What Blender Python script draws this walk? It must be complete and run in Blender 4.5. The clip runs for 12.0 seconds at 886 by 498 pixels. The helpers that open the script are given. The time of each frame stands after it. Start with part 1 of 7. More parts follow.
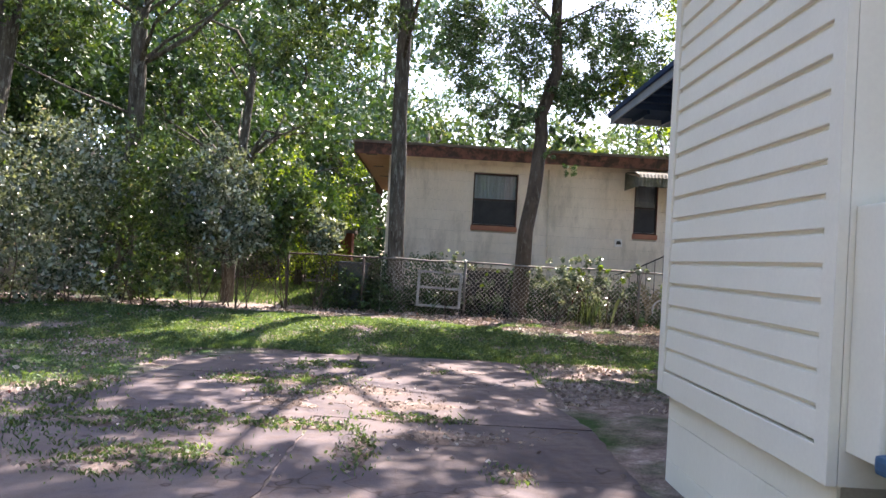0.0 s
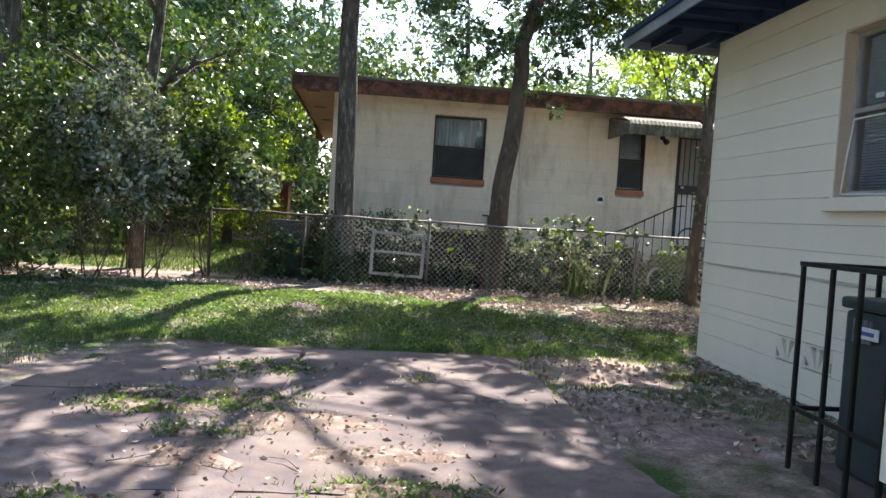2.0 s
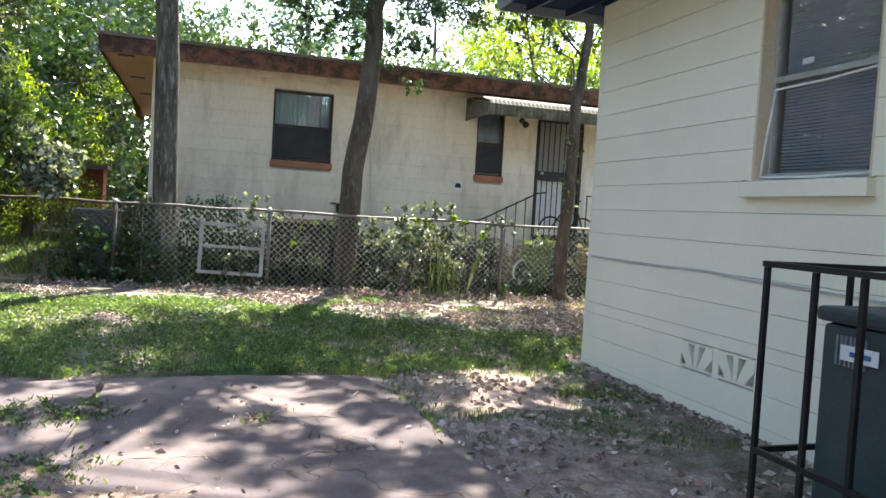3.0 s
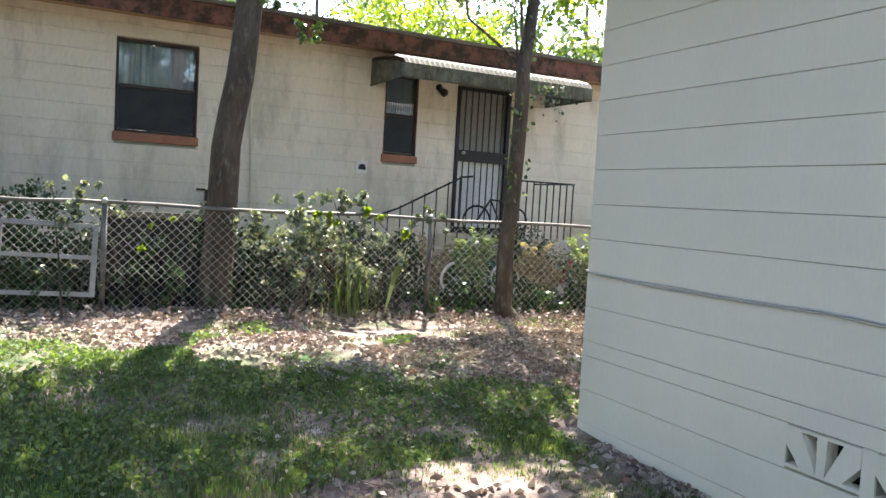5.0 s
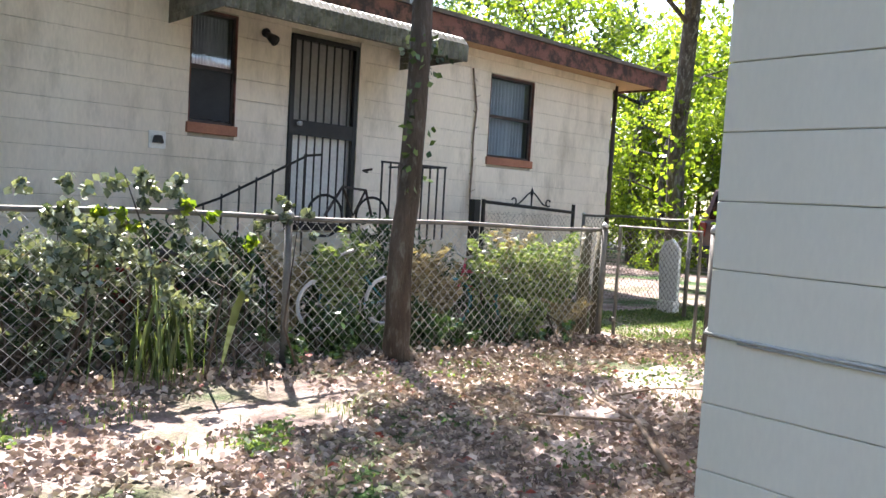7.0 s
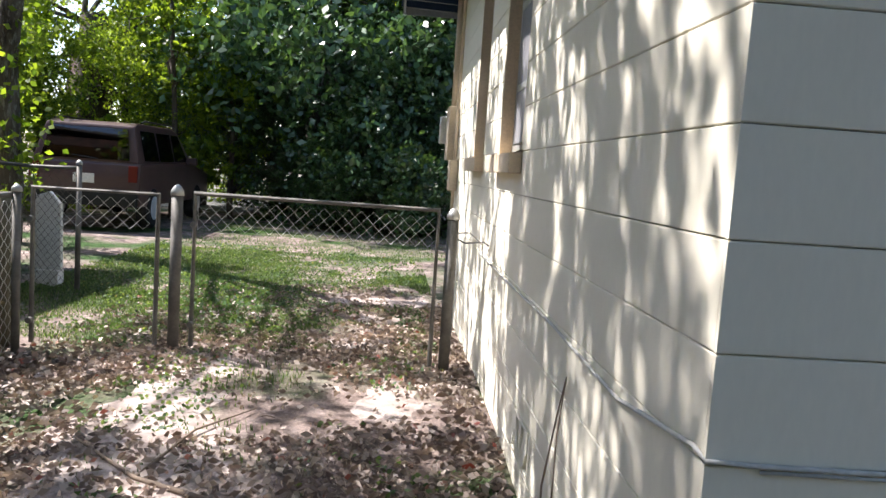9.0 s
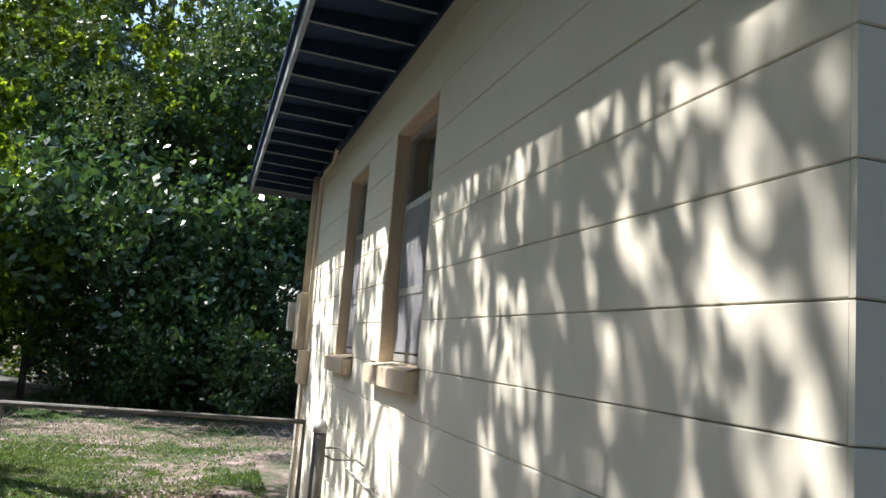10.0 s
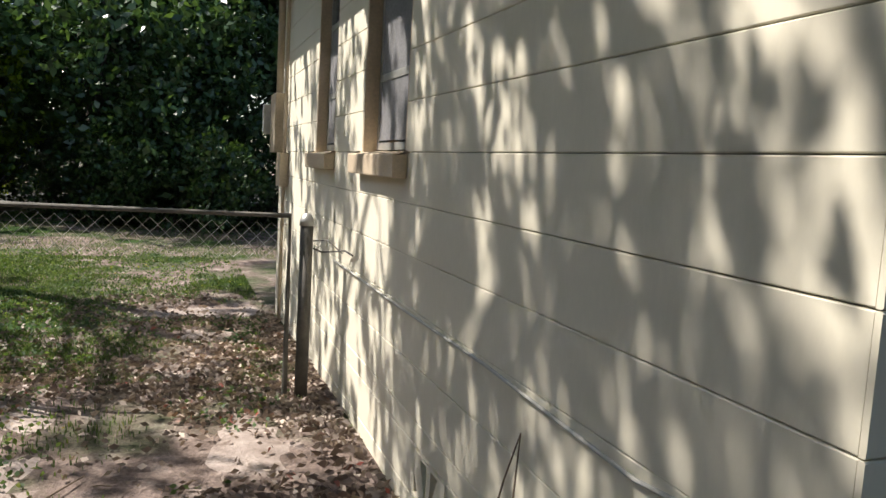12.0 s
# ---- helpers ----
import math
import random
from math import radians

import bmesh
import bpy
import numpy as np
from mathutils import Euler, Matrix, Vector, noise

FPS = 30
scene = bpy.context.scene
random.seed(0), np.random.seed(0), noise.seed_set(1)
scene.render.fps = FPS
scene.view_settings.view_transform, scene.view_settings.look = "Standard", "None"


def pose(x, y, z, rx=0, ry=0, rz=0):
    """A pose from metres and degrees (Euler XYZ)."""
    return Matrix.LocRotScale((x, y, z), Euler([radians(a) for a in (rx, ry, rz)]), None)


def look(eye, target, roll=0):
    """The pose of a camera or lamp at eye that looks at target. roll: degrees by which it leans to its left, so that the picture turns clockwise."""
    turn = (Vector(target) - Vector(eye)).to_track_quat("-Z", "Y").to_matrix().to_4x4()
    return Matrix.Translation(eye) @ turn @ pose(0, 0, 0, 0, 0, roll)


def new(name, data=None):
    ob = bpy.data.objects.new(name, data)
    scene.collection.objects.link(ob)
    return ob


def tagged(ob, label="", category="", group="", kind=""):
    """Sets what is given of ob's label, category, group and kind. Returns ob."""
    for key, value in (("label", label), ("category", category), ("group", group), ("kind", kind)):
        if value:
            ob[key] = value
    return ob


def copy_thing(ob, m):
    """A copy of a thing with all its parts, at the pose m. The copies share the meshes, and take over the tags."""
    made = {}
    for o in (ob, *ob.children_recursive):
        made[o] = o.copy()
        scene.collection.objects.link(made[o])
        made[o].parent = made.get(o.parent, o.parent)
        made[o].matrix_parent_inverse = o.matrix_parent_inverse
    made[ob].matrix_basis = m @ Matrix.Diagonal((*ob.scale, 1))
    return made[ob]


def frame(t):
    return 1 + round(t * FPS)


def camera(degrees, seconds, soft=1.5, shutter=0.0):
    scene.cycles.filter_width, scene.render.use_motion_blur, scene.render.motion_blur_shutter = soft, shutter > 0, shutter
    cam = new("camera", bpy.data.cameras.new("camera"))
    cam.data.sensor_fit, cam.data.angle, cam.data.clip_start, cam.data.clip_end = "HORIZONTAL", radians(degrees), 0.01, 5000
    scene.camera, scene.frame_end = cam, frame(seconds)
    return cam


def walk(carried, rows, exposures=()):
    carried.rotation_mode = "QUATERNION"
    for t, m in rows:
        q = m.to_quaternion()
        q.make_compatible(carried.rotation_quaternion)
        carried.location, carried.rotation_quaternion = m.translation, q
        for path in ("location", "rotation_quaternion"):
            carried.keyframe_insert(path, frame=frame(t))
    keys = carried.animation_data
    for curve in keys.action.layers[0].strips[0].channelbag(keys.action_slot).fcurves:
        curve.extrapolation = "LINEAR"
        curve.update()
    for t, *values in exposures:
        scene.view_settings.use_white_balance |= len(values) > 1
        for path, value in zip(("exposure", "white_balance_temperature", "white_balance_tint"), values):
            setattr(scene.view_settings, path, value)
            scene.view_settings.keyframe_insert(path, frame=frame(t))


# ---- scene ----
cam = camera(59.9, 12.0)
PATH = [
    (0, (0.381, 1.772, 1.134), (0.414, 3.772, 1.161), 3.2),
    (0.5, (0.281, 2.402, 1.131), (0.266, 4.402, 1.15), 2.8),
    (1, (0.136, 2.921, 1.141), (0.167, 4.921, 1.137), 3.5),
    (1.5, (0.156, 3.522, 1.156), (0.249, 5.519, 1.102), 3.3),
    (2, (0.093, 4.072, 1.186), (0.298, 6.06, 1.103), 3.6),
    (2.5, (0.136, 4.745, 1.177), (0.521, 6.706, 1.11), 2.9),
    (3, (0.195, 5.368, 1.181), (0.8, 7.272, 1.092), 3.4),
    (3.2, (0.246, 5.65, 1.198), (0.938, 7.524, 1.099), 3.4),
    (4.8, (0.618, 7.571, 1.212), (1.493, 9.365, 1.086), 3.5),
    (5, (0.662, 7.782, 1.265), (1.555, 9.567, 1.145), 3.3),
    (5.5, (0.817, 8.394, 1.285), (1.788, 10.14, 1.189), 3.7),
    (6, (0.944, 8.963, 1.274), (1.972, 10.675, 1.161), 3.7),
    (6.5, (1.067, 9.584, 1.266), (2.183, 11.236, 1.118), 3.3),
    (6.7, (1.179, 9.916, 1.259), (2.381, 11.508, 1.117), 3.4),
    (8.3, (1.884, 11.563, 1.325), (3.798, 12.118, 1.159), 2.4),
    (8.5, (1.96, 11.71, 1.357), (3.915, 12.092, 1.17), 2.7),
    (9, (2.202, 12.088, 1.392), (4.187, 11.947, 1.191), 3.9),
    (9.5, (2.468, 12.248, 1.458), (4.42, 11.819, 1.39), 4.1),
    (9.8, (2.58, 12.324, 1.533), (4.509, 11.81, 1.665), 4.5),
    (10, (2.644, 12.357, 1.596), (4.545, 11.794, 1.856), 4.6),
    (10.5, (2.701, 12.411, 1.701), (4.538, 11.79, 2.192), 4.0),
    (10.8, (2.717, 12.409, 1.698), (4.542, 11.781, 2.221), 4.2),
    (11, (2.716, 12.419, 1.682), (4.549, 11.773, 2.154), 4.0),
    (11.3, (2.737, 12.414, 1.619), (4.59, 11.741, 1.953), 4.4),
    (11.5, (2.735, 12.429, 1.588), (4.602, 11.733, 1.757), 4.2),
    (12, (2.756, 12.372, 1.461), (4.633, 11.715, 1.248), 3.3),
]
walk(cam, [(t, look(eye, aim, lean)) for t, eye, aim, lean in PATH],
     exposures=[(0, 2.27, 6850, 22), (1.5, 2.22, 6750, 20), (2.0, 2.15, 6800, 13), (2.6, 2.42, 6850, 11), (3.2, 2.58, 6850, 12), (5.0, 2.55, 6850, 14), (6.7, 2.48, 6600, 18), (8.5, 2.05, 6400, 18), (9.5, 1.08, 6330, 12), (10.5, 1.2, 6400, 12), (11.3, 1.1, 6380, 12), (12.0, 0.64, 6850, 11)])

# ---- world and sun ----
SUN_DIR = Vector((0.44, 0.90, 1.33)).normalized()
world = bpy.data.worlds.new("sky")
scene.world = world
world.use_nodes = True
wn = world.node_tree.nodes
sky = wn.new("ShaderNodeTexSky")
sky.sky_type = "NISHITA"
sky.sun_disc = False
sky.sun_elevation = math.asin(SUN_DIR.z)
sky.sun_rotation = math.atan2(SUN_DIR.x, SUN_DIR.y)
sky.air_density, sky.dust_density = 1.0, 1.2
world.node_tree.links.new(sky.outputs[0], wn["Background"].inputs[0])
wn["Background"].inputs[1].default_value = 0.14
sun = new("sun", bpy.data.lights.new("sun", "SUN"))
sun.data.energy, sun.data.angle, sun.data.color = 5.0, radians(0.55), (1.0, 0.955, 0.90)
sun.matrix_world = look(SUN_DIR * 30, (0, 0, 0))


# ---- materials ----
def mat_new(name, rough=0.8, metal=0.0, spec=0.4):
    m = bpy.data.materials.new(name)
    m.use_nodes = True
    b = m.node_tree.nodes["Principled BSDF"]
    b.inputs["Roughness"].default_value = rough
    b.inputs["Metallic"].default_value = metal
    b.inputs["Specular IOR Level"].default_value = spec
    return m, m.node_tree.nodes, m.node_tree.links, b


def ramp(nodes, links, fac, stops):
    r = nodes.new("ShaderNodeValToRGB")
    while len(r.color_ramp.elements) < len(stops):
        r.color_ramp.elements.new(0.5)
    for e, (p, c) in zip(r.color_ramp.elements, stops):
        e.position, e.color = p, (*c, 1)
    links.new(fac, r.inputs[0])
    return r.outputs[0]


def noise_tex(nodes, links, scale, detail=5, stretch=(1, 1, 1), rough=0.6):
    tc, mp, n = nodes.new("ShaderNodeTexCoord"), nodes.new("ShaderNodeMapping"), nodes.new("ShaderNodeTexNoise")
    mp.inputs["Scale"].default_value = stretch
    links.new(tc.outputs["Object"], mp.inputs[0])
    links.new(mp.outputs[0], n.inputs[0])
    n.inputs["Scale"].default_value, n.inputs["Detail"].default_value, n.inputs["Roughness"].default_value = scale, detail, rough
    return n.outputs["Fac"]


def mix(nodes, links, fac, a, b, mode="MIX"):
    m = nodes.new("ShaderNodeMix")
    m.data_type, m.blend_type = "RGBA", mode
    for sock, v in ((m.inputs[0], fac), (m.inputs[6], a), (m.inputs[7], b)):
        if isinstance(v, (int, float)):
            sock.default_value = v
        elif isinstance(v, tuple):
            sock.default_value = (*v, 1)
        else:
            links.new(v, sock)
    return m.outputs[2]


def bump(nodes, links, b, height, strength, dist=0.01):
    bp = nodes.new("ShaderNodeBump")
    bp.inputs["Strength"].default_value, bp.inputs["Distance"].default_value = strength, dist
    links.new(height, bp.inputs["Height"])
    links.new(bp.outputs[0], b.inputs["Normal"])


def rough_mat(name, base, other, big=1.2, fine=40, rough=0.85, bumps=0.3, stain=None, stain_at=(0.55, 0.7), metal=0.0, vary=0.0, stretch=(1, 1, 1), dist=0.004, grainy=0.14):
    m, n, l, b = mat_new(name, rough, metal, 0.08 if name.startswith("navy") else 0.3)
    f1, f2 = noise_tex(n, l, big, 6, stretch), noise_tex(n, l, fine, 4, stretch)
    col = ramp(n, l, f1, [(0.35, base), (0.65, other)])
    grain = ramp(n, l, f2, [(0.3, (1 - grainy,) * 3), (0.7, (1 + grainy * 0.6,) * 3)])
    col = mix(n, l, 1.0, col, grain, "MULTIPLY")
    if stain:
        f3 = noise_tex(n, l, big * 2.3, 8, stretch, 0.7)
        k = ramp(n, l, f3, [(stain_at[0], (0, 0, 0)), (stain_at[1], (1, 1, 1))])
        col = mix(n, l, k, col, stain)
    if vary:
        oi = n.new("ShaderNodeObjectInfo")
        v = ramp(n, l, oi.outputs["Random"], [(0, (1 - vary,) * 3), (1, (1 + vary,) * 3)])
        col = mix(n, l, 1.0, col, v, "MULTIPLY")
    l.new(col, b.inputs["Base Color"])
    if bumps:
        bump(n, l, b, f2, bumps, dist)
    return m


def leaf_mat(name, dark, light, extra=None, trans=0.35, gloss=0.45):
    m, n, l, b = mat_new(name, gloss, 0, 0.5)
    geo = n.new("ShaderNodeNewGeometry")
    mid = tuple(d * 0.62 + q * 0.38 for d, q in zip(dark, light))
    stops = [(0.0, dark), (0.5, mid), (0.86, light)] + ([(0.975, light), (1.0, extra)] if extra else [])
    col = ramp(n, l, geo.outputs["Random Per Island"], stops)
    big = ramp(n, l, noise_tex(n, l, 0.8, 3), [(0.3, (0.7, 0.72, 0.7)), (0.7, (1.2, 1.15, 1.0))])
    col = mix(n, l, 1.0, col, big, "MULTIPLY")
    l.new(col, b.inputs["Base Color"])
    tr, ms = n.new("ShaderNodeBsdfTranslucent"), n.new("ShaderNodeMixShader")
    warm = mix(n, l, 1.0, col, (1.7, 1.6, 0.6), "MULTIPLY")
    l.new(warm, tr.inputs[0])
    ms.inputs[0].default_value = trans
    l.new(b.outputs[0], ms.inputs[1])
    l.new(tr.outputs[0], ms.inputs[2])
    l.new(ms.outputs[0], n["Material Output"].inputs[0])
    return m


def glass_mat(name, tint=(0.9, 0.93, 0.95), least=0.07):
    m, n, l, b = mat_new(name, 0.03)
    tr, gl, ms, fr = n.new("ShaderNodeBsdfTransparent"), n.new("ShaderNodeBsdfGlossy"), n.new("ShaderNodeMixShader"), n.new("ShaderNodeLayerWeight")
    tr.inputs[0].default_value = (*tint, 1)
    gl.inputs["Roughness"].default_value = 0.03
    pw, ad = n.new("ShaderNodeMath"), n.new("ShaderNodeMath")
    pw.operation, ad.operation = "POWER", "MULTIPLY_ADD"
    pw.inputs[1].default_value = 4.0
    ad.inputs[1].default_value, ad.inputs[2].default_value = 0.7, least
    l.new(fr.outputs["Facing"], pw.inputs[0])
    l.new(pw.outputs[0], ad.inputs[0])
    l.new(ad.outputs[0], ms.inputs[0])
    l.new(tr.outputs[0], ms.inputs[1])
    l.new(gl.outputs[0], ms.inputs[2])
    l.new(ms.outputs[0], n["Material Output"].inputs[0])
    return m


def ground_material():
    m, n, l, b = mat_new("soil and thin turf", 0.95, 0, 0.15)
    f1, f2, f3 = noise_tex(n, l, 0.7, 6), noise_tex(n, l, 6, 8), noise_tex(n, l, 55, 5)
    soil = ramp(n, l, f2, [(0.3, (0.11, 0.082, 0.07)), (0.55, (0.27, 0.215, 0.19)), (0.75, (0.50, 0.43, 0.395))])
    turf = ramp(n, l, f3, [(0.3, (0.02, 0.05, 0.014)), (0.7, (0.055, 0.11, 0.03))])
    k = ramp(n, l, f1, [(0.46, (0, 0, 0)), (0.60, (1, 1, 1))])
    col = mix(n, l, k, soil, turf)
    grit = ramp(n, l, f3, [(0.3, (0.6, 0.6, 0.6)), (0.7, (1.25, 1.22, 1.2))])
    col = mix(n, l, 1.0, col, grit, "MULTIPLY")
    l.new(col, b.inputs["Base Color"])
    bump(n, l, b, f3, 0.8, 0.02)
    return m


def concrete_material():
    m, n, l, b = mat_new("weathered driveway concrete", 0.9, 0, 0.25)
    f1, f2, f3 = noise_tex(n, l, 1.1, 7), noise_tex(n, l, 9, 8, rough=0.7), noise_tex(n, l, 120, 3)
    col = ramp(n, l, f1, [(0.3, (0.056, 0.048, 0.051)), (0.5, (0.102, 0.085, 0.088)), (0.72, (0.185, 0.154, 0.150))])
    dirt = ramp(n, l, f2, [(0.46, (0, 0, 0)), (0.62, (0.8, 0.8, 0.8))])
    col = mix(n, l, dirt, col, (0.085, 0.062, 0.054))
    film = ramp(n, l, noise_tex(n, l, 0.55, 9, rough=0.75), [(0.47, (0, 0, 0)), (0.60, (0.75, 0.75, 0.75))])
    col = mix(n, l, film, col, (0.15, 0.118, 0.10))
    grit = ramp(n, l, f3, [(0.3, (0.8, 0.8, 0.8)), (0.7, (1.12, 1.12, 1.12))])
    col = mix(n, l, 1.0, col, grit, "MULTIPLY")
    tc, vo = n.new("ShaderNodeTexCoord"), n.new("ShaderNodeTexVoronoi")
    vo.feature = "DISTANCE_TO_EDGE"
    vo.inputs["Scale"].default_value = 0.4
    wob = n.new("ShaderNodeVectorMath")
    wob.operation = "ADD"
    nz = n.new("ShaderNodeTexNoise")
    nz.inputs["Scale"].default_value = 2.5
    l.new(tc.outputs["Object"], nz.inputs[0])
    sc = n.new("ShaderNodeVectorMath")
    sc.operation = "SCALE"
    sc.inputs["Scale"].default_value = 1.6
    l.new(nz.outputs["Color"], sc.inputs[0])
    l.new(tc.outputs["Object"], wob.inputs[0])
    l.new(sc.outputs[0], wob.inputs[1])
    l.new(wob.outputs[0], vo.inputs[0])
    crack = ramp(n, l, vo.outputs["Distance"], [(0.0, (0.4, 0.34, 0.3)), (0.007, (1, 1, 1))])
    col = mix(n, l, 1.0, col, crack, "MULTIPLY")
    l.new(col, b.inputs["Base Color"])
    bump(n, l, b, f2, 0.5, 0.01)
    return m


M_GROUND = ground_material()
M_CONC = concrete_material()
M_DIRT = rough_mat("damp brown dirt", (0.075, 0.053, 0.042), (0.17, 0.125, 0.10), 5, 70, 0.95, 0.8, stain=(0.24, 0.19, 0.16), stain_at=(0.5, 0.62), dist=0.015)
M_SAND = rough_mat("pale trodden sand", (0.25, 0.20, 0.175), (0.49, 0.42, 0.38), 4, 60, 0.95, 0.7, stain=(0.19, 0.145, 0.12), stain_at=(0.52, 0.66), dist=0.012)
M_CREAM = rough_mat("cream painted block", (0.76, 0.715, 0.585), (0.82, 0.775, 0.645), 1.0, 60, 0.7, 0.18, stain=(0.52, 0.48, 0.39), stain_at=(0.7, 0.95), vary=0.01, dist=0.0015, grainy=0.03, stretch=(1, 1, 0.35))
M_REVEAL = rough_mat("peach cream painted reveal", (0.60, 0.49, 0.36), (0.66, 0.55, 0.41), 1.4, 80, 0.75, 0.2)
M_CORE = rough_mat("joint mortar", (0.40, 0.37, 0.30), (0.46, 0.43, 0.36), 2, 60, 0.95, 0.3)
M_SIDING = rough_mat("cream painted lap siding", (0.70, 0.665, 0.55), (0.76, 0.725, 0.605), 0.9, 50, 0.6, 0.08, vary=0.012, grainy=0.03)
M_NBR = rough_mat("pale cream block, grimy", (0.66, 0.575, 0.46), (0.77, 0.685, 0.565), 0.8, 45, 0.85, 0.4, stain=(0.30, 0.25, 0.18), stain_at=(0.50, 0.80), vary=0.035, grainy=0.07, stretch=(1, 1, 0.3))
M_NBRCORE = rough_mat("grimy mortar", (0.34, 0.30, 0.23), (0.42, 0.38, 0.30), 2, 60, 0.95, 0.3)
M_FASCIA = rough_mat("dull red-brown painted wood", (0.16, 0.07, 0.055), (0.23, 0.105, 0.08), 2, 40, 0.8, 0.3, stain=(0.055, 0.035, 0.03), stain_at=(0.44, 0.56))
M_SOFFIT = rough_mat("tan painted plywood", (0.42, 0.26, 0.15), (0.5, 0.32, 0.19), 1.2, 30, 0.8, 0.15)
M_SHINGLE = rough_mat("grey brown shingle", (0.12, 0.10, 0.09), (0.2, 0.17, 0.15), 3, 60, 0.95, 0.8)
M_NAVY = rough_mat("navy painted eave boards", (0.022, 0.042, 0.085), (0.034, 0.058, 0.11), 2, 40, 0.7, 0.2)
M_RAFTER = rough_mat("grey blue rafter paint", (0.14, 0.16, 0.19), (0.24, 0.26, 0.29), 3, 30, 0.75, 0.2)
# Fascia paint, also the pale colour for light on the rafter undersides.
M_EAVEEDGE = rough_mat("grey blue fascia and lit rafter edge", (0.20, 0.23, 0.26), (0.30, 0.33, 0.36), 1.5, 30, 0.7, 0.2)
M_SILLRED = rough_mat("brick red painted sill", (0.27, 0.115, 0.075), (0.36, 0.16, 0.10), 3, 60, 0.85, 0.3)
M_DARKFRAME = rough_mat("dark bronze window frame", (0.035, 0.025, 0.022), (0.06, 0.04, 0.035), 3, 40, 0.5, 0.1)
M_ALU = rough_mat("weathered aluminium", (0.42, 0.42, 0.4), (0.55, 0.55, 0.53), 4, 60, 0.5, 0.15, metal=0.6)
M_OLDALU = rough_mat("dull grey aluminium", (0.22, 0.22, 0.205), (0.33, 0.33, 0.31), 4, 60, 0.7, 0.2, metal=0.2)
M_WHITE = rough_mat("off-white paint", (0.68, 0.67, 0.63), (0.76, 0.75, 0.7), 2, 40, 0.6, 0.1)
M_BLACK = rough_mat("black painted steel", (0.012, 0.012, 0.013), (0.022, 0.021, 0.02), 5, 70, 0.45, 0.2)
M_GALV = rough_mat("dull galvanised steel", (0.12, 0.115, 0.105), (0.21, 0.20, 0.18), 5, 70, 0.65, 0.3, metal=0.4, stain=(0.16, 0.11, 0.075), stain_at=(0.6, 0.72))
M_WIRE = rough_mat("galvanised wire", (0.50, 0.50, 0.48), (0.62, 0.61, 0.59), 5, 70, 0.42, 0.0, metal=0.5)
M_WIREDK = rough_mat("dark brown wire", (0.07, 0.055, 0.045), (0.12, 0.10, 0.085), 5, 70, 0.7, 0.0, metal=0.3)
M_OLDWOOD = rough_mat("mossy grey post", (0.09, 0.085, 0.06), (0.15, 0.14, 0.1), 5, 60, 0.95, 0.5, stretch=(1, 1, 0.2))
M_AC = rough_mat("dark green-grey cabinet paint", (0.034, 0.052, 0.056), (0.048, 0.070, 0.074), 3, 60, 0.45, 0.1)
M_ACDARK = rough_mat("plain black", (0.01, 0.012, 0.012), (0.015, 0.017, 0.017), 3, 60, 0.6, 0.1)
M_LABEL = rough_mat("pale label", (0.6, 0.62, 0.66), (0.68, 0.7, 0.73), 3, 60, 0.5, 0.0)
M_BLUEINK = rough_mat("blue print", (0.05, 0.10, 0.28), (0.06, 0.12, 0.3), 3, 60, 0.5, 0.0)
M_BLUE = rough_mat("blue plastic", (0.03, 0.09, 0.17), (0.05, 0.12, 0.2), 3, 60, 0.45, 0.1)
M_GLASS = glass_mat("window glass")
M_GLASSN = glass_mat("reflecting window glass", (0.8, 0.83, 0.86), 0.09)
M_DARKGLASS = glass_mat("dark tinted glass", (0.25, 0.28, 0.3))
M_BLIND = rough_mat("pale blue grey blind", (0.62, 0.66, 0.84), (0.70, 0.74, 0.90), 2, 30, 0.6, 0.0)
M_CURTAIN = rough_mat("grey curtain", (0.50, 0.51, 0.52), (0.64, 0.65, 0.65), 3, 30, 0.9, 0.2, stretch=(6, 1, 0.3))
M_SCREEN = rough_mat("dark insect screen", (0.03, 0.032, 0.035), (0.045, 0.047, 0.05), 4, 90, 0.8, 0.0)
M_ROOM = rough_mat("dim plaster", (0.25, 0.24, 0.22), (0.3, 0.29, 0.27), 1, 20, 0.9, 0.0)
M_AWN = rough_mat("mildewed aluminium awning", (0.09, 0.088, 0.07), (0.22, 0.21, 0.17), 4, 50, 0.6, 0.2, stain=(0.08, 0.08, 0.05), stain_at=(0.48, 0.62), metal=0.2)
M_BARK = rough_mat("grey brown bark", (0.04, 0.034, 0.028), (0.12, 0.105, 0.085), 9, 38, 0.95, 1.0, stretch=(1, 1, 0.22), dist=0.035, stain=(0.20, 0.205, 0.175), stain_at=(0.52, 0.62))
M_BARK2 = rough_mat("smooth brown bark", (0.05, 0.038, 0.028), (0.11, 0.086, 0.066), 7, 50, 0.9, 1.0, stretch=(1, 1, 0.3), dist=0.02, stain=(0.15, 0.145, 0.115), stain_at=(0.54, 0.66))
M_DEADBARK = rough_mat("peeling dead bark", (0.24, 0.175, 0.14), (0.46, 0.38, 0.33), 3, 30, 0.95, 1.0, stretch=(1, 1, 0.12), dist=0.04, stain=(0.13, 0.09, 0.07), stain_at=(0.5, 0.62))
M_TWIG = rough_mat("dry twig", (0.16, 0.12, 0.09), (0.26, 0.2, 0.15), 8, 50, 0.9, 0.3)
M_LEAFD = leaf_mat("deep green foliage", (0.018, 0.05, 0.02), (0.065, 0.13, 0.045), trans=0.16, gloss=0.3)
M_LEAFR = leaf_mat("cool green foliage", (0.022, 0.062, 0.03), (0.10, 0.19, 0.095), trans=0.22, gloss=0.3)
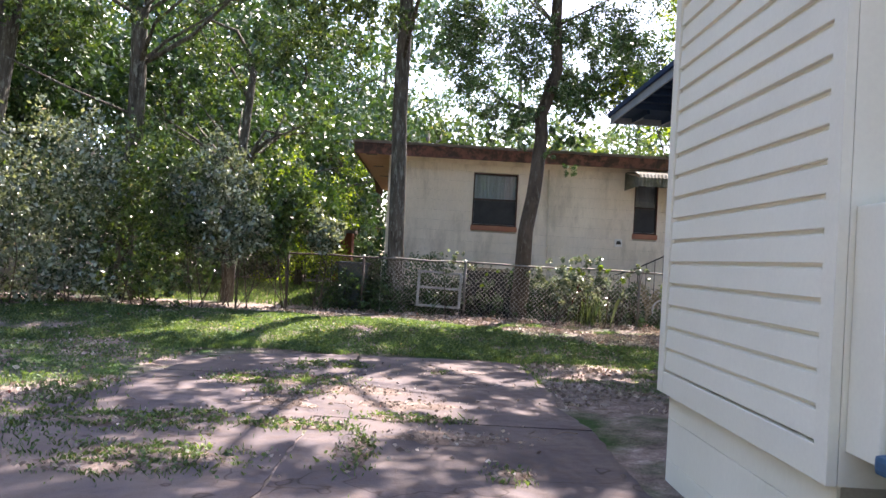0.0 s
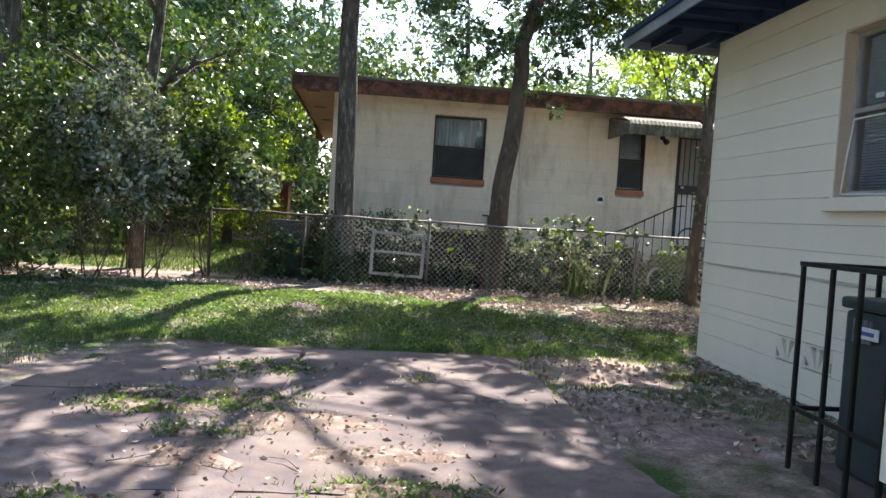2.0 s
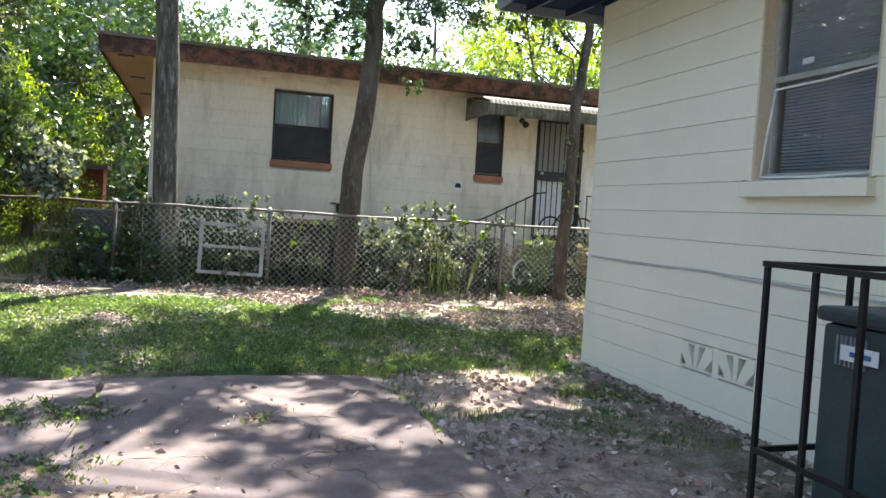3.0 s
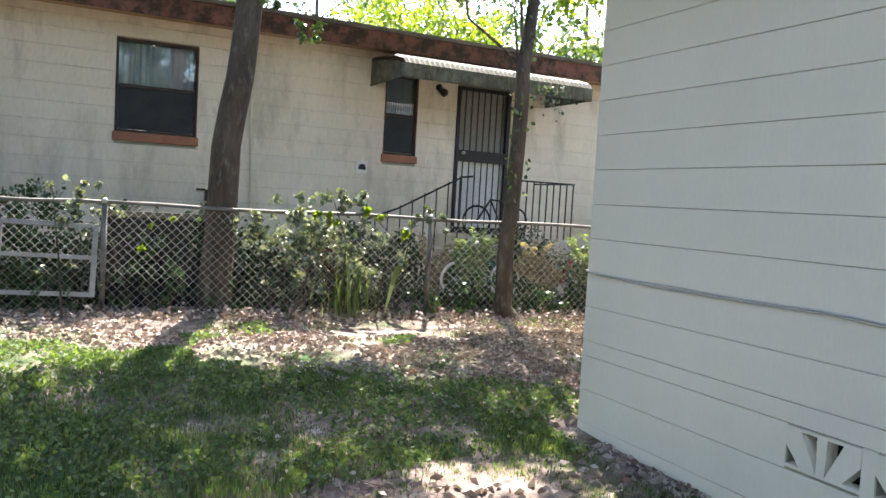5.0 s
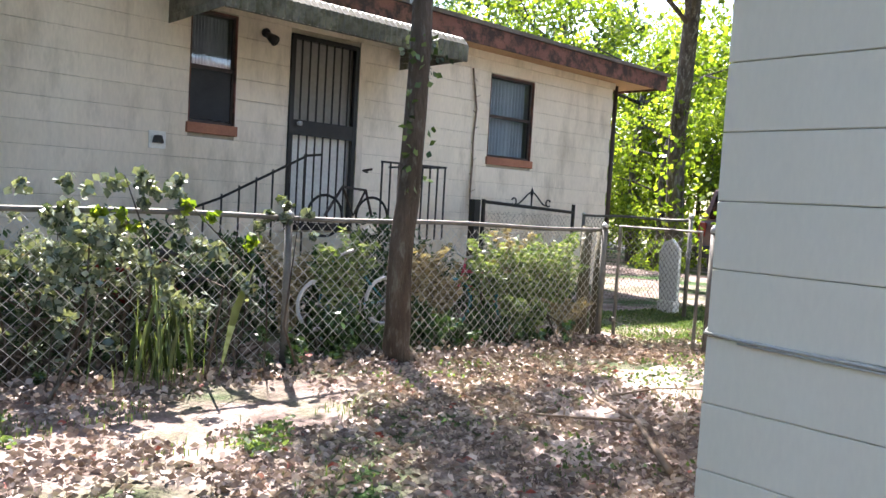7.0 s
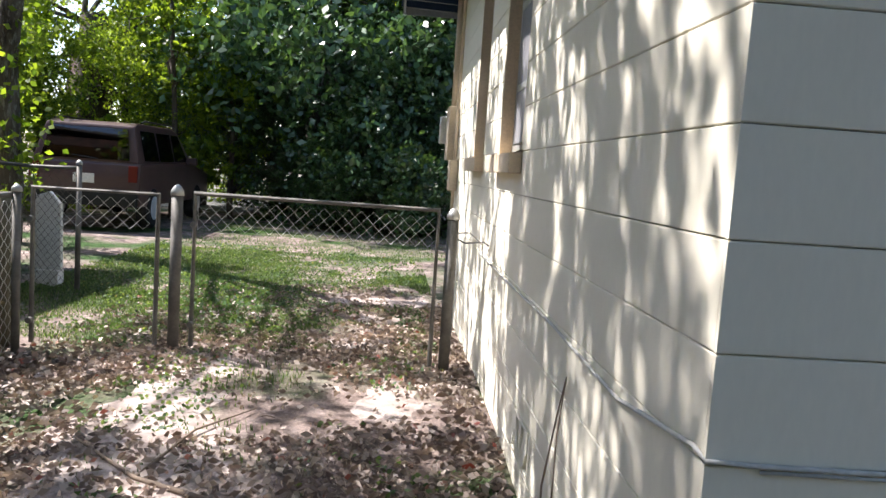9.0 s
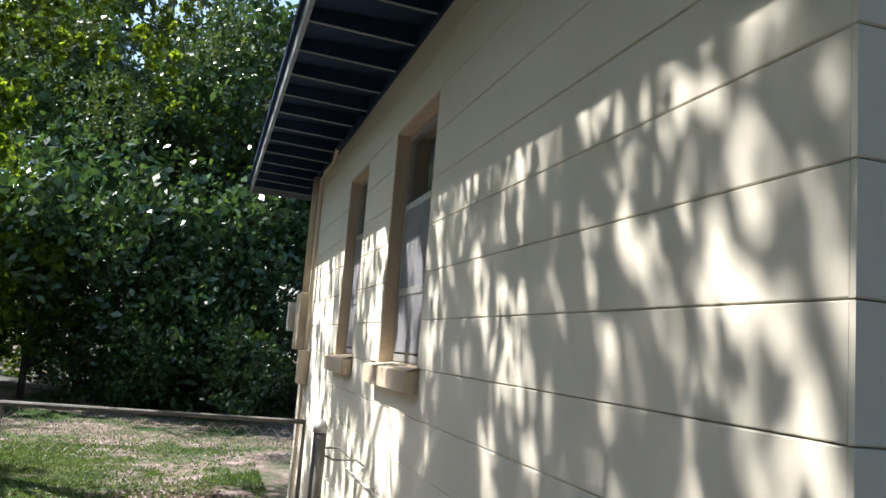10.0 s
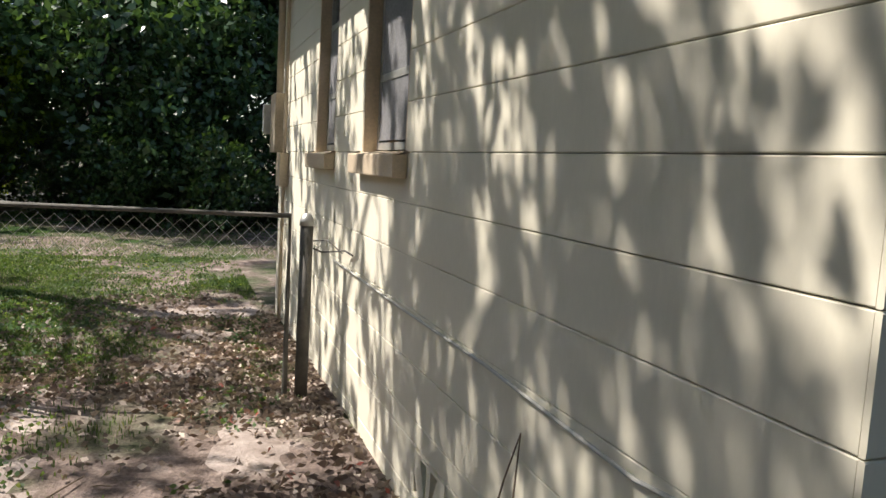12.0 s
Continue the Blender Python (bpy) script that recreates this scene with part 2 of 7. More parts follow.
M_LEAFM = leaf_mat("mid green foliage", (0.016, 0.042, 0.012), (0.13, 0.21, 0.065), (0.36, 0.36, 0.09), trans=0.2, gloss=0.32)
M_LEAFY = leaf_mat("yellow green foliage", (0.06, 0.12, 0.015), (0.24, 0.34, 0.05), trans=0.58)
M_LEAFG = leaf_mat("grey green shrub leaf", (0.035, 0.062, 0.036), (0.34, 0.40, 0.35), (0.42, 0.33, 0.27), trans=0.17, gloss=0.26)
M_GRASS = leaf_mat("grass blades", (0.045, 0.095, 0.045), (0.155, 0.235, 0.115), (0.30, 0.28, 0.14), trans=0.4, gloss=0.6)
M_LITTER = leaf_mat("dry fallen leaves", (0.16, 0.115, 0.105), (0.60, 0.51, 0.475), (0.34, 0.07, 0.05), trans=0.02, gloss=0.75)
M_FERN = leaf_mat("pale green fronds", (0.07, 0.13, 0.05), (0.31, 0.40, 0.23), trans=0.3)
M_STALK = leaf_mat("dry pale stalks", (0.2, 0.165, 0.12), (0.42, 0.375, 0.30), trans=0.2, gloss=0.8)
M_CAR = rough_mat("faded maroon car paint", (0.07, 0.042, 0.04), (0.095, 0.058, 0.052), 2, 60, 0.3, 0.0)
M_TYRE = rough_mat("tyre rubber", (0.015, 0.015, 0.015), (0.03, 0.028, 0.026), 5, 60, 0.9, 0.3)
M_REDLAMP = rough_mat("red lamp lens", (0.12, 0.015, 0.012), (0.16, 0.02, 0.015), 5, 60, 0.25, 0.0)
M_PINK = rough_mat("pink red bicycle paint", (0.5, 0.06, 0.10), (0.6, 0.1, 0.15), 5, 60, 0.35, 0.0)
M_TEAL = rough_mat("teal bicycle paint", (0.05, 0.22, 0.26), (0.08, 0.28, 0.33), 5, 60, 0.35, 0.0)
M_RIM = rough_mat("pale grey rim", (0.5, 0.52, 0.53), (0.6, 0.62, 0.62), 5, 60, 0.4, 0.0)
M_CABLE = rough_mat("white painted cable", (0.5, 0.5, 0.47), (0.6, 0.6, 0.56), 5, 60, 0.5, 0.1)
M_BOXP = rough_mat("tan painted meter box", (0.5, 0.42, 0.31), (0.58, 0.49, 0.37), 3, 60, 0.6, 0.1)
M_ASPHALT = rough_mat("worn asphalt", (0.12, 0.12, 0.12), (0.18, 0.175, 0.17), 1, 70, 0.9, 0.5)
M_REDSHED = rough_mat("faded red boards", (0.16, 0.05, 0.035), (0.22, 0.075, 0.05), 3, 40, 0.8, 0.2)


# ---- geometry helpers ----
class Shape:
    """Collects vertices and faces of one mesh."""

    def __init__(self):
        self.v, self.f = [], []

    def add(self, vs, fs):
        n = len(self.v)
        self.v += [tuple(p) for p in vs]
        self.f += [tuple(i + n for i in q) for q in fs]
        return self

    def box(self, x0, x1, y0, y1, z0, z1, m=None):
        vs = [(x, y, z) for x in (x0, x1) for y in (y0, y1) for z in (z0, z1)]
        if m is not None:
            vs = [m @ Vector(p) for p in vs]
        return self.add(vs, [(0, 1, 3, 2), (4, 6, 7, 5), (0, 4, 5, 1), (2, 3, 7, 6), (0, 2, 6, 4), (1, 5, 7, 3)])

    def tube(self, pts, rad, n=8, cap=True):
        pts = [Vector(p) for p in pts]
        rs = rad if isinstance(rad, (list, tuple)) else [rad] * len(pts)
        vs, fs = [], []
        side = None
        for i, p in enumerate(pts):
            d = (pts[min(i + 1, len(pts) - 1)] - pts[max(i - 1, 0)]).normalized()
            if side is None:
                side = d.orthogonal().normalized()
            side = (side - d * side.dot(d)).normalized()
            up = d.cross(side)
            for k in range(n):
                a = 2 * math.pi * k / n
                vs.append(p + (side * math.cos(a) + up * math.sin(a)) * rs[i])
        for i in range(len(pts) - 1):
            for k in range(n):
                a, b = i * n + k, i * n + (k + 1) % n
                fs.append((a, b, b + n, a + n))
        if cap:
            fs += [tuple(range(n - 1, -1, -1)), tuple(range((len(pts) - 1) * n, len(pts) * n))]
        return self.add(vs, fs)

    def prism(self, outline, axis, a, b):
        """An outline of 2D points, pushed along an axis from a to b."""
        put = {"x": lambda u, v, w: (w, u, v), "y": lambda u, v, w: (u, w, v), "z": lambda u, v, w: (u, v, w)}[axis]
        n = len(outline)
        vs = [put(u, v, a) for u, v in outline] + [put(u, v, b) for u, v in outline]
        fs = [tuple(range(n)), tuple(range(2 * n - 1, n - 1, -1))] + [(i, i + n, (i + 1) % n + n, (i + 1) % n) for i in range(n)]
        return self.add(vs, fs)

    def ring(self, c, r, t, axis="y", n=28, k=6):
        vs, fs = [], []
        for i in range(n):
            a = 2 * math.pi * i / n
            for j in range(k):
                b = 2 * math.pi * j / k
                q, w = r + t * math.cos(b), t * math.sin(b)
                u, v = q * math.cos(a), q * math.sin(a)
                vs.append((c[0] + u, c[1] + w, c[2] + v) if axis == "y" else (c[0] + w, c[1] + u, c[2] + v))
        for i in range(n):
            for j in range(k):
                fs.append((i * k + j, ((i + 1) % n) * k + j, ((i + 1) % n) * k + (j + 1) % k, i * k + (j + 1) % k))
        return self.add(vs, fs)


def root_of(ob):
    p = Vector((0, 0, 0))
    while ob:
        p += ob.location
        ob = ob.parent
    return p


def part(name, shape, material, parent=None, label="", bevel=0.0, smooth=False, kind=""):
    """Links a shape as one mesh object, under its thing or part."""
    me = bpy.data.meshes.new(name)
    o = root_of(parent)
    me.from_pydata([(x - o.x, y - o.y, z - o.z) for x, y, z in shape.v], [], shape.f)
    bm = bmesh.new()
    bm.from_mesh(me)
    bmesh.ops.recalc_face_normals(bm, faces=bm.faces)
    if bevel:
        bmesh.ops.bevel(bm, geom=list(bm.edges), offset=bevel, segments=2, profile=0.6, affect="EDGES", clamp_overlap=True)
    bm.to_mesh(me)
    bm.free()
    if smooth:
        me.shade_smooth()
    me.materials.append(material)
    ob = new(name, me)
    ob.parent = parent
    return tagged(ob, label=label, kind=kind)


def thing(name, loc, label, category, group="", kind=""):
    ob = new(name)
    ob.location = loc
    ob.empty_display_size = 0.1
    return tagged(ob, label, category, group, kind)


def solid(name, shape, material, label="", category="", group="", kind="", bevel=0.0, smooth=False):
    return tagged(part(name, shape, material, None, label, bevel, smooth), label, category, group, kind)


def cloud_mesh(name, pos, length, width, up, material, parent=None, kind="", flat=0.0, lift=0.0):
    """Many small folded leaves: pos (n,3), sizes (n,), up: how much the leaves point along +z."""
    n = len(pos)
    rng = np.random.default_rng(n + int(abs(pos[0][0]) * 100))
    d = rng.normal(size=(n, 3))
    d[:, 2] = d[:, 2] * (1 - flat) + up
    d /= np.linalg.norm(d, axis=1)[:, None] + 1e-9
    e = rng.normal(size=(n, 3))
    e[:, 2] *= 1 - flat
    s = np.cross(d, e)
    s /= np.linalg.norm(s, axis=1)[:, None] + 1e-9
    nn = np.cross(d, s)
    L, W = np.asarray(length)[:, None], np.asarray(width)[:, None]
    o = np.array(root_of(parent))
    base = pos - o
    v = np.empty((n, 4, 3))
    v[:, 0] = base - d * L * 0.5
    v[:, 1] = base + s * W * 0.5 + nn * W * 0.15
    v[:, 2] = base + d * L * 0.5
    v[:, 3] = base - s * W * 0.5 + nn * W * 0.15
    return fast_mesh(name, v.reshape(-1, 3), np.arange(n * 4).reshape(n, 4), material, parent, kind)


def fast_mesh(name, verts, faces, material, parent=None, kind=""):
    me = bpy.data.meshes.new(name)
    k = faces.shape[1]
    me.vertices.add(len(verts))
    me.vertices.foreach_set("co", verts.astype(np.float32).ravel())
    me.loops.add(faces.size)
    me.loops.foreach_set("vertex_index", faces.astype(np.int32).ravel())
    me.polygons.add(len(faces))
    me.polygons.foreach_set("loop_start", np.arange(0, faces.size, k, dtype=np.int32))
    me.polygons.foreach_set("loop_total", np.full(len(faces), k, dtype=np.int32))
    me.update(calc_edges=True)
    me.materials.append(material)
    ob = new(name, me)
    ob.parent = parent
    return tagged(ob, kind=kind)


def ground_z(x, y):
    """Height of the soil."""
    t = min(max((y - 10.9) / 2.4, 0.0), 1.0)
    t = t * t * (3 - 2 * t)
    left = -0.075 - 0.02 * min(max((-x) / 3, 0), 1.5)
    h = left * (1 - t) + 0.14 * t
    k = min(max((x - 3.6) / 2.4, 0.0), 1.0) * min(max((y - 9.5) / 2.0, 0.0), 1.0)
    h += (0.13 - h) * k * k * (3 - 2 * k)
    s = min(max((x - 7.0) / 3.0, 0.0), 1.0)
    return h * (1 - s) + 0.05 * s


def blob_points(rng, blobs, count):
    """Points gathered in uneven clumps inside the blobs (x, y, z, radius)."""
    bl = np.array(blobs, dtype=float)
    w = bl[:, 3] ** 2
    pick = rng.choice(len(bl), size=count // 28 + 1, p=w / w.sum())
    c = bl[pick, :3]
    d = rng.normal(size=(len(pick), 3))
    d /= np.linalg.norm(d, axis=1)[:, None]
    r = bl[pick, 3:4] * rng.uniform(0.35, 1.08, (len(pick), 1)) ** 0.6
    sub = c + d * r * [1, 1, 0.8]
    out = np.repeat(sub, 28, axis=0)
    rr = np.repeat(bl[pick, 3:4], 28, axis=0)
    out = out + rng.normal(size=out.shape) * rr * 0.13
    return out[:count]


def tree(name, base, spine, blobs, count, leaf, mleaf, mbark, label, category="tree", group="", limbs=14, limb_r=0.035, seed=1, width=0.55, start=0.5, extra=()):
    """A trunk along its spine [(x, y, z, r)], limbs to its clumps and a crown of leaves."""
    rng = np.random.default_rng(seed)
    t = thing(name, base, label, category, group)
    s = Shape()
    pts = []
    for i in range(len(spine) - 1):
        a, b = np.array(spine[i]), np.array(spine[i + 1])
        for k in range(3):
            q = a + (b - a) * k / 3
            q[:2] += rng.normal(size=2) * q[3] * 0.12
            pts.append(q)
    pts.append(np.array(spine[-1]))
    s.tube([p[:3] for p in pts], [p[3] for p in pts], 12)
    for i in range(limbs):
        bx = np.array(blobs[i % len(blobs)])
        k = rng.integers(int(len(pts) * start), len(pts)) if len(pts) > 3 else len(pts) - 1
        b = bx[:3] + rng.normal(size=3) * bx[3] * 0.3
        k = int(np.argmin([abs(p[2] - (b[2] - 1.3)) for p in pts]))
        k = min(max(k, int(len(pts) * start * 0.7)), len(pts) - 1)
        a = pts[k][:3]
        m1 = a + (b - a) * 0.35 + rng.normal(size=3) * 0.12 + [0, 0, 0.1]
        m2 = a + (b - a) * 0.7 + rng.normal(size=3) * 0.18
        r = min(limb_r * rng.uniform(0.6, 1.5), pts[k][3] * 0.8)
        s.tube([a, m1, m2, b], [r, r * 0.75, r * 0.5, r * 0.2], 6)
        for q in range(3):
            e = m2 + rng.normal(size=3) * bx[3] * 0.5
            s.tube([m2, (m2 + e) / 2 + rng.normal(size=3) * 0.06, e], [r * 0.4, r * 0.3, r * 0.1], 4)
    part("trunk", s, mbark, t, smooth=True)
    p = blob_points(rng, blobs, count)
    L = leaf * rng.uniform(0.6, 1.3, count)
    cloud_mesh("crown", p, L, L * width, -0.25, mleaf, t)
    for bl, n, lf in extra:
        p = blob_points(rng, bl, n)
        L = lf * rng.uniform(0.6, 1.3, n)
        cloud_mesh("spray", p, L, L * width, -0.25, mleaf, t)
    return t


# ---- ground ----
def make_ground():
    xs = np.concatenate([[-1500, -300, -80, -30], np.arange(-14, 24.01, 0.35), [32, 45, 80, 300, 1500]])
    ys = np.concatenate([[-1500, -300, -80, -30, -15], np.arange(-7, 26.01, 0.35), [32, 45, 80, 300, 1500]])
    v, f = [], []
    for y in ys:
        for x in xs:
            z = ground_z(x, y)
            if -14 < x < 24 and -7 < y < 26:
                z += (noise.noise((x * 0.9, y * 0.9, 0)) * 0.02 if not -3.2 < x < 2.0 or y > 11.3 else -0.035)
            v.append((x, y, z))
    n = len(xs)
    for j in range(len(ys) - 1):
        for i in range(n - 1):
            a = j * n + i
            f.append((a, a + 1, a + n + 1, a + n))
    ob = fast_mesh("ground", np.array(v), np.array(f), M_GROUND)
    ob.data.shade_smooth()
    return tagged(ob, "bare sandy soil with thin turf and scattered leaves", "ground", kind="structure")


make_ground()


def slab_outline(poly, seed):
    """An outline with uneven, worn edges."""
    rng = random.Random(seed)
    out = []
    for i, a in enumerate(poly):
        b = poly[(i + 1) % len(poly)]
        n = max(2, int(math.dist(a, b) / 0.12))
        for k in range(n):
            q = k / n
            out.append((a[0] + (b[0] - a[0]) * q + rng.uniform(-0.013, 0.013), a[1] + (b[1] - a[1]) * q + rng.uniform(-0.013, 0.013)))
    return out


drive = thing("driveway", (0, 5, -0.09), "old cracked concrete driveway slabs with grass in the joints", "driveway", kind="structure")
SLABS = [
    [(-2.12, 9.22), (-0.41, 9.24), (-0.39, 10.98), (-1.05, 10.86), (-1.75, 10.55), (-2.08, 9.85)],
    [(-0.38, 9.24), (1.62, 9.22), (1.54, 9.6), (1.57, 10.38), (1.40, 11.0), (0.45, 11.06), (-0.36, 10.98)],
    [(-2.24, 7.43), (-0.40, 7.45), (-0.41, 9.235), (-2.13, 9.215)],
    [(-0.40, 7.45), (1.65, 7.43), (1.52, 8.3), (1.66, 9.215), (-0.40, 9.235)],
    [(-2.7, 3.0), (-0.42, 3.0), (-0.40, 7.44), (-2.6, 7.42)],
    [(-0.395, 3.0), (1.66, 3.0), (1.63, 6.4), (1.65, 7.42), (-0.385, 7.44)],
    [(-2.7, -6.0), (-0.42, -6.0), (-0.42, 2.93), (-2.7, 2.93)],
    [(-0.34, -6.0), (1.7, -6.0), (1.7, 2.93), (-0.34, 2.93)],
]
for i, poly in enumerate(SLABS):
    s = Shape().prism(slab_outline(poly, i), "z", -0.17, -0.063 - 0.002 * (i % 3))
    part("slab", s, M_CONC, drive)


part("joint_filler", Shape().box(-2.0, 1.5, -5.9, 10.4, -0.16, -0.071), M_GROUND, drive, "soil packed into the slab joints")


# ---- walls with openings ----
def wall_boxes(u0, u1, z0, z1, holes):
    """The rectangles that are left of a wall around its holes (u0, u1, z0, z1)."""
    us = sorted({u0, u1, *[h[0] for h in holes], *[h[1] for h in holes]})
    out = []
    for a, b in zip(us, us[1:]):
        cuts = sorted((h[2], h[3]) for h in holes if h[0] <= a and h[1] >= b)
        z = z0
        for c, d in cuts:
            if c > z:
                out.append((a, b, z, c))
            z = max(z, d)
        if z < z1:
            out.append((a, b, z, z1))
    return out


def courses(parent, axis, face, out, u0, u1, zs, holes, material, name="block_course", gap=0.003, deep=0.012, length=None, joint=0.006, keep=300):
    """Rows of blocks laid on a wall's face: axis is the one along the wall, out the side they stand on."""
    made, rest = 0, Shape()
    rowi = 0
    for z0, z1 in zip(zs, zs[1:]):
        rowi += 1
        hs = [(h[0], h[1]) for h in holes if h[2] < z1 - 0.02 and h[3] > z0 + 0.02]
        segs, u = [], u0
        for a, b in sorted(hs):
            if a > u:
                segs.append((u, a))
            u = max(u, b)
        if u < u1:
            segs.append((u, u1))
        pieces = []
        for a, b in segs:
            if length is None:
                pieces.append((a, b))
            else:
                k = math.floor((a - u0) / length) * length + u0 - (length / 2 if rowi % 2 else 0)
                while k < b:
                    p, q = max(a, k), min(b, k + length)
                    if q - p > 0.03:
                        pieces.append((p + joint / 2 * (p > a), q - joint / 2 * (q < b)))
                    k += length
        for a, b in pieces:
            s = Shape()
            lo, hi = sorted((face, face + out * deep))
            g = gap / 2
            e = 0.0025
            if axis == "y":
                p = [(face, z0 + g), (face + out * (deep - e), z0 + g), (face + out * deep, z0 + g + e), (face + out * deep, z1 - g - e), (face + out * (deep - e), z1 - g), (face, z1 - g)]
                s.prism(p, "y", a, b)
            else:
                p = [(face, z0 + g), (face + out * (deep - e), z0 + g), (face + out * deep, z0 + g + e), (face + out * deep, z1 - g - e), (face + out * (deep - e), z1 - g), (face, z1 - g)]
                s.prism(p, "x", a, b)
            if made < keep:
                part(name, s, material, parent)
                made += 1
            else:
                rest.add(s.v, s.f)
    if rest.v:
        part("far_" + name + "s", rest, material, parent, kind="stuff")


H = 0.2032
C0 = 0.90
OWN_Z = [-0.15, 0.0, 0.20, 0.403, 0.494, 0.697] + [C0 + H * k for k in range(12)]
OWN_TOP = OWN_Z[-1]
SILL, HEAD = C0 + 3 * H, C0 + 9 * H
XC, YC = 3.5, 11.5
OW, OB, OA = (8.52, 9.44), (5.77, 6.56), (7.29, 7.94)
D = 0.012


def wall_along_y(name, x_in, x_out, y0, y1, holes, mat, label):
    s = Shape()
    for a, b, c, d in wall_boxes(y0, y1, -0.3, OWN_TOP, holes):
        s.box(min(x_in, x_out), max(x_in, x_out), a, b, c, d)
    return solid(name, s, mat, label, "wall", kind="structure")


def wall_along_x(name, y_in, y_out, x0, x1, holes, mat, label, top=OWN_TOP):
    s = Shape()
    for a, b, c, d in wall_boxes(x0, x1, -0.3, top, holes):
        s.box(a, b, min(y_in, y_out), max(y_in, y_out), c, d)
    return solid(name, s, mat, label, "wall", kind="structure")


VENTS = [(9.27, 9.62, 0.215, 0.395), (9.68, 10.03, 0.215, 0.395)]
back_holes = [(OW[0], OW[1], SILL, HEAD)] + VENTS
end_holes = [(OB[0], OB[1], SILL, HEAD), (OA[0], OA[1], SILL, HEAD), (5.08, 5.43, 0.215, 0.395)]
wall_back = wall_along_y("wall_back", XC + D, XC + 0.2, 3.0, YC - D, back_holes, M_CORE, "cream painted block wall with thin level joints")
wall_end = wall_along_x("wall_end", YC - 0.2, YC - D, XC + 0.2, 9.82, end_holes, M_CORE, "cream painted block wall dappled by leaf shade")
wall_along_x("wall_front", 3.0, 3.2, XC + 0.2, 9.62, [], M_CREAM, "plain cream wall closing the house")
wall_along_y("wall_far", 9.62, 9.82 - D, 3.0, YC - 0.2, [], M_CREAM, "plain cream wall closing the house")
solid("floor", Shape().box(XC + 0.2, 9.62, 3.2, YC - 0.2, 0.1, 0.3), M_ROOM, "dim indoor floor", "floor", kind="structure")
solid("ceiling", Shape().box(XC + 0.05, 9.75, 3.05, YC - 0.05, OWN_TOP + 0.002, OWN_TOP + 0.04), M_ROOM, "plain ceiling", "ceiling", kind="structure")


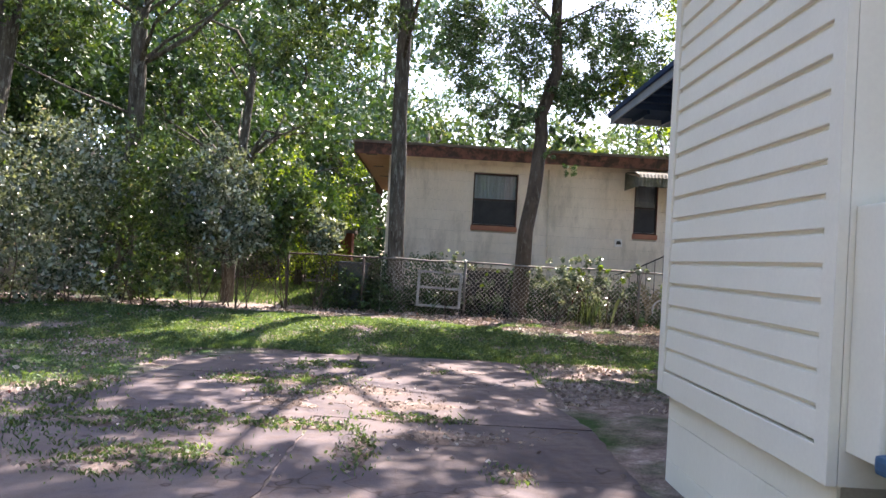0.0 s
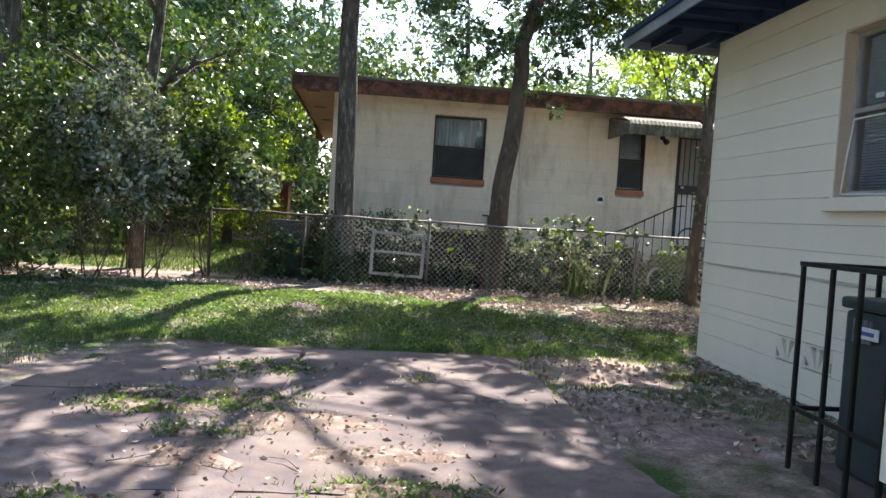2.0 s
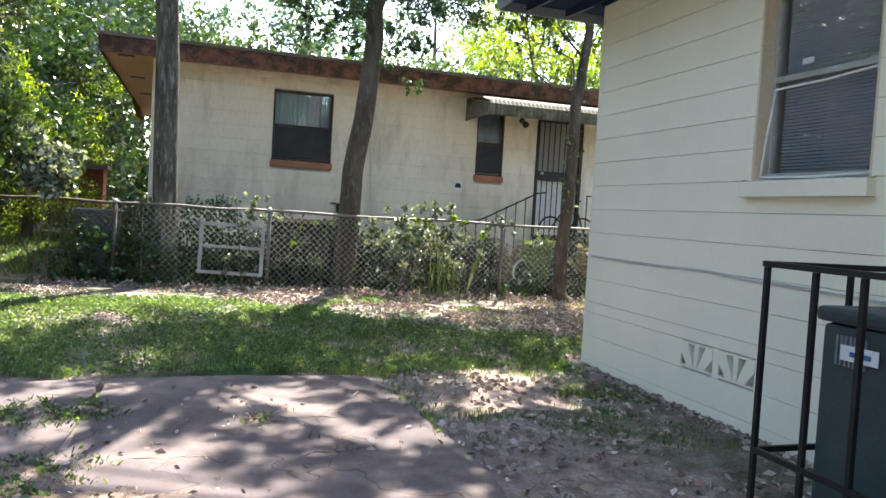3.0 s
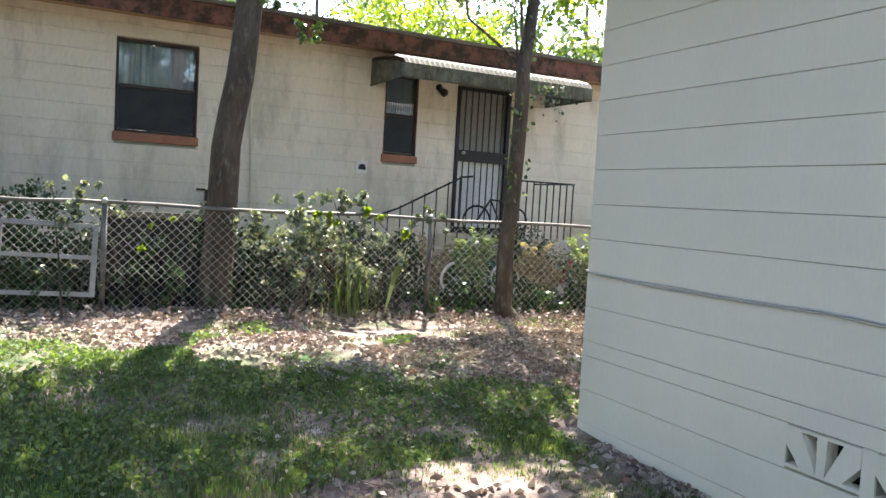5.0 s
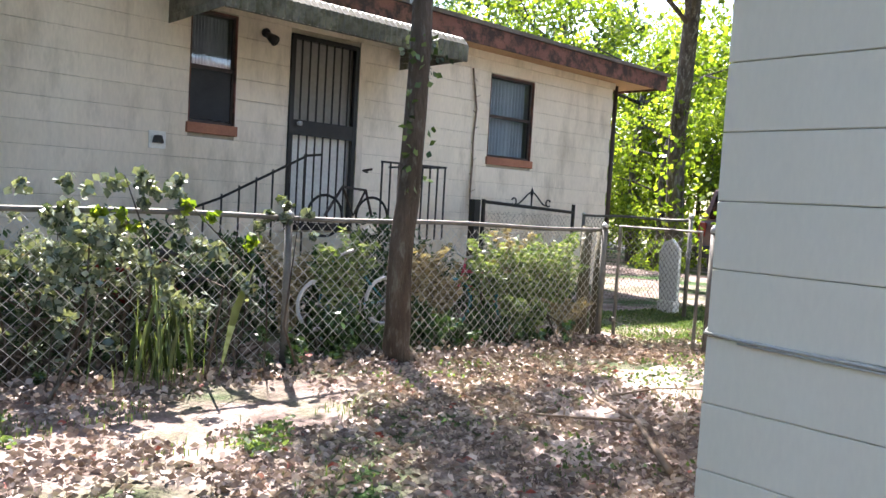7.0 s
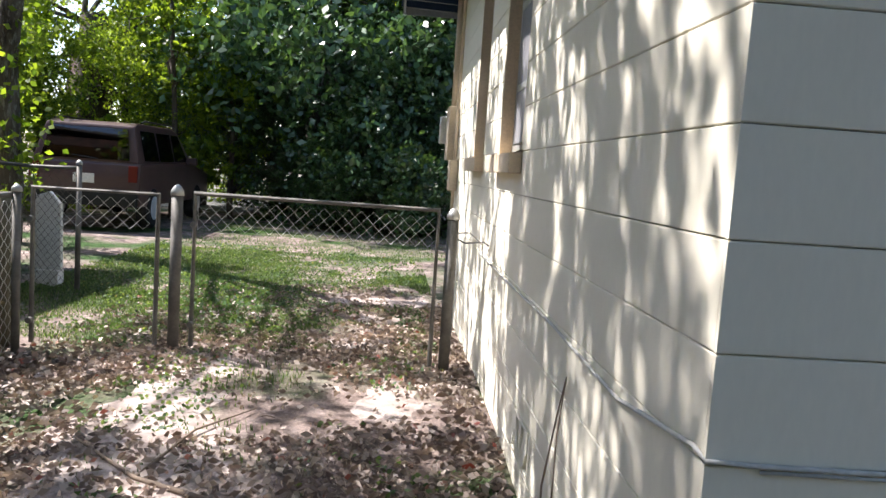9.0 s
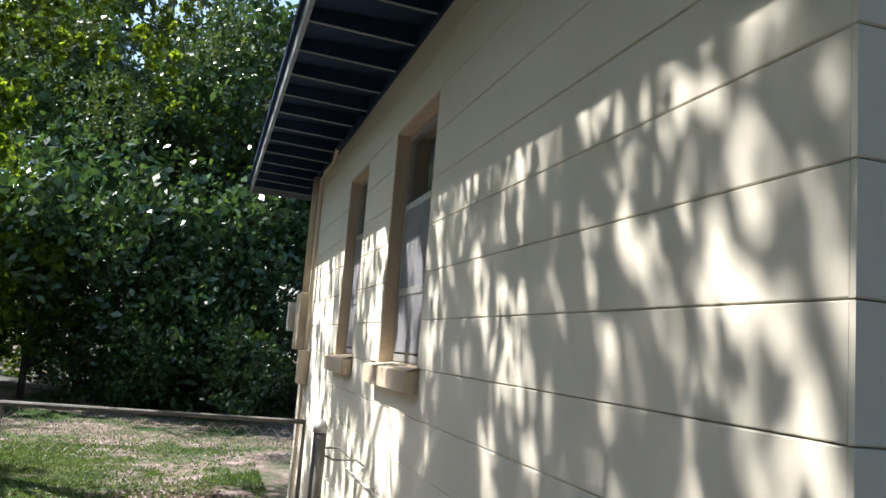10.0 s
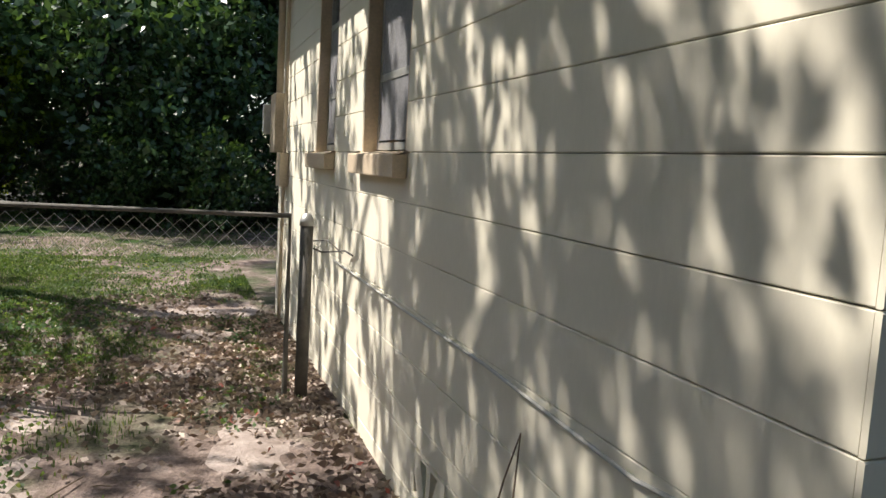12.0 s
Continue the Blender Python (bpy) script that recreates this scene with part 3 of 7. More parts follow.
def own_roof():
    """Low hipped roof with open eaves: boards, rafter tails and fascias."""
    r = thing("roof", (6.6, 7.3, OWN_TOP), "low roof with navy painted open eaves and grey fascia", "roof", kind="structure")
    x0, x1, y0, y1 = 2.73, 10.94, 2.3, 12.06
    zt, ze = OWN_TOP + 0.17, OWN_TOP + 0.035
    ix0, ix1, iy0, iy1 = XC, 9.82, 3.0, YC
    rx0, rx1, ry = 6.6, 7.0, 7.2
    zr = zt + 1.05
    top, bot = Shape(), Shape()
    corners = [(x0, y0), (x1, y0), (x1, y1), (x0, y1)]
    inner = [(ix0, iy0), (ix1, iy0), (ix1, iy1), (ix0, iy1)]
    th = 0.03
    for k in range(4):
        a, b, c, d = corners[k], corners[(k + 1) % 4], inner[(k + 1) % 4], inner[k]
        za, zi = ze, ze + 0.012
        vs = [(*a, za), (*b, za), (*c, zi), (*d, zi), (*a, za + th), (*b, za + th), (*c, zi + th), (*d, zi + th)]
        bot.add(vs, [(0, 1, 2, 3), (4, 7, 6, 5), (0, 4, 5, 1), (1, 5, 6, 2), (2, 6, 7, 3), (3, 7, 4, 0)])
    part("eave_boards", bot, M_NAVY, r, "navy painted eave boards")
    o = 0.03
    P = [(x0 - o, y0 - o, ze + 0.05), (x1 + o, y0 - o, ze + 0.05), (x1 + o, y1 + o, ze + 0.05), (x0 - o, y1 + o, ze + 0.05), (rx0, ry, zr), (rx1, ry, zr)]
    top.add(P, [(0, 1, 5, 4), (1, 2, 5), (2, 3, 4, 5), (3, 0, 4)])
    part("shingles", top, M_SHINGLE, r, "grey shingles")
    fz0, fz1 = ze - 0.085, ze + 0.045
    for nm, b in (("fascia", (x0 - 0.02, x1 + 0.02, y1, y1 + 0.022)), ("fascia", (x0 - 0.02, x0, y0, y1)), ("fascia", (x1, x1 + 0.02, y0, y1)), ("fascia", (x0, x1, y0 - 0.022, y0))):
        part(nm, Shape().box(*b, fz0, fz1), M_EAVEEDGE, r, "grey blue fascia board", bevel=0.003)
    for b in ((x0 - 0.05, x1 + 0.05, y1 + 0.024, y1 + 0.045), (x0 - 0.05, x0 - 0.022, y0, y1)):
        part("drip_edge", Shape().box(*b, fz1 - 0.035, fz1 + 0.02), M_NAVY, r, "dark metal drip edge")
    n = 0
    xx = 2.99
    while xx < x1 - 0.05:
        s = Shape()
        yi = YC - 0.004
        vs = [(xx, yi + 0.028, ze - 0.085), (xx, y1 - 0.002, ze - 0.062), (xx, y1 - 0.002, ze - 0.002), (xx, yi + 0.028, ze - 0.002)]
        if xx < XC or xx > 9.84:
            vs = [(xx, YC - 0.2, ze - 0.085), (xx, y1 - 0.002, ze - 0.062), (xx, y1 - 0.002, ze - 0.002), (xx, YC - 0.2, ze - 0.002)]
        s.add(vs + [(x + 0.03, y, z) for x, y, z in vs], [(0, 1, 2, 3), (7, 6, 5, 4), (0, 4, 5, 1), (1, 5, 6, 2), (2, 6, 7, 3), (3, 7, 4, 0)])
        part("rafter_tail", s, M_NAVY, r)
        # Thin pale strip paints the light caught along the navy rafter's lower edge.
        lo = Shape().add([(xx + 0.006, YC + 0.03, ze - 0.090), (xx + 0.024, YC + 0.03, ze - 0.090), (xx + 0.024, y1 - 0.003, ze - 0.068), (xx + 0.006, y1 - 0.003, ze - 0.068), (xx + 0.006, YC + 0.03, ze - 0.086), (xx + 0.024, YC + 0.03, ze - 0.086), (xx + 0.024, y1 - 0.003, ze - 0.063), (xx + 0.006, y1 - 0.003, ze - 0.063)], [(0, 1, 2, 3), (7, 6, 5, 4), (0, 4, 5, 1), (1, 5, 6, 2), (2, 6, 7, 3), (3, 7, 4, 0)])
        part("rafter_edge", lo, M_EAVEEDGE, r)
        xx += 0.402
    yy = 3.3
    while yy < 11.2:
        vs = [(XC - 0.028, yy, ze - 0.085), (x0 + 0.002, yy, ze - 0.062), (x0 + 0.002, yy, ze - 0.002), (XC - 0.028, yy, ze - 0.002)]
        s = Shape().add(vs + [(x, y + 0.038, z) for x, y, z in vs], [(0, 1, 2, 3), (7, 6, 5, 4), (0, 4, 5, 1), (1, 5, 6, 2), (2, 6, 7, 3), (3, 7, 4, 0)])
        part("rafter_tail", s, M_NAVY, r)
        yy += 0.41
    trim = Shape().box(XC - 0.02, 9.84, YC + 0.001, YC + 0.02, OWN_TOP - 0.05, OWN_TOP + 0.03)
    trim.box(XC - 0.02, XC - 0.001, 6.3, YC - 0.001, OWN_TOP - 0.05, OWN_TOP + 0.03)
    part("frieze", trim, M_NAVY, r, "navy frieze strip under the eave")


own_roof()


# ---- windows of the near house ----
def reveal(parent_name, axis, face, inward, u, z0, z1, label, depth=0.11, t=0.018):
    """Painted lining of a window opening."""
    s = Shape()
    a, b = sorted((face - inward * -0.0, face + inward * depth))
    if axis == "y":
        s.box(a, b, u[0], u[0] + t, z0, z1).box(a, b, u[1] - t, u[1], z0, z1).box(a, b, u[0] + t, u[1] - t, z1 - t, z1)
    else:
        s.box(u[0], u[0] + t, a, b, z0, z1).box(u[1] - t, u[1], a, b, z0, z1).box(u[0] + t, u[1] - t, a, b, z1 - t, z1)
    return solid(parent_name, s, M_REVEAL, label, "trim", kind="structure", bevel=0.002)


reveal("trim", "y", XC + 0.001, 1, OW, SILL, HEAD, "peach cream painted window reveal", depth=0.13)
reveal("trim", "x", YC - 0.001, -1, OB, SILL, HEAD, "peach cream painted window reveal")
reveal("trim", "x", YC - 0.001, -1, OA, SILL, HEAD, "peach cream painted window reveal")


def own_sill(axis, u, face, out, label):
    t = thing("window_sill", (face, sum(u) / 2, SILL - 0.1) if axis == "y" else (sum(u) / 2, face, SILL - 0.1), label, "window sill", "sills of the near house")
    a0, a1 = u[0] - 0.035, u[1] + 0.035
    prof = [(face - out * 0.1, SILL + 0.012), (face - out * 0.1, SILL + 0.001), (face + out * 0.001, SILL + 0.001), (face + out * 0.001, SILL - 0.105), (face + out * 0.062, SILL - 0.105), (face + out * 0.066, SILL - 0.012)]
    if out < 0:
        prof = prof[::-1]
    s = Shape()
    pr = [(p[0], p[1]) for p in prof]
    s.prism(pr, "y" if axis == "y" else "x", a0, a1)
    part("sill_slab", s, M_REVEAL if axis == "x" else M_CREAM, t, bevel=0.006)


own_sill("y", OW, XC, -1, "cream painted cast window sill under the back window")
own_sill("x", OB, YC, 1, "weathered cream cast window sill on the end wall")
own_sill("x", OA, YC, 1, "weathered cream cast window sill on the end wall")


def sash_window(name, axis, u, plane, out, z0, z1, rails, label, frame=M_ALU, back="blind", fw=0.035, upper_glass=M_GLASS, screen=True, tilt=0.0):
    """A single-hung window: frame, rails, panes and what hangs behind."""
    um = sum(u) / 2
    loc = (plane, um, z0) if axis == "y" else (um, plane, z0)
    t = thing(name, loc, label, "window", "windows")

    def bx(s, a, b, c, d, n0, n1):
        lo, hi = sorted((plane + out * n0, plane + out * n1))
        return s.box(lo, hi, a, b, c, d) if axis == "y" else s.box(a, b, lo, hi, c, d)

    s = Shape()
    bx(s, u[0], u[0] + fw, z0, z1, 0, 0.04)
    bx(s, u[1] - fw, u[1], z0, z1, 0, 0.04)
    bx(s, u[0] + fw, u[1] - fw, z1 - fw, z1, 0, 0.04)
    bx(s, u[0] + fw, u[1] - fw, z0, z0 + fw, 0, 0.04)
    part("window_frame", s, frame, t, "frame", bevel=0.002)
    edges = [z0 + fw] + [z for r in rails for z in (r,)] + [z1 - fw]
    for r in rails:
        s = Shape()
        bx(s, u[0] + fw, u[1] - fw, r - 0.018, r + 0.018, 0.004, 0.045)
        part("sash_rail", s, frame, t, bevel=0.002)
    for i, (a, b) in enumerate(zip(edges, edges[1:])):
        s = Shape()
        g = 0.018
        bx(s, u[0] + fw, u[1] - fw, a + (g if i else 0), b - (g if i < len(rails) else 0), 0.015, 0.019)
        ob = part("pane", s, upper_glass, t)
        ob.visible_shadow = False
    if back == "blind":
        z = z0 + fw + 0.01
        while z < z1 - fw:
            s = Shape()
            n0, n1 = -0.05, -0.03
            lo, hi = plane + out * n0, plane + out * n1
            w = [(lo, z), (hi, z + 0.011), (hi, z + 0.0125), (lo, z + 0.0015)]
            s.prism(w if out > 0 else w[::-1], "y" if axis == "y" else "x", u[0] + fw + 0.005, u[1] - fw - 0.005)
            part("blind_slat", s, M_BLIND, t)
            z += 0.021
    elif back == "curtain":
        s = Shape()
        n = 40
        vs, fs = [], []
        for i in range(n + 1):
            a = u[0] + fw + (u[1] - u[0] - 2 * fw) * i / n
            w = plane - out * (0.07 + 0.012 * math.sin(i * 1.9) + 0.006 * math.sin(i * 4.1))
            for z in (z0 + fw, z1 - fw):
                vs.append((w, a, z) if axis == "y" else (a, w, z))
        fs = [(2 * i, 2 * i + 2, 2 * i + 3, 2 * i + 1) for i in range(n)]
        s.add(vs, fs)
        part("curtain", s, M_CURTAIN, t)
    return t


wb = sash_window("window_1", "y", (OW[0] + 0.018, OW[1] - 0.018), XC + 0.13, -1, SILL + 0.014, HEAD - 0.018, [SILL + 0.63], "tall aluminium window with a blue grey blind and a bent insect screen")
scr = Shape()
y0, y1 = OW[0] + 0.03, OW[1] - 0.03
fr = [(XC + 0.045, y1, SILL + 0.025), (XC + 0.05, y0, SILL + 0.03), (XC + 0.08, y0, SILL + 0.60), (XC + 0.08, y1 - 0.04, SILL + 0.57)]
for a, b in zip(fr, fr[1:] + fr[:1]):
    m = ((a[0] + b[0]) / 2 - 0.006, (a[1] + b[1]) / 2, (a[2] + b[2]) / 2 - 0.012)
    scr.tube([a, m, b], 0.008, 6)
part("screen_frame", scr, M_WHITE, wb, "thin bent white screen frame")
lab = Shape().box(XC + 0.105, XC + 0.109, 9.10, 9.19, SILL + 0.70, SILL + 0.735)
part("sticker", lab, M_LABEL, wb, "small pale sticker")
wa = sash_window("window_2", "x", (OB[0] + 0.018, OB[1] - 0.018), YC - 0.11, 1, SILL + 0.014, HEAD - 0.018, [SILL + 0.80, SILL + 0.36], "narrow aluminium window with three panes and a raised sash", back="curtain")
M_NET = rough_mat("grey insect screen in the sun", (0.20, 0.20, 0.21), (0.26, 0.26, 0.27), 4, 90, 0.7, 0.0, grainy=0.2)
wc = sash_window("window_3", "x", (OA[0] + 0.018, OA[1] - 0.018), YC - 0.11, 1, SILL + 0.014, HEAD - 0.018, [SILL + 0.80, SILL + 0.36], "narrow aluminium window with three panes", back="curtain")


for win, u in ((wa, OB), (wc, OA)):
    part("insect_screen", Shape().box(u[0] + 0.06, u[1] - 0.06, YC - 0.072, YC - 0.070, SILL + 0.06, SILL + 0.79), M_NET, win, "grey insect screen over the lower panes")


def screen_block(loc_axis, u0, u1, z0, z1, face, out, label):
    t = thing("vent_block", (face, (u0 + u1) / 2, z0) if loc_axis == "y" else ((u0 + u1) / 2, face, z0), label, "vent block", "vent blocks")
    um = (u0 + u1) / 2

    def pr(pts, d0=0.0, d1=0.07):
        a, b = sorted((face + out * 0.004 - out * d0, face + out * 0.004 - out * d1))
        part("fin", Shape().prism(pts, "x" if loc_axis == "y" else "y", a, b), M_CREAM, t)

    w, h = (u1 - u0), (z1 - z0)
    q = lambda pts: pr([(u0 + a * w, z0 + b * h) for a, b in pts])
    q([(0, 0.56), (0.22, 0.07), (0.44, 0.07), (0.22, 0.93), (0, 0.93)])
    q([(0.445, 0.07), (0.555, 0.07), (0.57, 0.93), (0.43, 0.93)])
    q([(0.56, 0.07), (0.78, 0.07), (1, 0.56), (1, 0.93), (0.78, 0.93)])
    q([(0, 0), (1, 0), (1, 0.068), (0, 0.068)])
    q([(0, 0.932), (1, 0.932), (1, 1), (0, 1)])
    # Black plate behind the fins stands in for the dark inside the holes.
    s2 = Shape()
    a, b = sorted((face - out * 0.10, face - out * 0.12))
    if loc_axis == "y":
        s2.box(a, b, u0, u1, z0, z1)
    else:
        s2.box(u0, u1, a, b, z0, z1)
    part("back_plate", s2, M_ACDARK, t)


for v in VENTS:
    screen_block("y", v[0], v[1], v[2], v[3], XC, -1, "cream painted decorative vent block low in the back wall")
screen_block("x", 5.08, 5.43, 0.215, 0.395, YC, 1, "cream painted decorative vent block low in the end wall")


# ---- annex with lap siding ----
AX, AY0, AY1, AZ0 = 1.79, 4.40, 6.35, 0.43
annex_base = solid("wall_annex_base", Shape().box(AX + 0.06 + D, XC, AY0 + 0.05, AY1 - 0.02, -0.3, AZ0 + 0.05), M_CORE, "cream painted block footing under the annex", "wall", kind="structure")
courses(annex_base, "y", AX + 0.06 + D, -1, AY0 + 0.05, AY1 - 0.02, [-0.16, 0.03, 0.27, AZ0 + 0.03], [], M_CREAM)
annex = solid("wall_annex", Shape().box(AX + 0.03, XC, AY0 + 0.02, AY1 - 0.02, AZ0 + 0.02, 3.25), M_SIDING, "cream lap sided annex wall", "wall", kind="structure")
z = 0.566
while z < 3.2:
    s = Shape()
    p = [(AX + 0.03, z), (AX - 0.001, z), (AX - 0.003, z + 0.004), (AX + 0.002, z + 0.102), (AX + 0.018, z + 0.112), (AX + 0.018, z + 0.126), (AX + 0.03, z + 0.126)]
    s.prism(p, "y", AY0 + 0.09, AY1 - 0.10)
    part("siding_board", s, M_SIDING, annex)
    z += 0.126
tr = Shape().box(AX - 0.012, AX + 0.028, AY0 - 0.005, AY0 + 0.088, AZ0, 3.25)
part("corner_board", tr, M_SIDING, annex, bevel=0.003)
tr = Shape().box(AX - 0.012, AX + 0.028, AY1 - 0.098, AY1, AZ0, 3.25)
part("corner_board", tr, M_SIDING, annex, bevel=0.003)
part("skirt_board", Shape().box(AX - 0.010, AX + 0.028, AY0 + 0.09, AY1 - 0.10, AZ0, AZ0 + 0.124), M_SIDING, annex, bevel=0.003)
part("end_board", Shape().box(AX + 0.03, XC, AY0 - 0.004, AY0 + 0.018, AZ0, 3.25), M_SIDING, annex)
solid("roof_annex", Shape().box(AX - 0.35, XC - 0.001, AY0 - 0.3, AY1 + 0.3, 3.253, 3.33), M_NAVY, "flat navy edged roof over the annex", "roof", kind="structure")
cab = thing("utility_cabinet", (2.2, 4.2, 0.62), "cream painted metal utility cabinet fixed to the annex end", "cabinet")
part("body", Shape().box(AX + 0.05, AX + 0.75, AY0 - 0.20, AY0 - 0.005, 0.55, 1.40), M_SIDING, cab, bevel=0.008)
part("door", Shape().box(AX + 0.07, AX + 0.73, AY0 - 0.212, AY0 - 0.202, 0.58, 1.37), M_SIDING, cab, bevel=0.003)
part("latch", Shape().box(AX + 0.10, AX + 0.125, AY0 - 0.232, AY0 - 0.213, 0.72, 0.84), M_BLACK, cab, bevel=0.003)
bn = thing("recycling_bin", (2.1, 3.85, -0.06), "blue plastic recycling bin with its lid shut", "bin")
part("tub", Shape().box(AX + 0.06, AX + 0.62, 3.62, 4.14, -0.065, 0.53), M_BLUE, bn, bevel=0.03)
part("lid", Shape().box(AX + 0.02, AX + 0.66, 3.58, 4.18, 0.535, 0.60), M_BLUE, bn, bevel=0.02)

# ---- air conditioner behind its steel rail ----
ac = thing("air_conditioner", (2.98, 7.3, -0.05), "dark green-grey outdoor air conditioner with louvred sides", "air conditioner")
A0, A1, B0, B1 = 2.62, 3.34, 7.05, 7.88
part("body", Shape().box(A0 + 0.02, A1, B0, B1, -0.01, 0.84), M_AC, ac, bevel=0.03)
part("top_panel", Shape().box(A0, A1 + 0.02, B0 - 0.02, B1 + 0.02, 0.843, 0.905), M_AC, ac, bevel=0.02)
for i in range(7):
    part("corner_grille", Shape().box(A0 + 0.005, A0 + 0.018, B1 - 0.10 - i * 0.022, B1 - 0.09 - i * 0.022, 0.68, 0.80), M_RAFTER, ac)
for i in range(20):
    part("louvre", Shape().box(A0 + 0.006, A0 + 0.018, B0 + 0.06 + i * 0.02, B0 + 0.072 + i * 0.02, 0.12, 0.80), M_ACDARK, ac)
part("nameplate", Shape().box(A0 - 0.001, A0 + 0.005, B1 - 0.30, B1 - 0.12, 0.705, 0.765), M_LABEL, ac, "pale maker's plate", bevel=0.002)
part("plate_print", Shape().box(A0 - 0.004, A0 - 0.002, B1 - 0.27, B1 - 0.17, 0.724, 0.744), M_BLUEINK, ac)
g = Shape()
for r in (0.08, 0.14, 0.20, 0.26, 0.31):
    g.ring(((A0 + A1) / 2, 0, 0), r, 0.003, "y", 24, 4)
g.v = [(x, (B0 + B1) / 2 + z, 0.912 + (y)) for x, y, z in g.v]
part("fan_guard", g, M_BLACK, ac)
solid("equipment_pad", Shape().box(2.52, 3.47, 6.9, 7.97, -0.14, -0.012), M_CONC, "rough concrete pad under the air conditioner", "concrete pad", bevel=0.015)
cage = thing("steel_guard_rail", (2.5, 7.3, -0.07), "black painted square tube guard rail around the air conditioner", "guard rail")
CX0, CX1, CY0, CY1, CT = 2.485, 3.42, 6.60, 8.04, 1.068
hb = 0.011
for x, y in ((CX0, CY1), (CX0, 7.772), (CX0, 7.54), (CX0, 7.30), (CX0, 7.06), (CX0, 6.82), (CX0, CY0), (CX1, CY1), (CX1, 7.72), (CX1, 7.40), (CX1, 7.0), (CX1, CY0), (2.93, CY1), (3.2, CY1), (2.95, CY0)):
    foot = -0.13 if (x, y) in ((CX0, CY1), (CX0, 7.42), (CX0, CY0), (CX1, CY1), (CX1, CY0)) or x == CX0 else 0.10
    part("post", Shape().box(x - hb, x + hb, y - hb, y + hb, foot, CT - 0.026), M_BLACK, cage, bevel=0.002)
for z in (CT - 0.025, 0.25):
    w = 0.016 if z > 1 else 0.010
    part("rail", Shape().box(CX0 - w, CX0 + w, CY0, CY1 + w, z, z + 0.025), M_BLACK, cage, bevel=0.002)
    part("rail", Shape().box(CX1 - w, CX1 + w, CY0, CY1 + w, z, z + 0.025), M_BLACK, cage, bevel=0.002)
    part("rail", Shape().box(CX0 + w, CX1 - w, CY1 - w, CY1 + w, z, z + 0.025), M_BLACK, cage, bevel=0.002)
    part("rail", Shape().box(CX0 + w, CX1 - w, CY0 - w, CY0 + w, z, z + 0.025), M_BLACK, cage, bevel=0.002)

# ---- cable, conduit and meter box on the near house ----
cb = Shape()
pts = [(XC - 0.008, 6.4 + k * 0.5, C0 - 0.012 - 0.018 * math.sin(k * 1.7) * (k % 3 == 1) - 0.01 * math.sin(k * 0.63)) for k in range(11)]
pts = [(x, min(y, YC - 0.02), z) for x, y, z in pts]
cb.tube(pts + [(XC - 0.008, YC + 0.004, C0 + 0.01), (XC + 0.03, YC + 0.010, C0 + 0.025), (XC + 0.5, YC + 0.010, C0 - 0.03), (XC + 1.3, YC + 0.008, C0 - 0.01), (XC + 2.2, YC + 0.010, C0 - 0.015), (XC + 3.6, YC + 0.009, C0 - 0.01)], 0.0055, 6)
cb.tube([(x, y, z - 0.011) for x, y, z in pts], 0.004, 6)
solid("wall_cable", cb, M_CABLE, "thin pale cables clipped along a block joint", "cable", smooth=True)
cn = thing("electric_conduit", (9.55, YC + 0.03, 1.3), "cream painted electric conduits with a meter box", "conduit")
part("pipe", Shape().tube([(9.62, YC + 0.045, 1.5), (9.62, YC + 0.045, 2.9), (9.62, YC + 0.045, 3.07)], 0.03, 12), M_REVEAL, cn, smooth=True)
part("pipe", Shape().tube([(9.30, YC + 0.03, 0.05), (9.30, YC + 0.03, 1.8), (9.30, YC + 0.03, 2.95), (9.1, YC + 0.04, 3.02), (8.6, YC + 0.045, 2.99), (8.3, YC + 0.07, 3.03)], 0.015, 10), M_REVEAL, cn, smooth=True)
part("painted_pipe", Shape().tube([(8.29, YC + 0.07, 3.032), (8.1, YC + 0.05, 3.045), (7.4, YC + 0.045, 3.05)], 0.015, 10), M_NAVY, cn, "navy painted conduit under the eave", smooth=True)
part("meter_box", Shape().box(9.44, 9.78, YC + 0.002, YC + 0.10, 1.50, 2.0), M_BOXP, cn, "tan painted meter box", bevel=0.01)
part("switch_box", Shape().box(9.20, 9.42, YC + 0.004, YC + 0.08, 1.22, 1.50), M_BOXP, cn, "tan painted switch box", bevel=0.008)
part("outlet_box", Shape().box(9.79, 9.88, YC + 0.02, YC + 0.16, 1.66, 1.92), M_WHITE, cn, "white plastic box", bevel=0.01)


# ---- neighbouring house ----
NX0, NX1, NY, NT = -0.55, 11.25, 17.43, 3.16
NW1, NW2, NW3, ND = (1.19, 2.10, 1.87, 2.94), (4.50, 4.98, 1.87, 2.94), (8.56, 9.42, 1.87, 2.94), (5.58, 6.44, 0.86, 2.90)
n_holes = [NW1, NW2, NW3, ND]
wall_nbr = wall_along_x("wall_neighbour", NY + D, NY + 0.2, NX0, NX1, n_holes, M_NBRCORE, "grimy cream block wall of the neighbouring house", top=NT)
s = Shape()
s.box(NX0, NX0 + 0.2, NY + 0.2, 25.0, -0.3, NT).box(NX1 - 0.2, NX1, NY + 0.2, 25.0, -0.3, NT).box(NX0, NX1, 25.0, 25.2, -0.3, NT)
solid("wall_neighbour_rear", s, M_NBR, "plain cream walls closing the neighbouring house", "wall", kind="structure")
solid("floor_neighbour", Shape().box(NX0 + 0.2, NX1 - 0.2, NY + 0.2, 25.0, 0.6, 0.8), M_ROOM, "dim indoor floor", "floor", kind="structure")
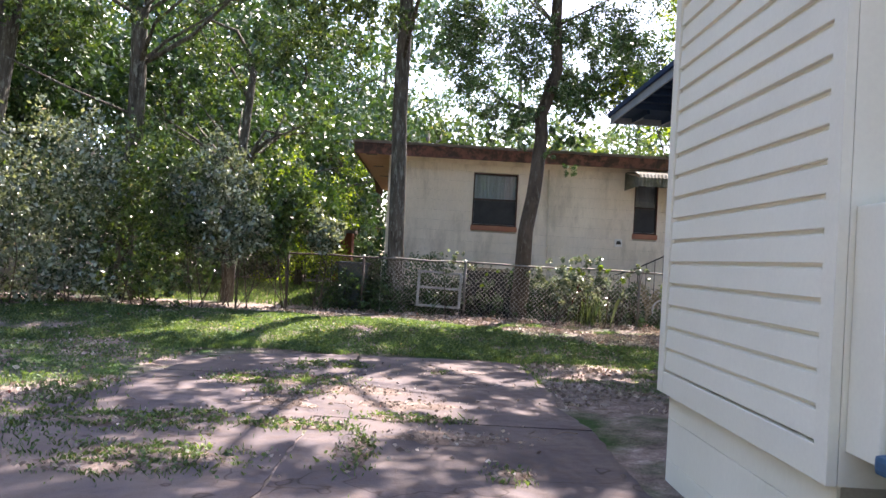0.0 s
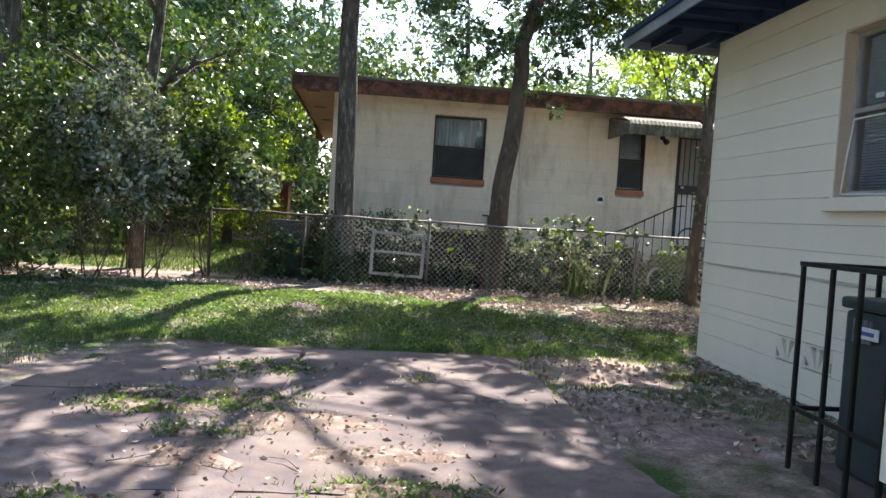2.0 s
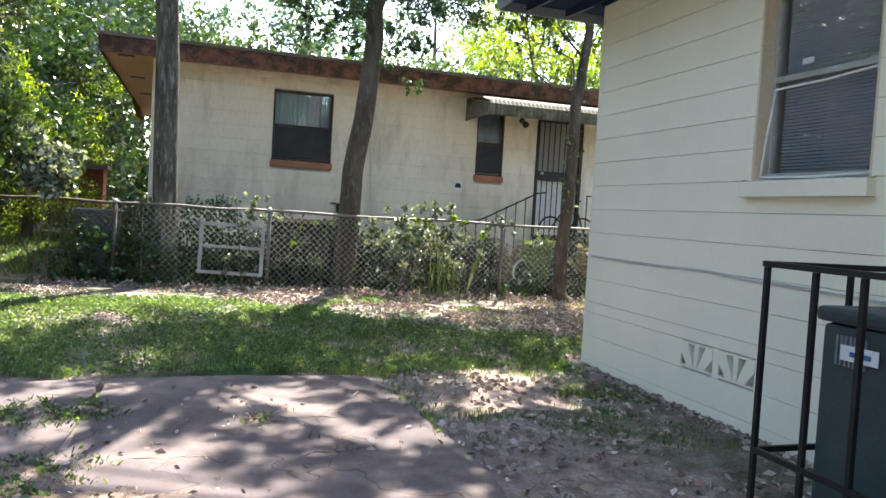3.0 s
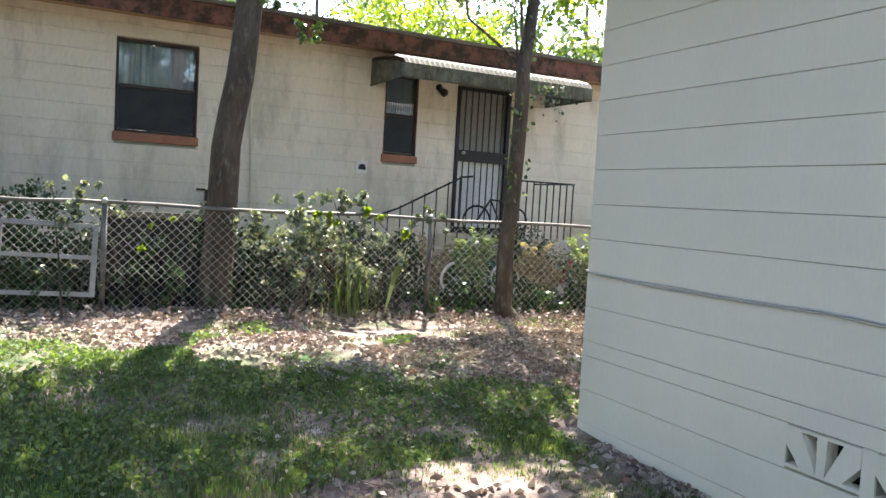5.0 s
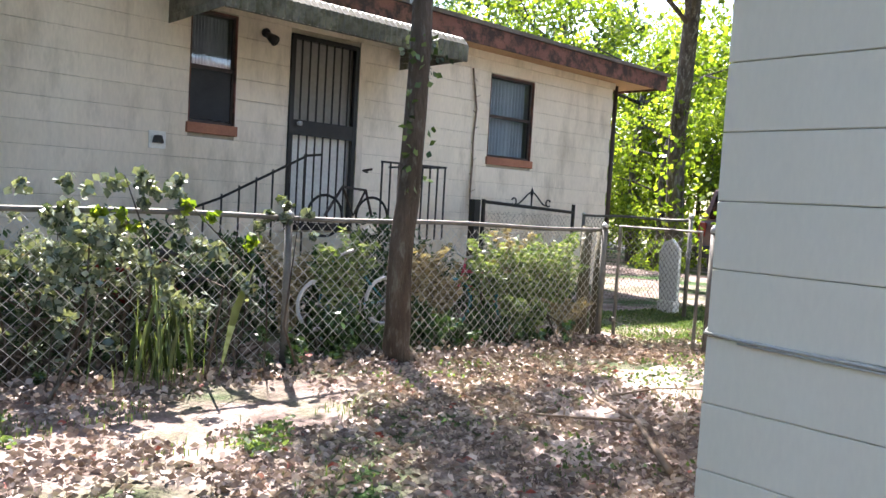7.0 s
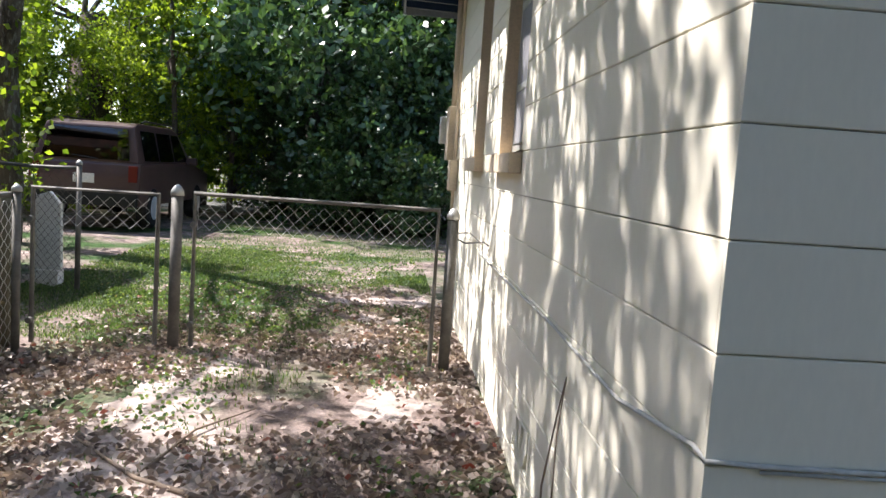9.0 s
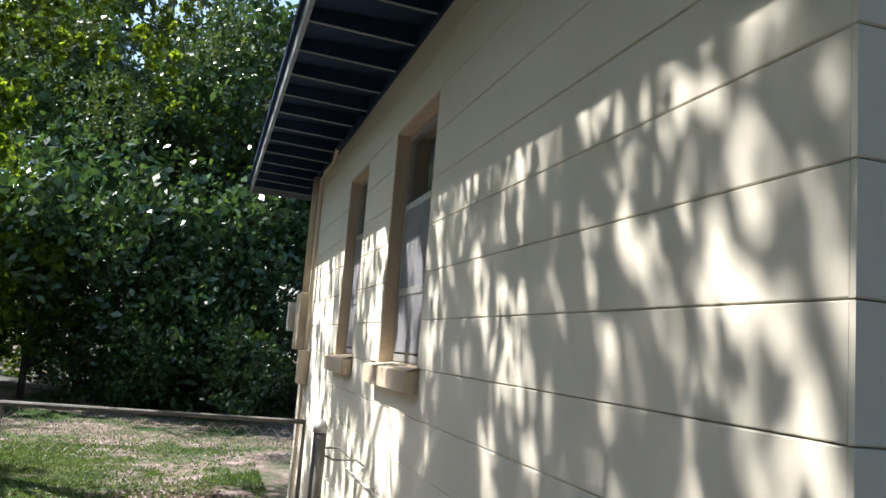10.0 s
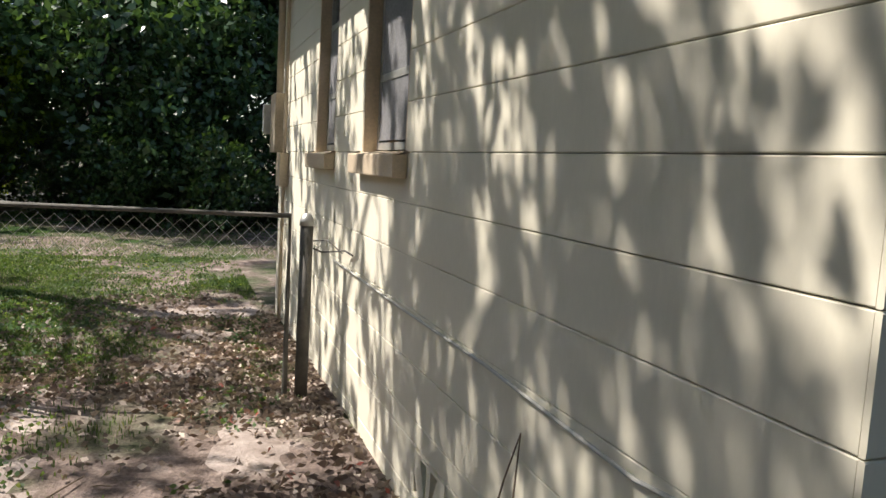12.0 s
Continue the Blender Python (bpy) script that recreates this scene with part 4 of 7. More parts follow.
solid("ceiling_neighbour", Shape().box(NX0 + 0.02, NX1 - 0.02, NY + 0.02, 25.18, NT + 0.002, NT + 0.03), M_ROOM, "plain ceiling", "ceiling", kind="structure")

nr = thing("roof_neighbour", (5, 20, NT), "low roof with a red-brown fascia and tan plywood soffit", "roof", kind="structure")
RX0, RX1, RY0, RY1 = -1.23, 11.95, 16.95, 25.8
part("soffit", Shape().box(RX0 + 0.02, RX1 - 0.02, RY0 + 0.02, RY1, NT + 0.035, NT + 0.05), M_SOFFIT, nr, "tan plywood soffit")
part("fascia", Shape().box(RX0, RX1, RY0, RY0 + 0.022, NT - 0.02, NT + 0.20), M_FASCIA, nr, "red-brown fascia", bevel=0.003)
part("fascia", Shape().box(RX0, RX0 + 0.02, RY0 + 0.023, RY1, NT + 0.0, NT + 0.20), M_FASCIA, nr, bevel=0.003)
part("fascia", Shape().box(RX1 - 0.02, RX1, RY0 + 0.023, RY1, NT + 0.0, NT + 0.20), M_FASCIA, nr, bevel=0.003)
top = Shape()
for k, zz in ((0, NT + 0.203),):
    P = [(RX0 - 0.03, RY0 - 0.03, zz), (RX1 + 0.03, RY0 - 0.03, zz), (RX1 + 0.03, 21.3, zz + 0.36), (RX0 - 0.03, 21.3, zz + 0.36), (RX0 - 0.03, RY1, zz), (RX1 + 0.03, RY1, zz)]
    top.add(P + [(x, y, z + 0.05) for x, y, z in P], [(0, 1, 2, 3), (3, 2, 5, 4), (6, 9, 8, 7), (9, 10, 11, 8), (0, 6, 7, 1), (0, 3, 9, 6), (3, 4, 10, 9), (1, 7, 8, 2), (2, 8, 11, 5), (4, 5, 11, 10)])
part("shingles", top, M_SHINGLE, nr, "brown grey shingles with a pale worn edge")
gable = Shape().prism([(RY0 + 0.05, NT + 0.06), (RY1 - 0.05, NT + 0.06), (21.3, NT + 0.54)], "x", RX0 + 0.03, RX0 + 0.05)
gable.prism([(RY0 + 0.05, NT + 0.06), (RY1 - 0.05, NT + 0.06), (21.3, NT + 0.54)], "x", RX1 - 0.05, RX1 - 0.03)
part("gable_board", gable, M_FASCIA, nr)
part("rear_board", Shape().prism([(22.1, 3.17), (25.7, 3.17), (25.7, 3.0), (23.2, 2.9)], "x", -1.215, -1.195), M_FASCIA, nr, "red-brown board at the rear of the eave")
for y in (17.35, 19.4, 21.5):
    part("soffit_vent", Shape().box(-1.02, -0.80, y, y + 0.10, NT + 0.02, NT + 0.033), M_DARKFRAME, nr, "dark slotted soffit vent")
part("wall_strip", Shape().box(NX0, NX1, NY - 0.03, NY - 0.001, NT - 0.06, NT + 0.033), M_NBR, nr, "cream strip under the soffit")
part("corner_pipe", Shape().tube([(NX1 + 0.03, NY - 0.02, 0.1), (NX1 + 0.03, NY - 0.02, NT)], 0.035, 10), M_DARKFRAME, nr, "dark downpipe", smooth=True)


def nbr_window(name, w, label, back):
    a, b, c, d = w
    t = sash_window(name, "x", (a, b), NY + 0.07, -1, c, d, [(c + d) / 2], label, frame=M_DARKFRAME, back=back, fw=0.03, upper_glass=M_GLASSN)
    part("brick_sill", Shape().box(a - 0.02, b + 0.02, NY - 0.035, NY + 0.06, c - 0.10, c - 0.001), M_SILLRED, t, "brick red painted sill", bevel=0.006)
    side = Shape().box(a, a + 0.012, NY - 0.004, NY + 0.068, c, d).box(b - 0.012, b, NY - 0.004, NY + 0.068, c, d).box(a + 0.012, b - 0.012, NY - 0.004, NY + 0.068, d - 0.012, d)
    part("casing", side, M_FASCIA, t)
    return t


nw1 = nbr_window("window_4", NW1, "dark framed sash window with a red painted brick sill and grey shade", "curtain")
part("screen", Shape().box(1.225, 2.065, NY + 0.045, NY + 0.048, 1.91, 2.39), M_SCREEN, nw1, "dark insect screen over the lower sash")
nw2 = nbr_window("window_5", NW2, "narrow dark framed window under the awning", "curtain")
part("screen", Shape().box(4.535, 4.945, NY + 0.045, NY + 0.048, 1.91, 2.39), M_SCREEN, nw2)
nbr_window("window_6", NW3, "brown framed sash window with pale curtains and a brick red sill", "curtain")

door = thing("security_door", (6.01, NY - 0.02, 0.86), "black steel security door with upright bars, shut, above the stoop", "door")
a, b, c, d = ND
fr = Shape().box(a, a + 0.05, NY - 0.03, NY + 0.03, c, d).box(b - 0.05, b, NY - 0.03, NY + 0.03, c, d).box(a + 0.05, b - 0.05, NY - 0.03, NY + 0.03, d - 0.05, d)
part("door_frame", fr, M_BLACK, door, bevel=0.003)
part("lock_panel", Shape().box(a + 0.05, b - 0.05, NY - 0.028, NY - 0.002, 1.86, 2.02), M_BLACK, door, bevel=0.003)
part("bottom_rail", Shape().box(a + 0.05, b - 0.05, NY - 0.028, NY - 0.002, c, c + 0.08), M_BLACK, door, bevel=0.003)
for i in range(7):
    x = a + 0.13 + i * (b - a - 0.26) / 6
    part("bar", Shape().box(x - 0.007, x + 0.007, NY - 0.024, NY - 0.010, c + 0.08, 1.86), M_BLACK, door)
    part("bar", Shape().box(x - 0.007, x + 0.007, NY - 0.024, NY - 0.010, 2.02, d - 0.05), M_BLACK, door)
part("door_knob", Shape().tube([(a + 0.11, NY - 0.075, 1.98), (a + 0.11, NY - 0.028, 1.98)], [0.026, 0.02], 12), M_ALU, door, "small pale knob", smooth=True)
part("inner_door", Shape().box(a + 0.02, b - 0.02, NY + 0.07, NY + 0.11, c, 1.93), M_WHITE, door, "white inner door, lower half")
part("inner_pane", Shape().box(a + 0.02, b - 0.02, NY + 0.08, NY + 0.10, 1.932, d - 0.02), M_ROOM, door, "grey curtained upper light")
part("side_casing", Shape().box(b + 0.005, b + 0.09, NY - 0.035, NY - 0.002, c, d + 0.05), M_NBR, door, "cream door casing", bevel=0.004)

aw = thing("window_awning", (5.5, 16.7, 2.9), "mildewed fluted aluminium awning over the door and small window", "awning")
AX0, AX1, AYF, AZW, AZF = 4.28, 7.02, 16.28, 3.10, 2.93
nfl = 40
vs, fs = [], []
rows = [(NY - 0.02, AZW), (16.62, 3.03), (AYF + 0.06, AZF + 0.03), (AYF, AZF - 0.03), (AYF, AZF - 0.19)]
for i in range(nfl * 2 + 1):
    x = AX0 + (AX1 - AX0) * i / (nfl * 2)
    up = 0.022 if i % 2 else 0.0
    for j, (y, z) in enumerate(rows):
        vs.append((x, y - (up if j >= 3 else 0), z + (up if j < 3 else 0)))
m = len(rows)
for i in range(nfl * 2):
    for j in range(m - 1):
        fs.append((i * m + j, (i + 1) * m + j, (i + 1) * m + j + 1, i * m + j + 1))
sh = Shape().add(vs, fs)
sh.add([(x, y + 0.004, z - 0.006) for x, y, z in vs], [q[::-1] for q in fs])
part("canopy_sheet", sh, M_AWN, aw)
for x in (AX0, AX1):
    for i in range(5):
        z0, z1 = 2.74 + i * 0.072, 2.74 + (i + 1) * 0.072 - 0.004
        ye = lambda z: AYF + 0.01 if z < AZF - 0.02 else NY - 0.03 - (NY - 0.04 - AYF) * min(max((AZW - 0.02 - z) / (AZW - AZF), 0.05), 1)
        part("side_slat", Shape().prism([(NY - 0.02, z0), (ye(z0), z0), (ye(z1), z1), (NY - 0.02, z1)], "x", x - 0.006, x + 0.006), M_AWN, aw)
part("valance", Shape().box(AX0, AX1, AYF + 0.01, AYF + 0.03, AZF - 0.20, AZF - 0.192), M_AWN, aw)

lamp = thing("porch_lamp", (5.28, NY - 0.05, 2.8), "small dark porch floodlight", "lamp")
part("base", Shape().tube([(5.28, NY - 0.001, 2.84), (5.28, NY - 0.03, 2.84)], 0.045, 12), M_BLACK, lamp)
part("head", Shape().tube([(5.28, NY - 0.04, 2.82), (5.30, NY - 0.12, 2.77), (5.31, NY - 0.15, 2.75)], [0.03, 0.05, 0.055], 12), M_BLACK, lamp, smooth=True)
dv = thing("dryer_vent", (4.21, NY - 0.02, 1.67), "square dryer vent with a dark mouth", "vent")
part("plate", Shape().box(4.13, 4.29, NY - 0.016, NY - 0.001, 1.59, 1.75), M_WHITE, dv, bevel=0.004)
part("hood", Shape().prism([(4.16, 1.64), (4.26, 1.64), (4.245, 1.70), (4.235, 1.71), (4.185, 1.71), (4.175, 1.70)], "y", NY - 0.05, NY - 0.017), M_BLACK, dv)
mb = thing("wall_box", (1.62, NY - 0.04, 1.13), "small black wall box with a bracket", "wall box")
for n, b6 in (("body", (2.22, 2.34, NY - 0.08, NY - 0.001, 1.12, 1.26)), ("bracket", (2.12, 2.22, NY - 0.04, NY - 0.001, 1.25, 1.27))):
    part(n, Shape().box(*b6), M_BLACK, mb, bevel=0.004)

# stoop, steps and hand rails
st = thing("stoop", (6.2, 16.9, 0.1), "cream block stoop with steps down one side", "steps")
part("landing", Shape().box(5.3, 6.95, 16.38, NY - 0.002, 0.0, 0.84), M_NBR, st, bevel=0.008)
for i in range(4):
    part("step", Shape().box(5.3 - 0.28 * (i + 1), 5.3 - 0.28 * i - 0.003, 16.45, NY - 0.004, 0.0, 0.84 - 0.17 * (i + 1)), M_NBR, st, bevel=0.006)
rl = thing("stoop_railing", (6.2, 16.4, 0.84), "black wrought iron stoop railing", "railing")
part("top_rail", Shape().box(6.05, 6.92, 16.40, 16.425, 1.60, 1.62), M_BLACK, rl)
for i in range(9):
    x = 6.06 + i * 0.106
    part("baluster", Shape().box(x - 0.007, x + 0.007, 16.405, 16.419, 0.842, 1.60), M_BLACK, rl)
part("top_rail", Shape().box(6.905, 6.925, 16.43, NY - 0.05, 1.60, 1.62), M_BLACK, rl)
slope = Shape().tube([(3.95, 16.42, 1.02), (4.35, 16.42, 1.17), (5.20, 16.42, 1.60), (5.35, 16.42, 1.62)], 0.013, 6)
part("sloping_rail", slope, M_BLACK, rl)
for i in range(8):
    x = 4.05 + i * 0.16
    zt = 1.05 + (x - 4.05) * 0.50
    zb = max(0.84 - 0.17 * math.ceil(max(5.3 - x, 0) / 0.28), 0.15)
    part("baluster", Shape().box(x - 0.006, x + 0.006, 16.413, 16.427, zb, zt), M_BLACK, rl)
scroll = Shape()
scroll.tube([(3.95 + 0.05 * math.cos(a), 16.42, 0.98 + 0.05 * math.sin(a)) for a in np.linspace(1.2, 6.6, 14)], 0.007, 5)
part("scroll", scroll, M_BLACK, rl)
bx = thing("bicycle_on_stoop", (5.75, 16.75, 0.84), "dark old bicycle frame leaning on the stoop", "bicycle")
part("wheel", Shape().ring((5.55, 16.62, 1.05), 0.2, 0.014), M_TYRE, bx)
part("wheel", Shape().ring((6.15, 16.66, 1.05), 0.2, 0.014), M_TYRE, bx)
part("frame", Shape().tube([(5.55, 16.62, 1.05), (5.75, 16.63, 1.34), (6.05, 16.65, 1.32), (6.15, 16.66, 1.05)], 0.015, 6).tube([(5.75, 16.63, 1.34), (5.9, 16.64, 1.06), (6.05, 16.65, 1.32)], 0.013, 6).tube([(6.02, 16.60, 1.50), (6.08, 16.75, 1.52), (6.0, 16.5, 1.53)], 0.012, 6), M_DARKFRAME, bx)


# ---- chain link fences ----
def link_mesh(a, b, z_of, h, pitch=0.078, r=0.0028):
    """Woven wire between two ground points: flat zigzag wires, each a thin three-sided tube."""
    a, b = Vector(a), Vector(b)
    L = (b - a).length
    n = int(L / pitch)
    rows = int(h / (pitch * 0.5))
    V, F = [], []
    d = (b - a).normalized()
    side = Vector((-d.y, d.x))
    k3 = [(math.cos(t), math.sin(t)) for t in (0.5, 2.6, 4.7)]
    base = 0
    for i in range(n + 1):
        for j in range(rows + 1):
            s = i * pitch + (pitch * 0.5 if j % 2 else -pitch * 0.0) * (1)
            s = min(s, L)
            off = 0.003 if j % 2 else -0.003
            p = a + d * s
            z0 = z_of(p.x, p.y)
            z = z0 + 0.03 + j * pitch * 0.5
            bend = 0.012 * noise.noise((p.x * 1.4, z * 2, 3.0))
            for cx, cz in k3:
                q = p + d * (cx * r) + side * (off + bend + cz * r)
                V.append((q.x, q.y, z))
            if j:
                o = base + j * 3
                for m in range(3):
                    F.append((o - 3 + m, o - 3 + (m + 1) % 3, o + (m + 1) % 3, o + m))
        base += (rows + 1) * 3
    base2 = base
    for i in range(n + 1):
        for j in range(rows + 1):
            s = max(min(i * pitch + (-pitch * 0.5 if j % 2 else 0.0) + pitch * 0.0, L), 0)
            off = -0.003 if j % 2 else 0.003
            p = a + d * s
            z = z_of(p.x, p.y) + 0.03 + j * pitch * 0.5
            bend = 0.012 * noise.noise((p.x * 1.4, z * 2, 3.0))
            for cx, cz in k3:
                q = p + d * (cx * r) + side * (off + bend + cz * r)
                V.append((q.x, q.y, z))
            if j:
                o = base2 + j * 3
                for m in range(3):
                    F.append((o - 3 + m, o - 3 + (m + 1) % 3, o + (m + 1) % 3, o + m))
        base2 += (rows + 1) * 3
    return np.array(V), np.array(F)


def fence_run(name, pts, h, label, posts, rail=True, post_r=0.024, wire=M_WIRE, metal=M_GALV):
    t = thing(name, (*pts[0], ground_z(*pts[0])), label, "fence")
    for a, b in zip(pts, pts[1:]):
        V, F = link_mesh(a, b, ground_z, h)
        o = np.array(root_of(t))
        fast_mesh("wire_mesh", V - o, F, wire, t, kind="stuff")
        if rail:
            za, zb = ground_z(*a) + h + 0.03, ground_z(*b) + h + 0.03
            m = [(a[0] + (b[0] - a[0]) * q, a[1] + (b[1] - a[1]) * q, za + (zb - za) * q + 0.008 * math.sin(q * 9 + a[0])) for q in np.linspace(0, 1, 9)]
            part("top_rail", Shape().tube(m, 0.0165, 8), metal, t, smooth=True)
    for x, y, ph in posts:
        z = ground_z(x, y)
        part("post", Shape().tube([(x, y, z - 0.1), (x, y, z + ph)], post_r, 10), metal, t, smooth=True)
        part("post_cap", Shape().tube([(x, y, z + ph), (x, y, z + ph + 0.025), (x, y, z + ph + 0.045)], [post_r + 0.006, post_r + 0.004, 0.006], 10), M_ALU, t, smooth=True)
    return t


FH = 0.93
fl = lambda x: 15.06 - 0.129 * x
# The left stretch has darker wire and rails than the rest of the fence.
fence_run("chain_link_fence", [(-7.5, fl(-7.5)), (-2.1, fl(-2.1)), (-0.45, fl(-0.45))], FH, "darker chain link fence swallowed by shrubs", [(-2.1, fl(-2.1), 0.96), (-0.76, fl(-0.76), 0.96), (-4.6, fl(-4.6), 0.96)], wire=M_WIREDK, metal=M_WIREDK)
fence_run("chain_link_fence", [(-0.45, fl(-0.45)), (1.0, fl(1.0)), (3.9, fl(3.9)), (6.85, fl(6.52) + 0.05)], FH, "old galvanised chain link fence overgrown with shrubs",
          [(1.0, fl(1.0), 0.96), (3.9, fl(3.9), 0.96), (6.80, fl(6.55) + 0.03, 0.98)])
for x, y, hh in ((6.92, 14.52, 0.98), (7.03, 14.44, 0.96)):
    z = ground_z(x, y)
    solid("timber_post", Shape().tube([(x, y, z - 0.1), (x, y, z + hh * 0.6), (x + 0.01, y, z + hh)], [0.055, 0.052, 0.045], 10), M_OLDWOOD, "mossy round timber post beside the gate", "post", "timber posts", smooth=True)


def gate(name, a, b, h, label, lift=0.03):
    t = thing(name, (*a, ground_z(*a)), label, "gate")
    a3, b3 = Vector((*a, ground_z(*a) + lift)), Vector((*b, ground_z(*b) + lift))
    up = Vector((0, 0, h - lift))
    r = 0.016
    part("gate_frame", Shape().tube([a3, a3 + up, b3 + up, b3], r, 8), M_GALV, t)
    d = (b3 - a3).normalized()
    V, F = link_mesh((a3 + d * 0.02)[:2], (b3 - d * 0.02)[:2], lambda x, y: a3.z + h - lift - 0.26, 0.22, r=0.0020)
    fast_mesh("wire_mesh", V - np.array(root_of(t)), F, M_WIRE, t, kind="stuff")
    V, F = link_mesh((a3 + d * 0.02)[:2], (b3 - d * 0.02)[:2], lambda x, y: a3.z - 0.03, h - lift - 0.30, r=0.0008)
    fast_mesh("lower_mesh", V - np.array(root_of(t)), F, M_WIREDK, t, kind="stuff")
    for q in (0.15, 0.8):
        p = a3 + up * q
        part("hinge", Shape().tube([p - Vector((0.05, 0, 0)), p + Vector((0.0, 0, 0.0))], 0.02, 8), M_GALV, t)
    return t


G1, G2 = (7.18, 13.44), (6.93, 11.70)
gate("chain_link_gate", (7.08, 14.28), (7.16, 13.55), 1.00, "narrow chain link gate, shut, with a bent frame")
gate("chain_link_gate", (7.19, 13.33), (6.94, 11.79), 1.02, "wide chain link gate, shut, between two galvanised posts")
for (x, y), hh in ((G1, 1.00), (G2, 0.97)):
    z = ground_z(x, y)
    t = thing("gate_post", (x, y, z), "galvanised gate post with a domed cap", "post", "gate posts")
    part("shaft", Shape().tube([(x, y, z - 0.1), (x, y, z + hh)], 0.036, 14), M_GALV, t, smooth=True)
    part("cap", Shape().tube([(x, y, z + hh), (x, y, z + hh + 0.03), (x, y, z + hh + 0.06), (x, y, z + hh + 0.07)], [0.042, 0.04, 0.022, 0.004], 14), M_ALU, t, "pale domed cap", smooth=True)
    part("strap", Shape().ring((x, 0, 0), 0.038, 0.005, "y", 16, 4), M_GALV, t)
    t.children[-1].location = (0, 0, 0)
    t.children[-1].data.transform(Matrix.Translation((0, 0, 0)))
tie = Shape().tube([(6.98, 11.70, 0.99), (6.9, 11.62, 0.96), (6.72, 11.53, 0.99), (6.6, 11.515, 0.98)], 0.005, 5)
tie.tube([(6.98, 11.70, 1.01), (6.85, 11.6, 1.03), (6.78, 11.53, 0.97)], 0.004, 5)
solid("tie_wire", tie, M_GALV, "twisted wire tying the gate post to the wall", "wire")

fence_run("side_fence", [(10.15, 17.0), (9.4, 14.92)], 1.10, "neighbour's rusty chain link side fence", [(10.15, 17.0, 1.12), (9.4, 14.92, 1.16)], wire=M_WIREDK)
ig = thing("iron_gate", (8.06, 17.0, 0.1), "black iron driveway gate with a scrolled crest on its top bar", "gate")
ga, gb = Vector((8.12, 17.0, 1.28)), Vector((9.90, 17.0, 1.20))
part("top_bar", Shape().tube([ga, gb], 0.022, 8), M_BLACK, ig)
part("low_bar", Shape().tube([ga - Vector((0, 0, 1.05)), gb - Vector((0, 0, 1.0))], 0.016, 8), M_BLACK, ig)
for x in (8.12, 9.90):
    part("stile", Shape().tube([(x, 17.0, 0.16), (x, 17.0, 1.31)], 0.026, 10), M_BLACK, ig)
part("gate_post", Shape().box(7.92, 8.02, 16.95, 17.05, 0.0, 1.30), M_BLACK, ig, "square black post", bevel=0.006)
for side in (-1, 1):
    c = ga.lerp(gb, 0.5) + Vector((0, 0, 0.03))
    arch = [c + Vector((side * (0.30 - 0.30 * q), 0, 0.17 * math.sin(q * 1.5) ** 2)) for q in np.linspace(0, 1, 9)]
    part("crest_arch", Shape().tube(arch, 0.011, 6), M_BLACK, ig)
    curl = [c + Vector((side * (0.34 + 0.045 * math.cos(q)), 0, 0.035 + 0.045 * math.sin(q))) for q in np.linspace(0.4, 5.6, 10)]
    part("crest_scroll", Shape().tube(curl, 0.010, 6), M_BLACK, ig)
part("finial", Shape().tube([ga.lerp(gb, 0.5), ga.lerp(gb, 0.5) + Vector((0, 0, 0.14)), ga.lerp(gb, 0.5) + Vector((0, 0, 0.19)), ga.lerp(gb, 0.5) + Vector((0, 0, 0.26))], [0.01, 0.012, 0.026, 0.003], 8), M_BLACK, ig)
V, F = link_mesh((8.16, 17.0), (9.86, 17.0), lambda x, y: 0.16, 0.98, r=0.0016)
fast_mesh("wire_mesh", V - np.array(root_of(ig)), F, M_WIREDK, ig, kind="stuff")

# leaning storm window frame
fx = thing("old_window_frame", (0.56, 14.9, 0.3), "weathered aluminium storm window frame leaning on the fence", "window frame")
T = Matrix.Translation((0.56, 14.88, 0.31)) @ Matrix.Rotation(radians(-8), 4, "X") @ Matrix.Rotation(radians(2), 4, "Y")
for b6 in ((-0.38, -0.335, -0.02, 0.02, 0, 0.62), (0.335, 0.38, -0.02, 0.02, 0, 0.62), (-0.335, 0.335, -0.02, 0.02, 0, 0.04), (-0.335, 0.335, -0.02, 0.02, 0.58, 0.62), (-0.335, 0.335, -0.018, 0.018, 0.315, 0.35)):
    part("rail", Shape().box(*b6, m=T), M_OLDALU, fx, bevel=0.003)


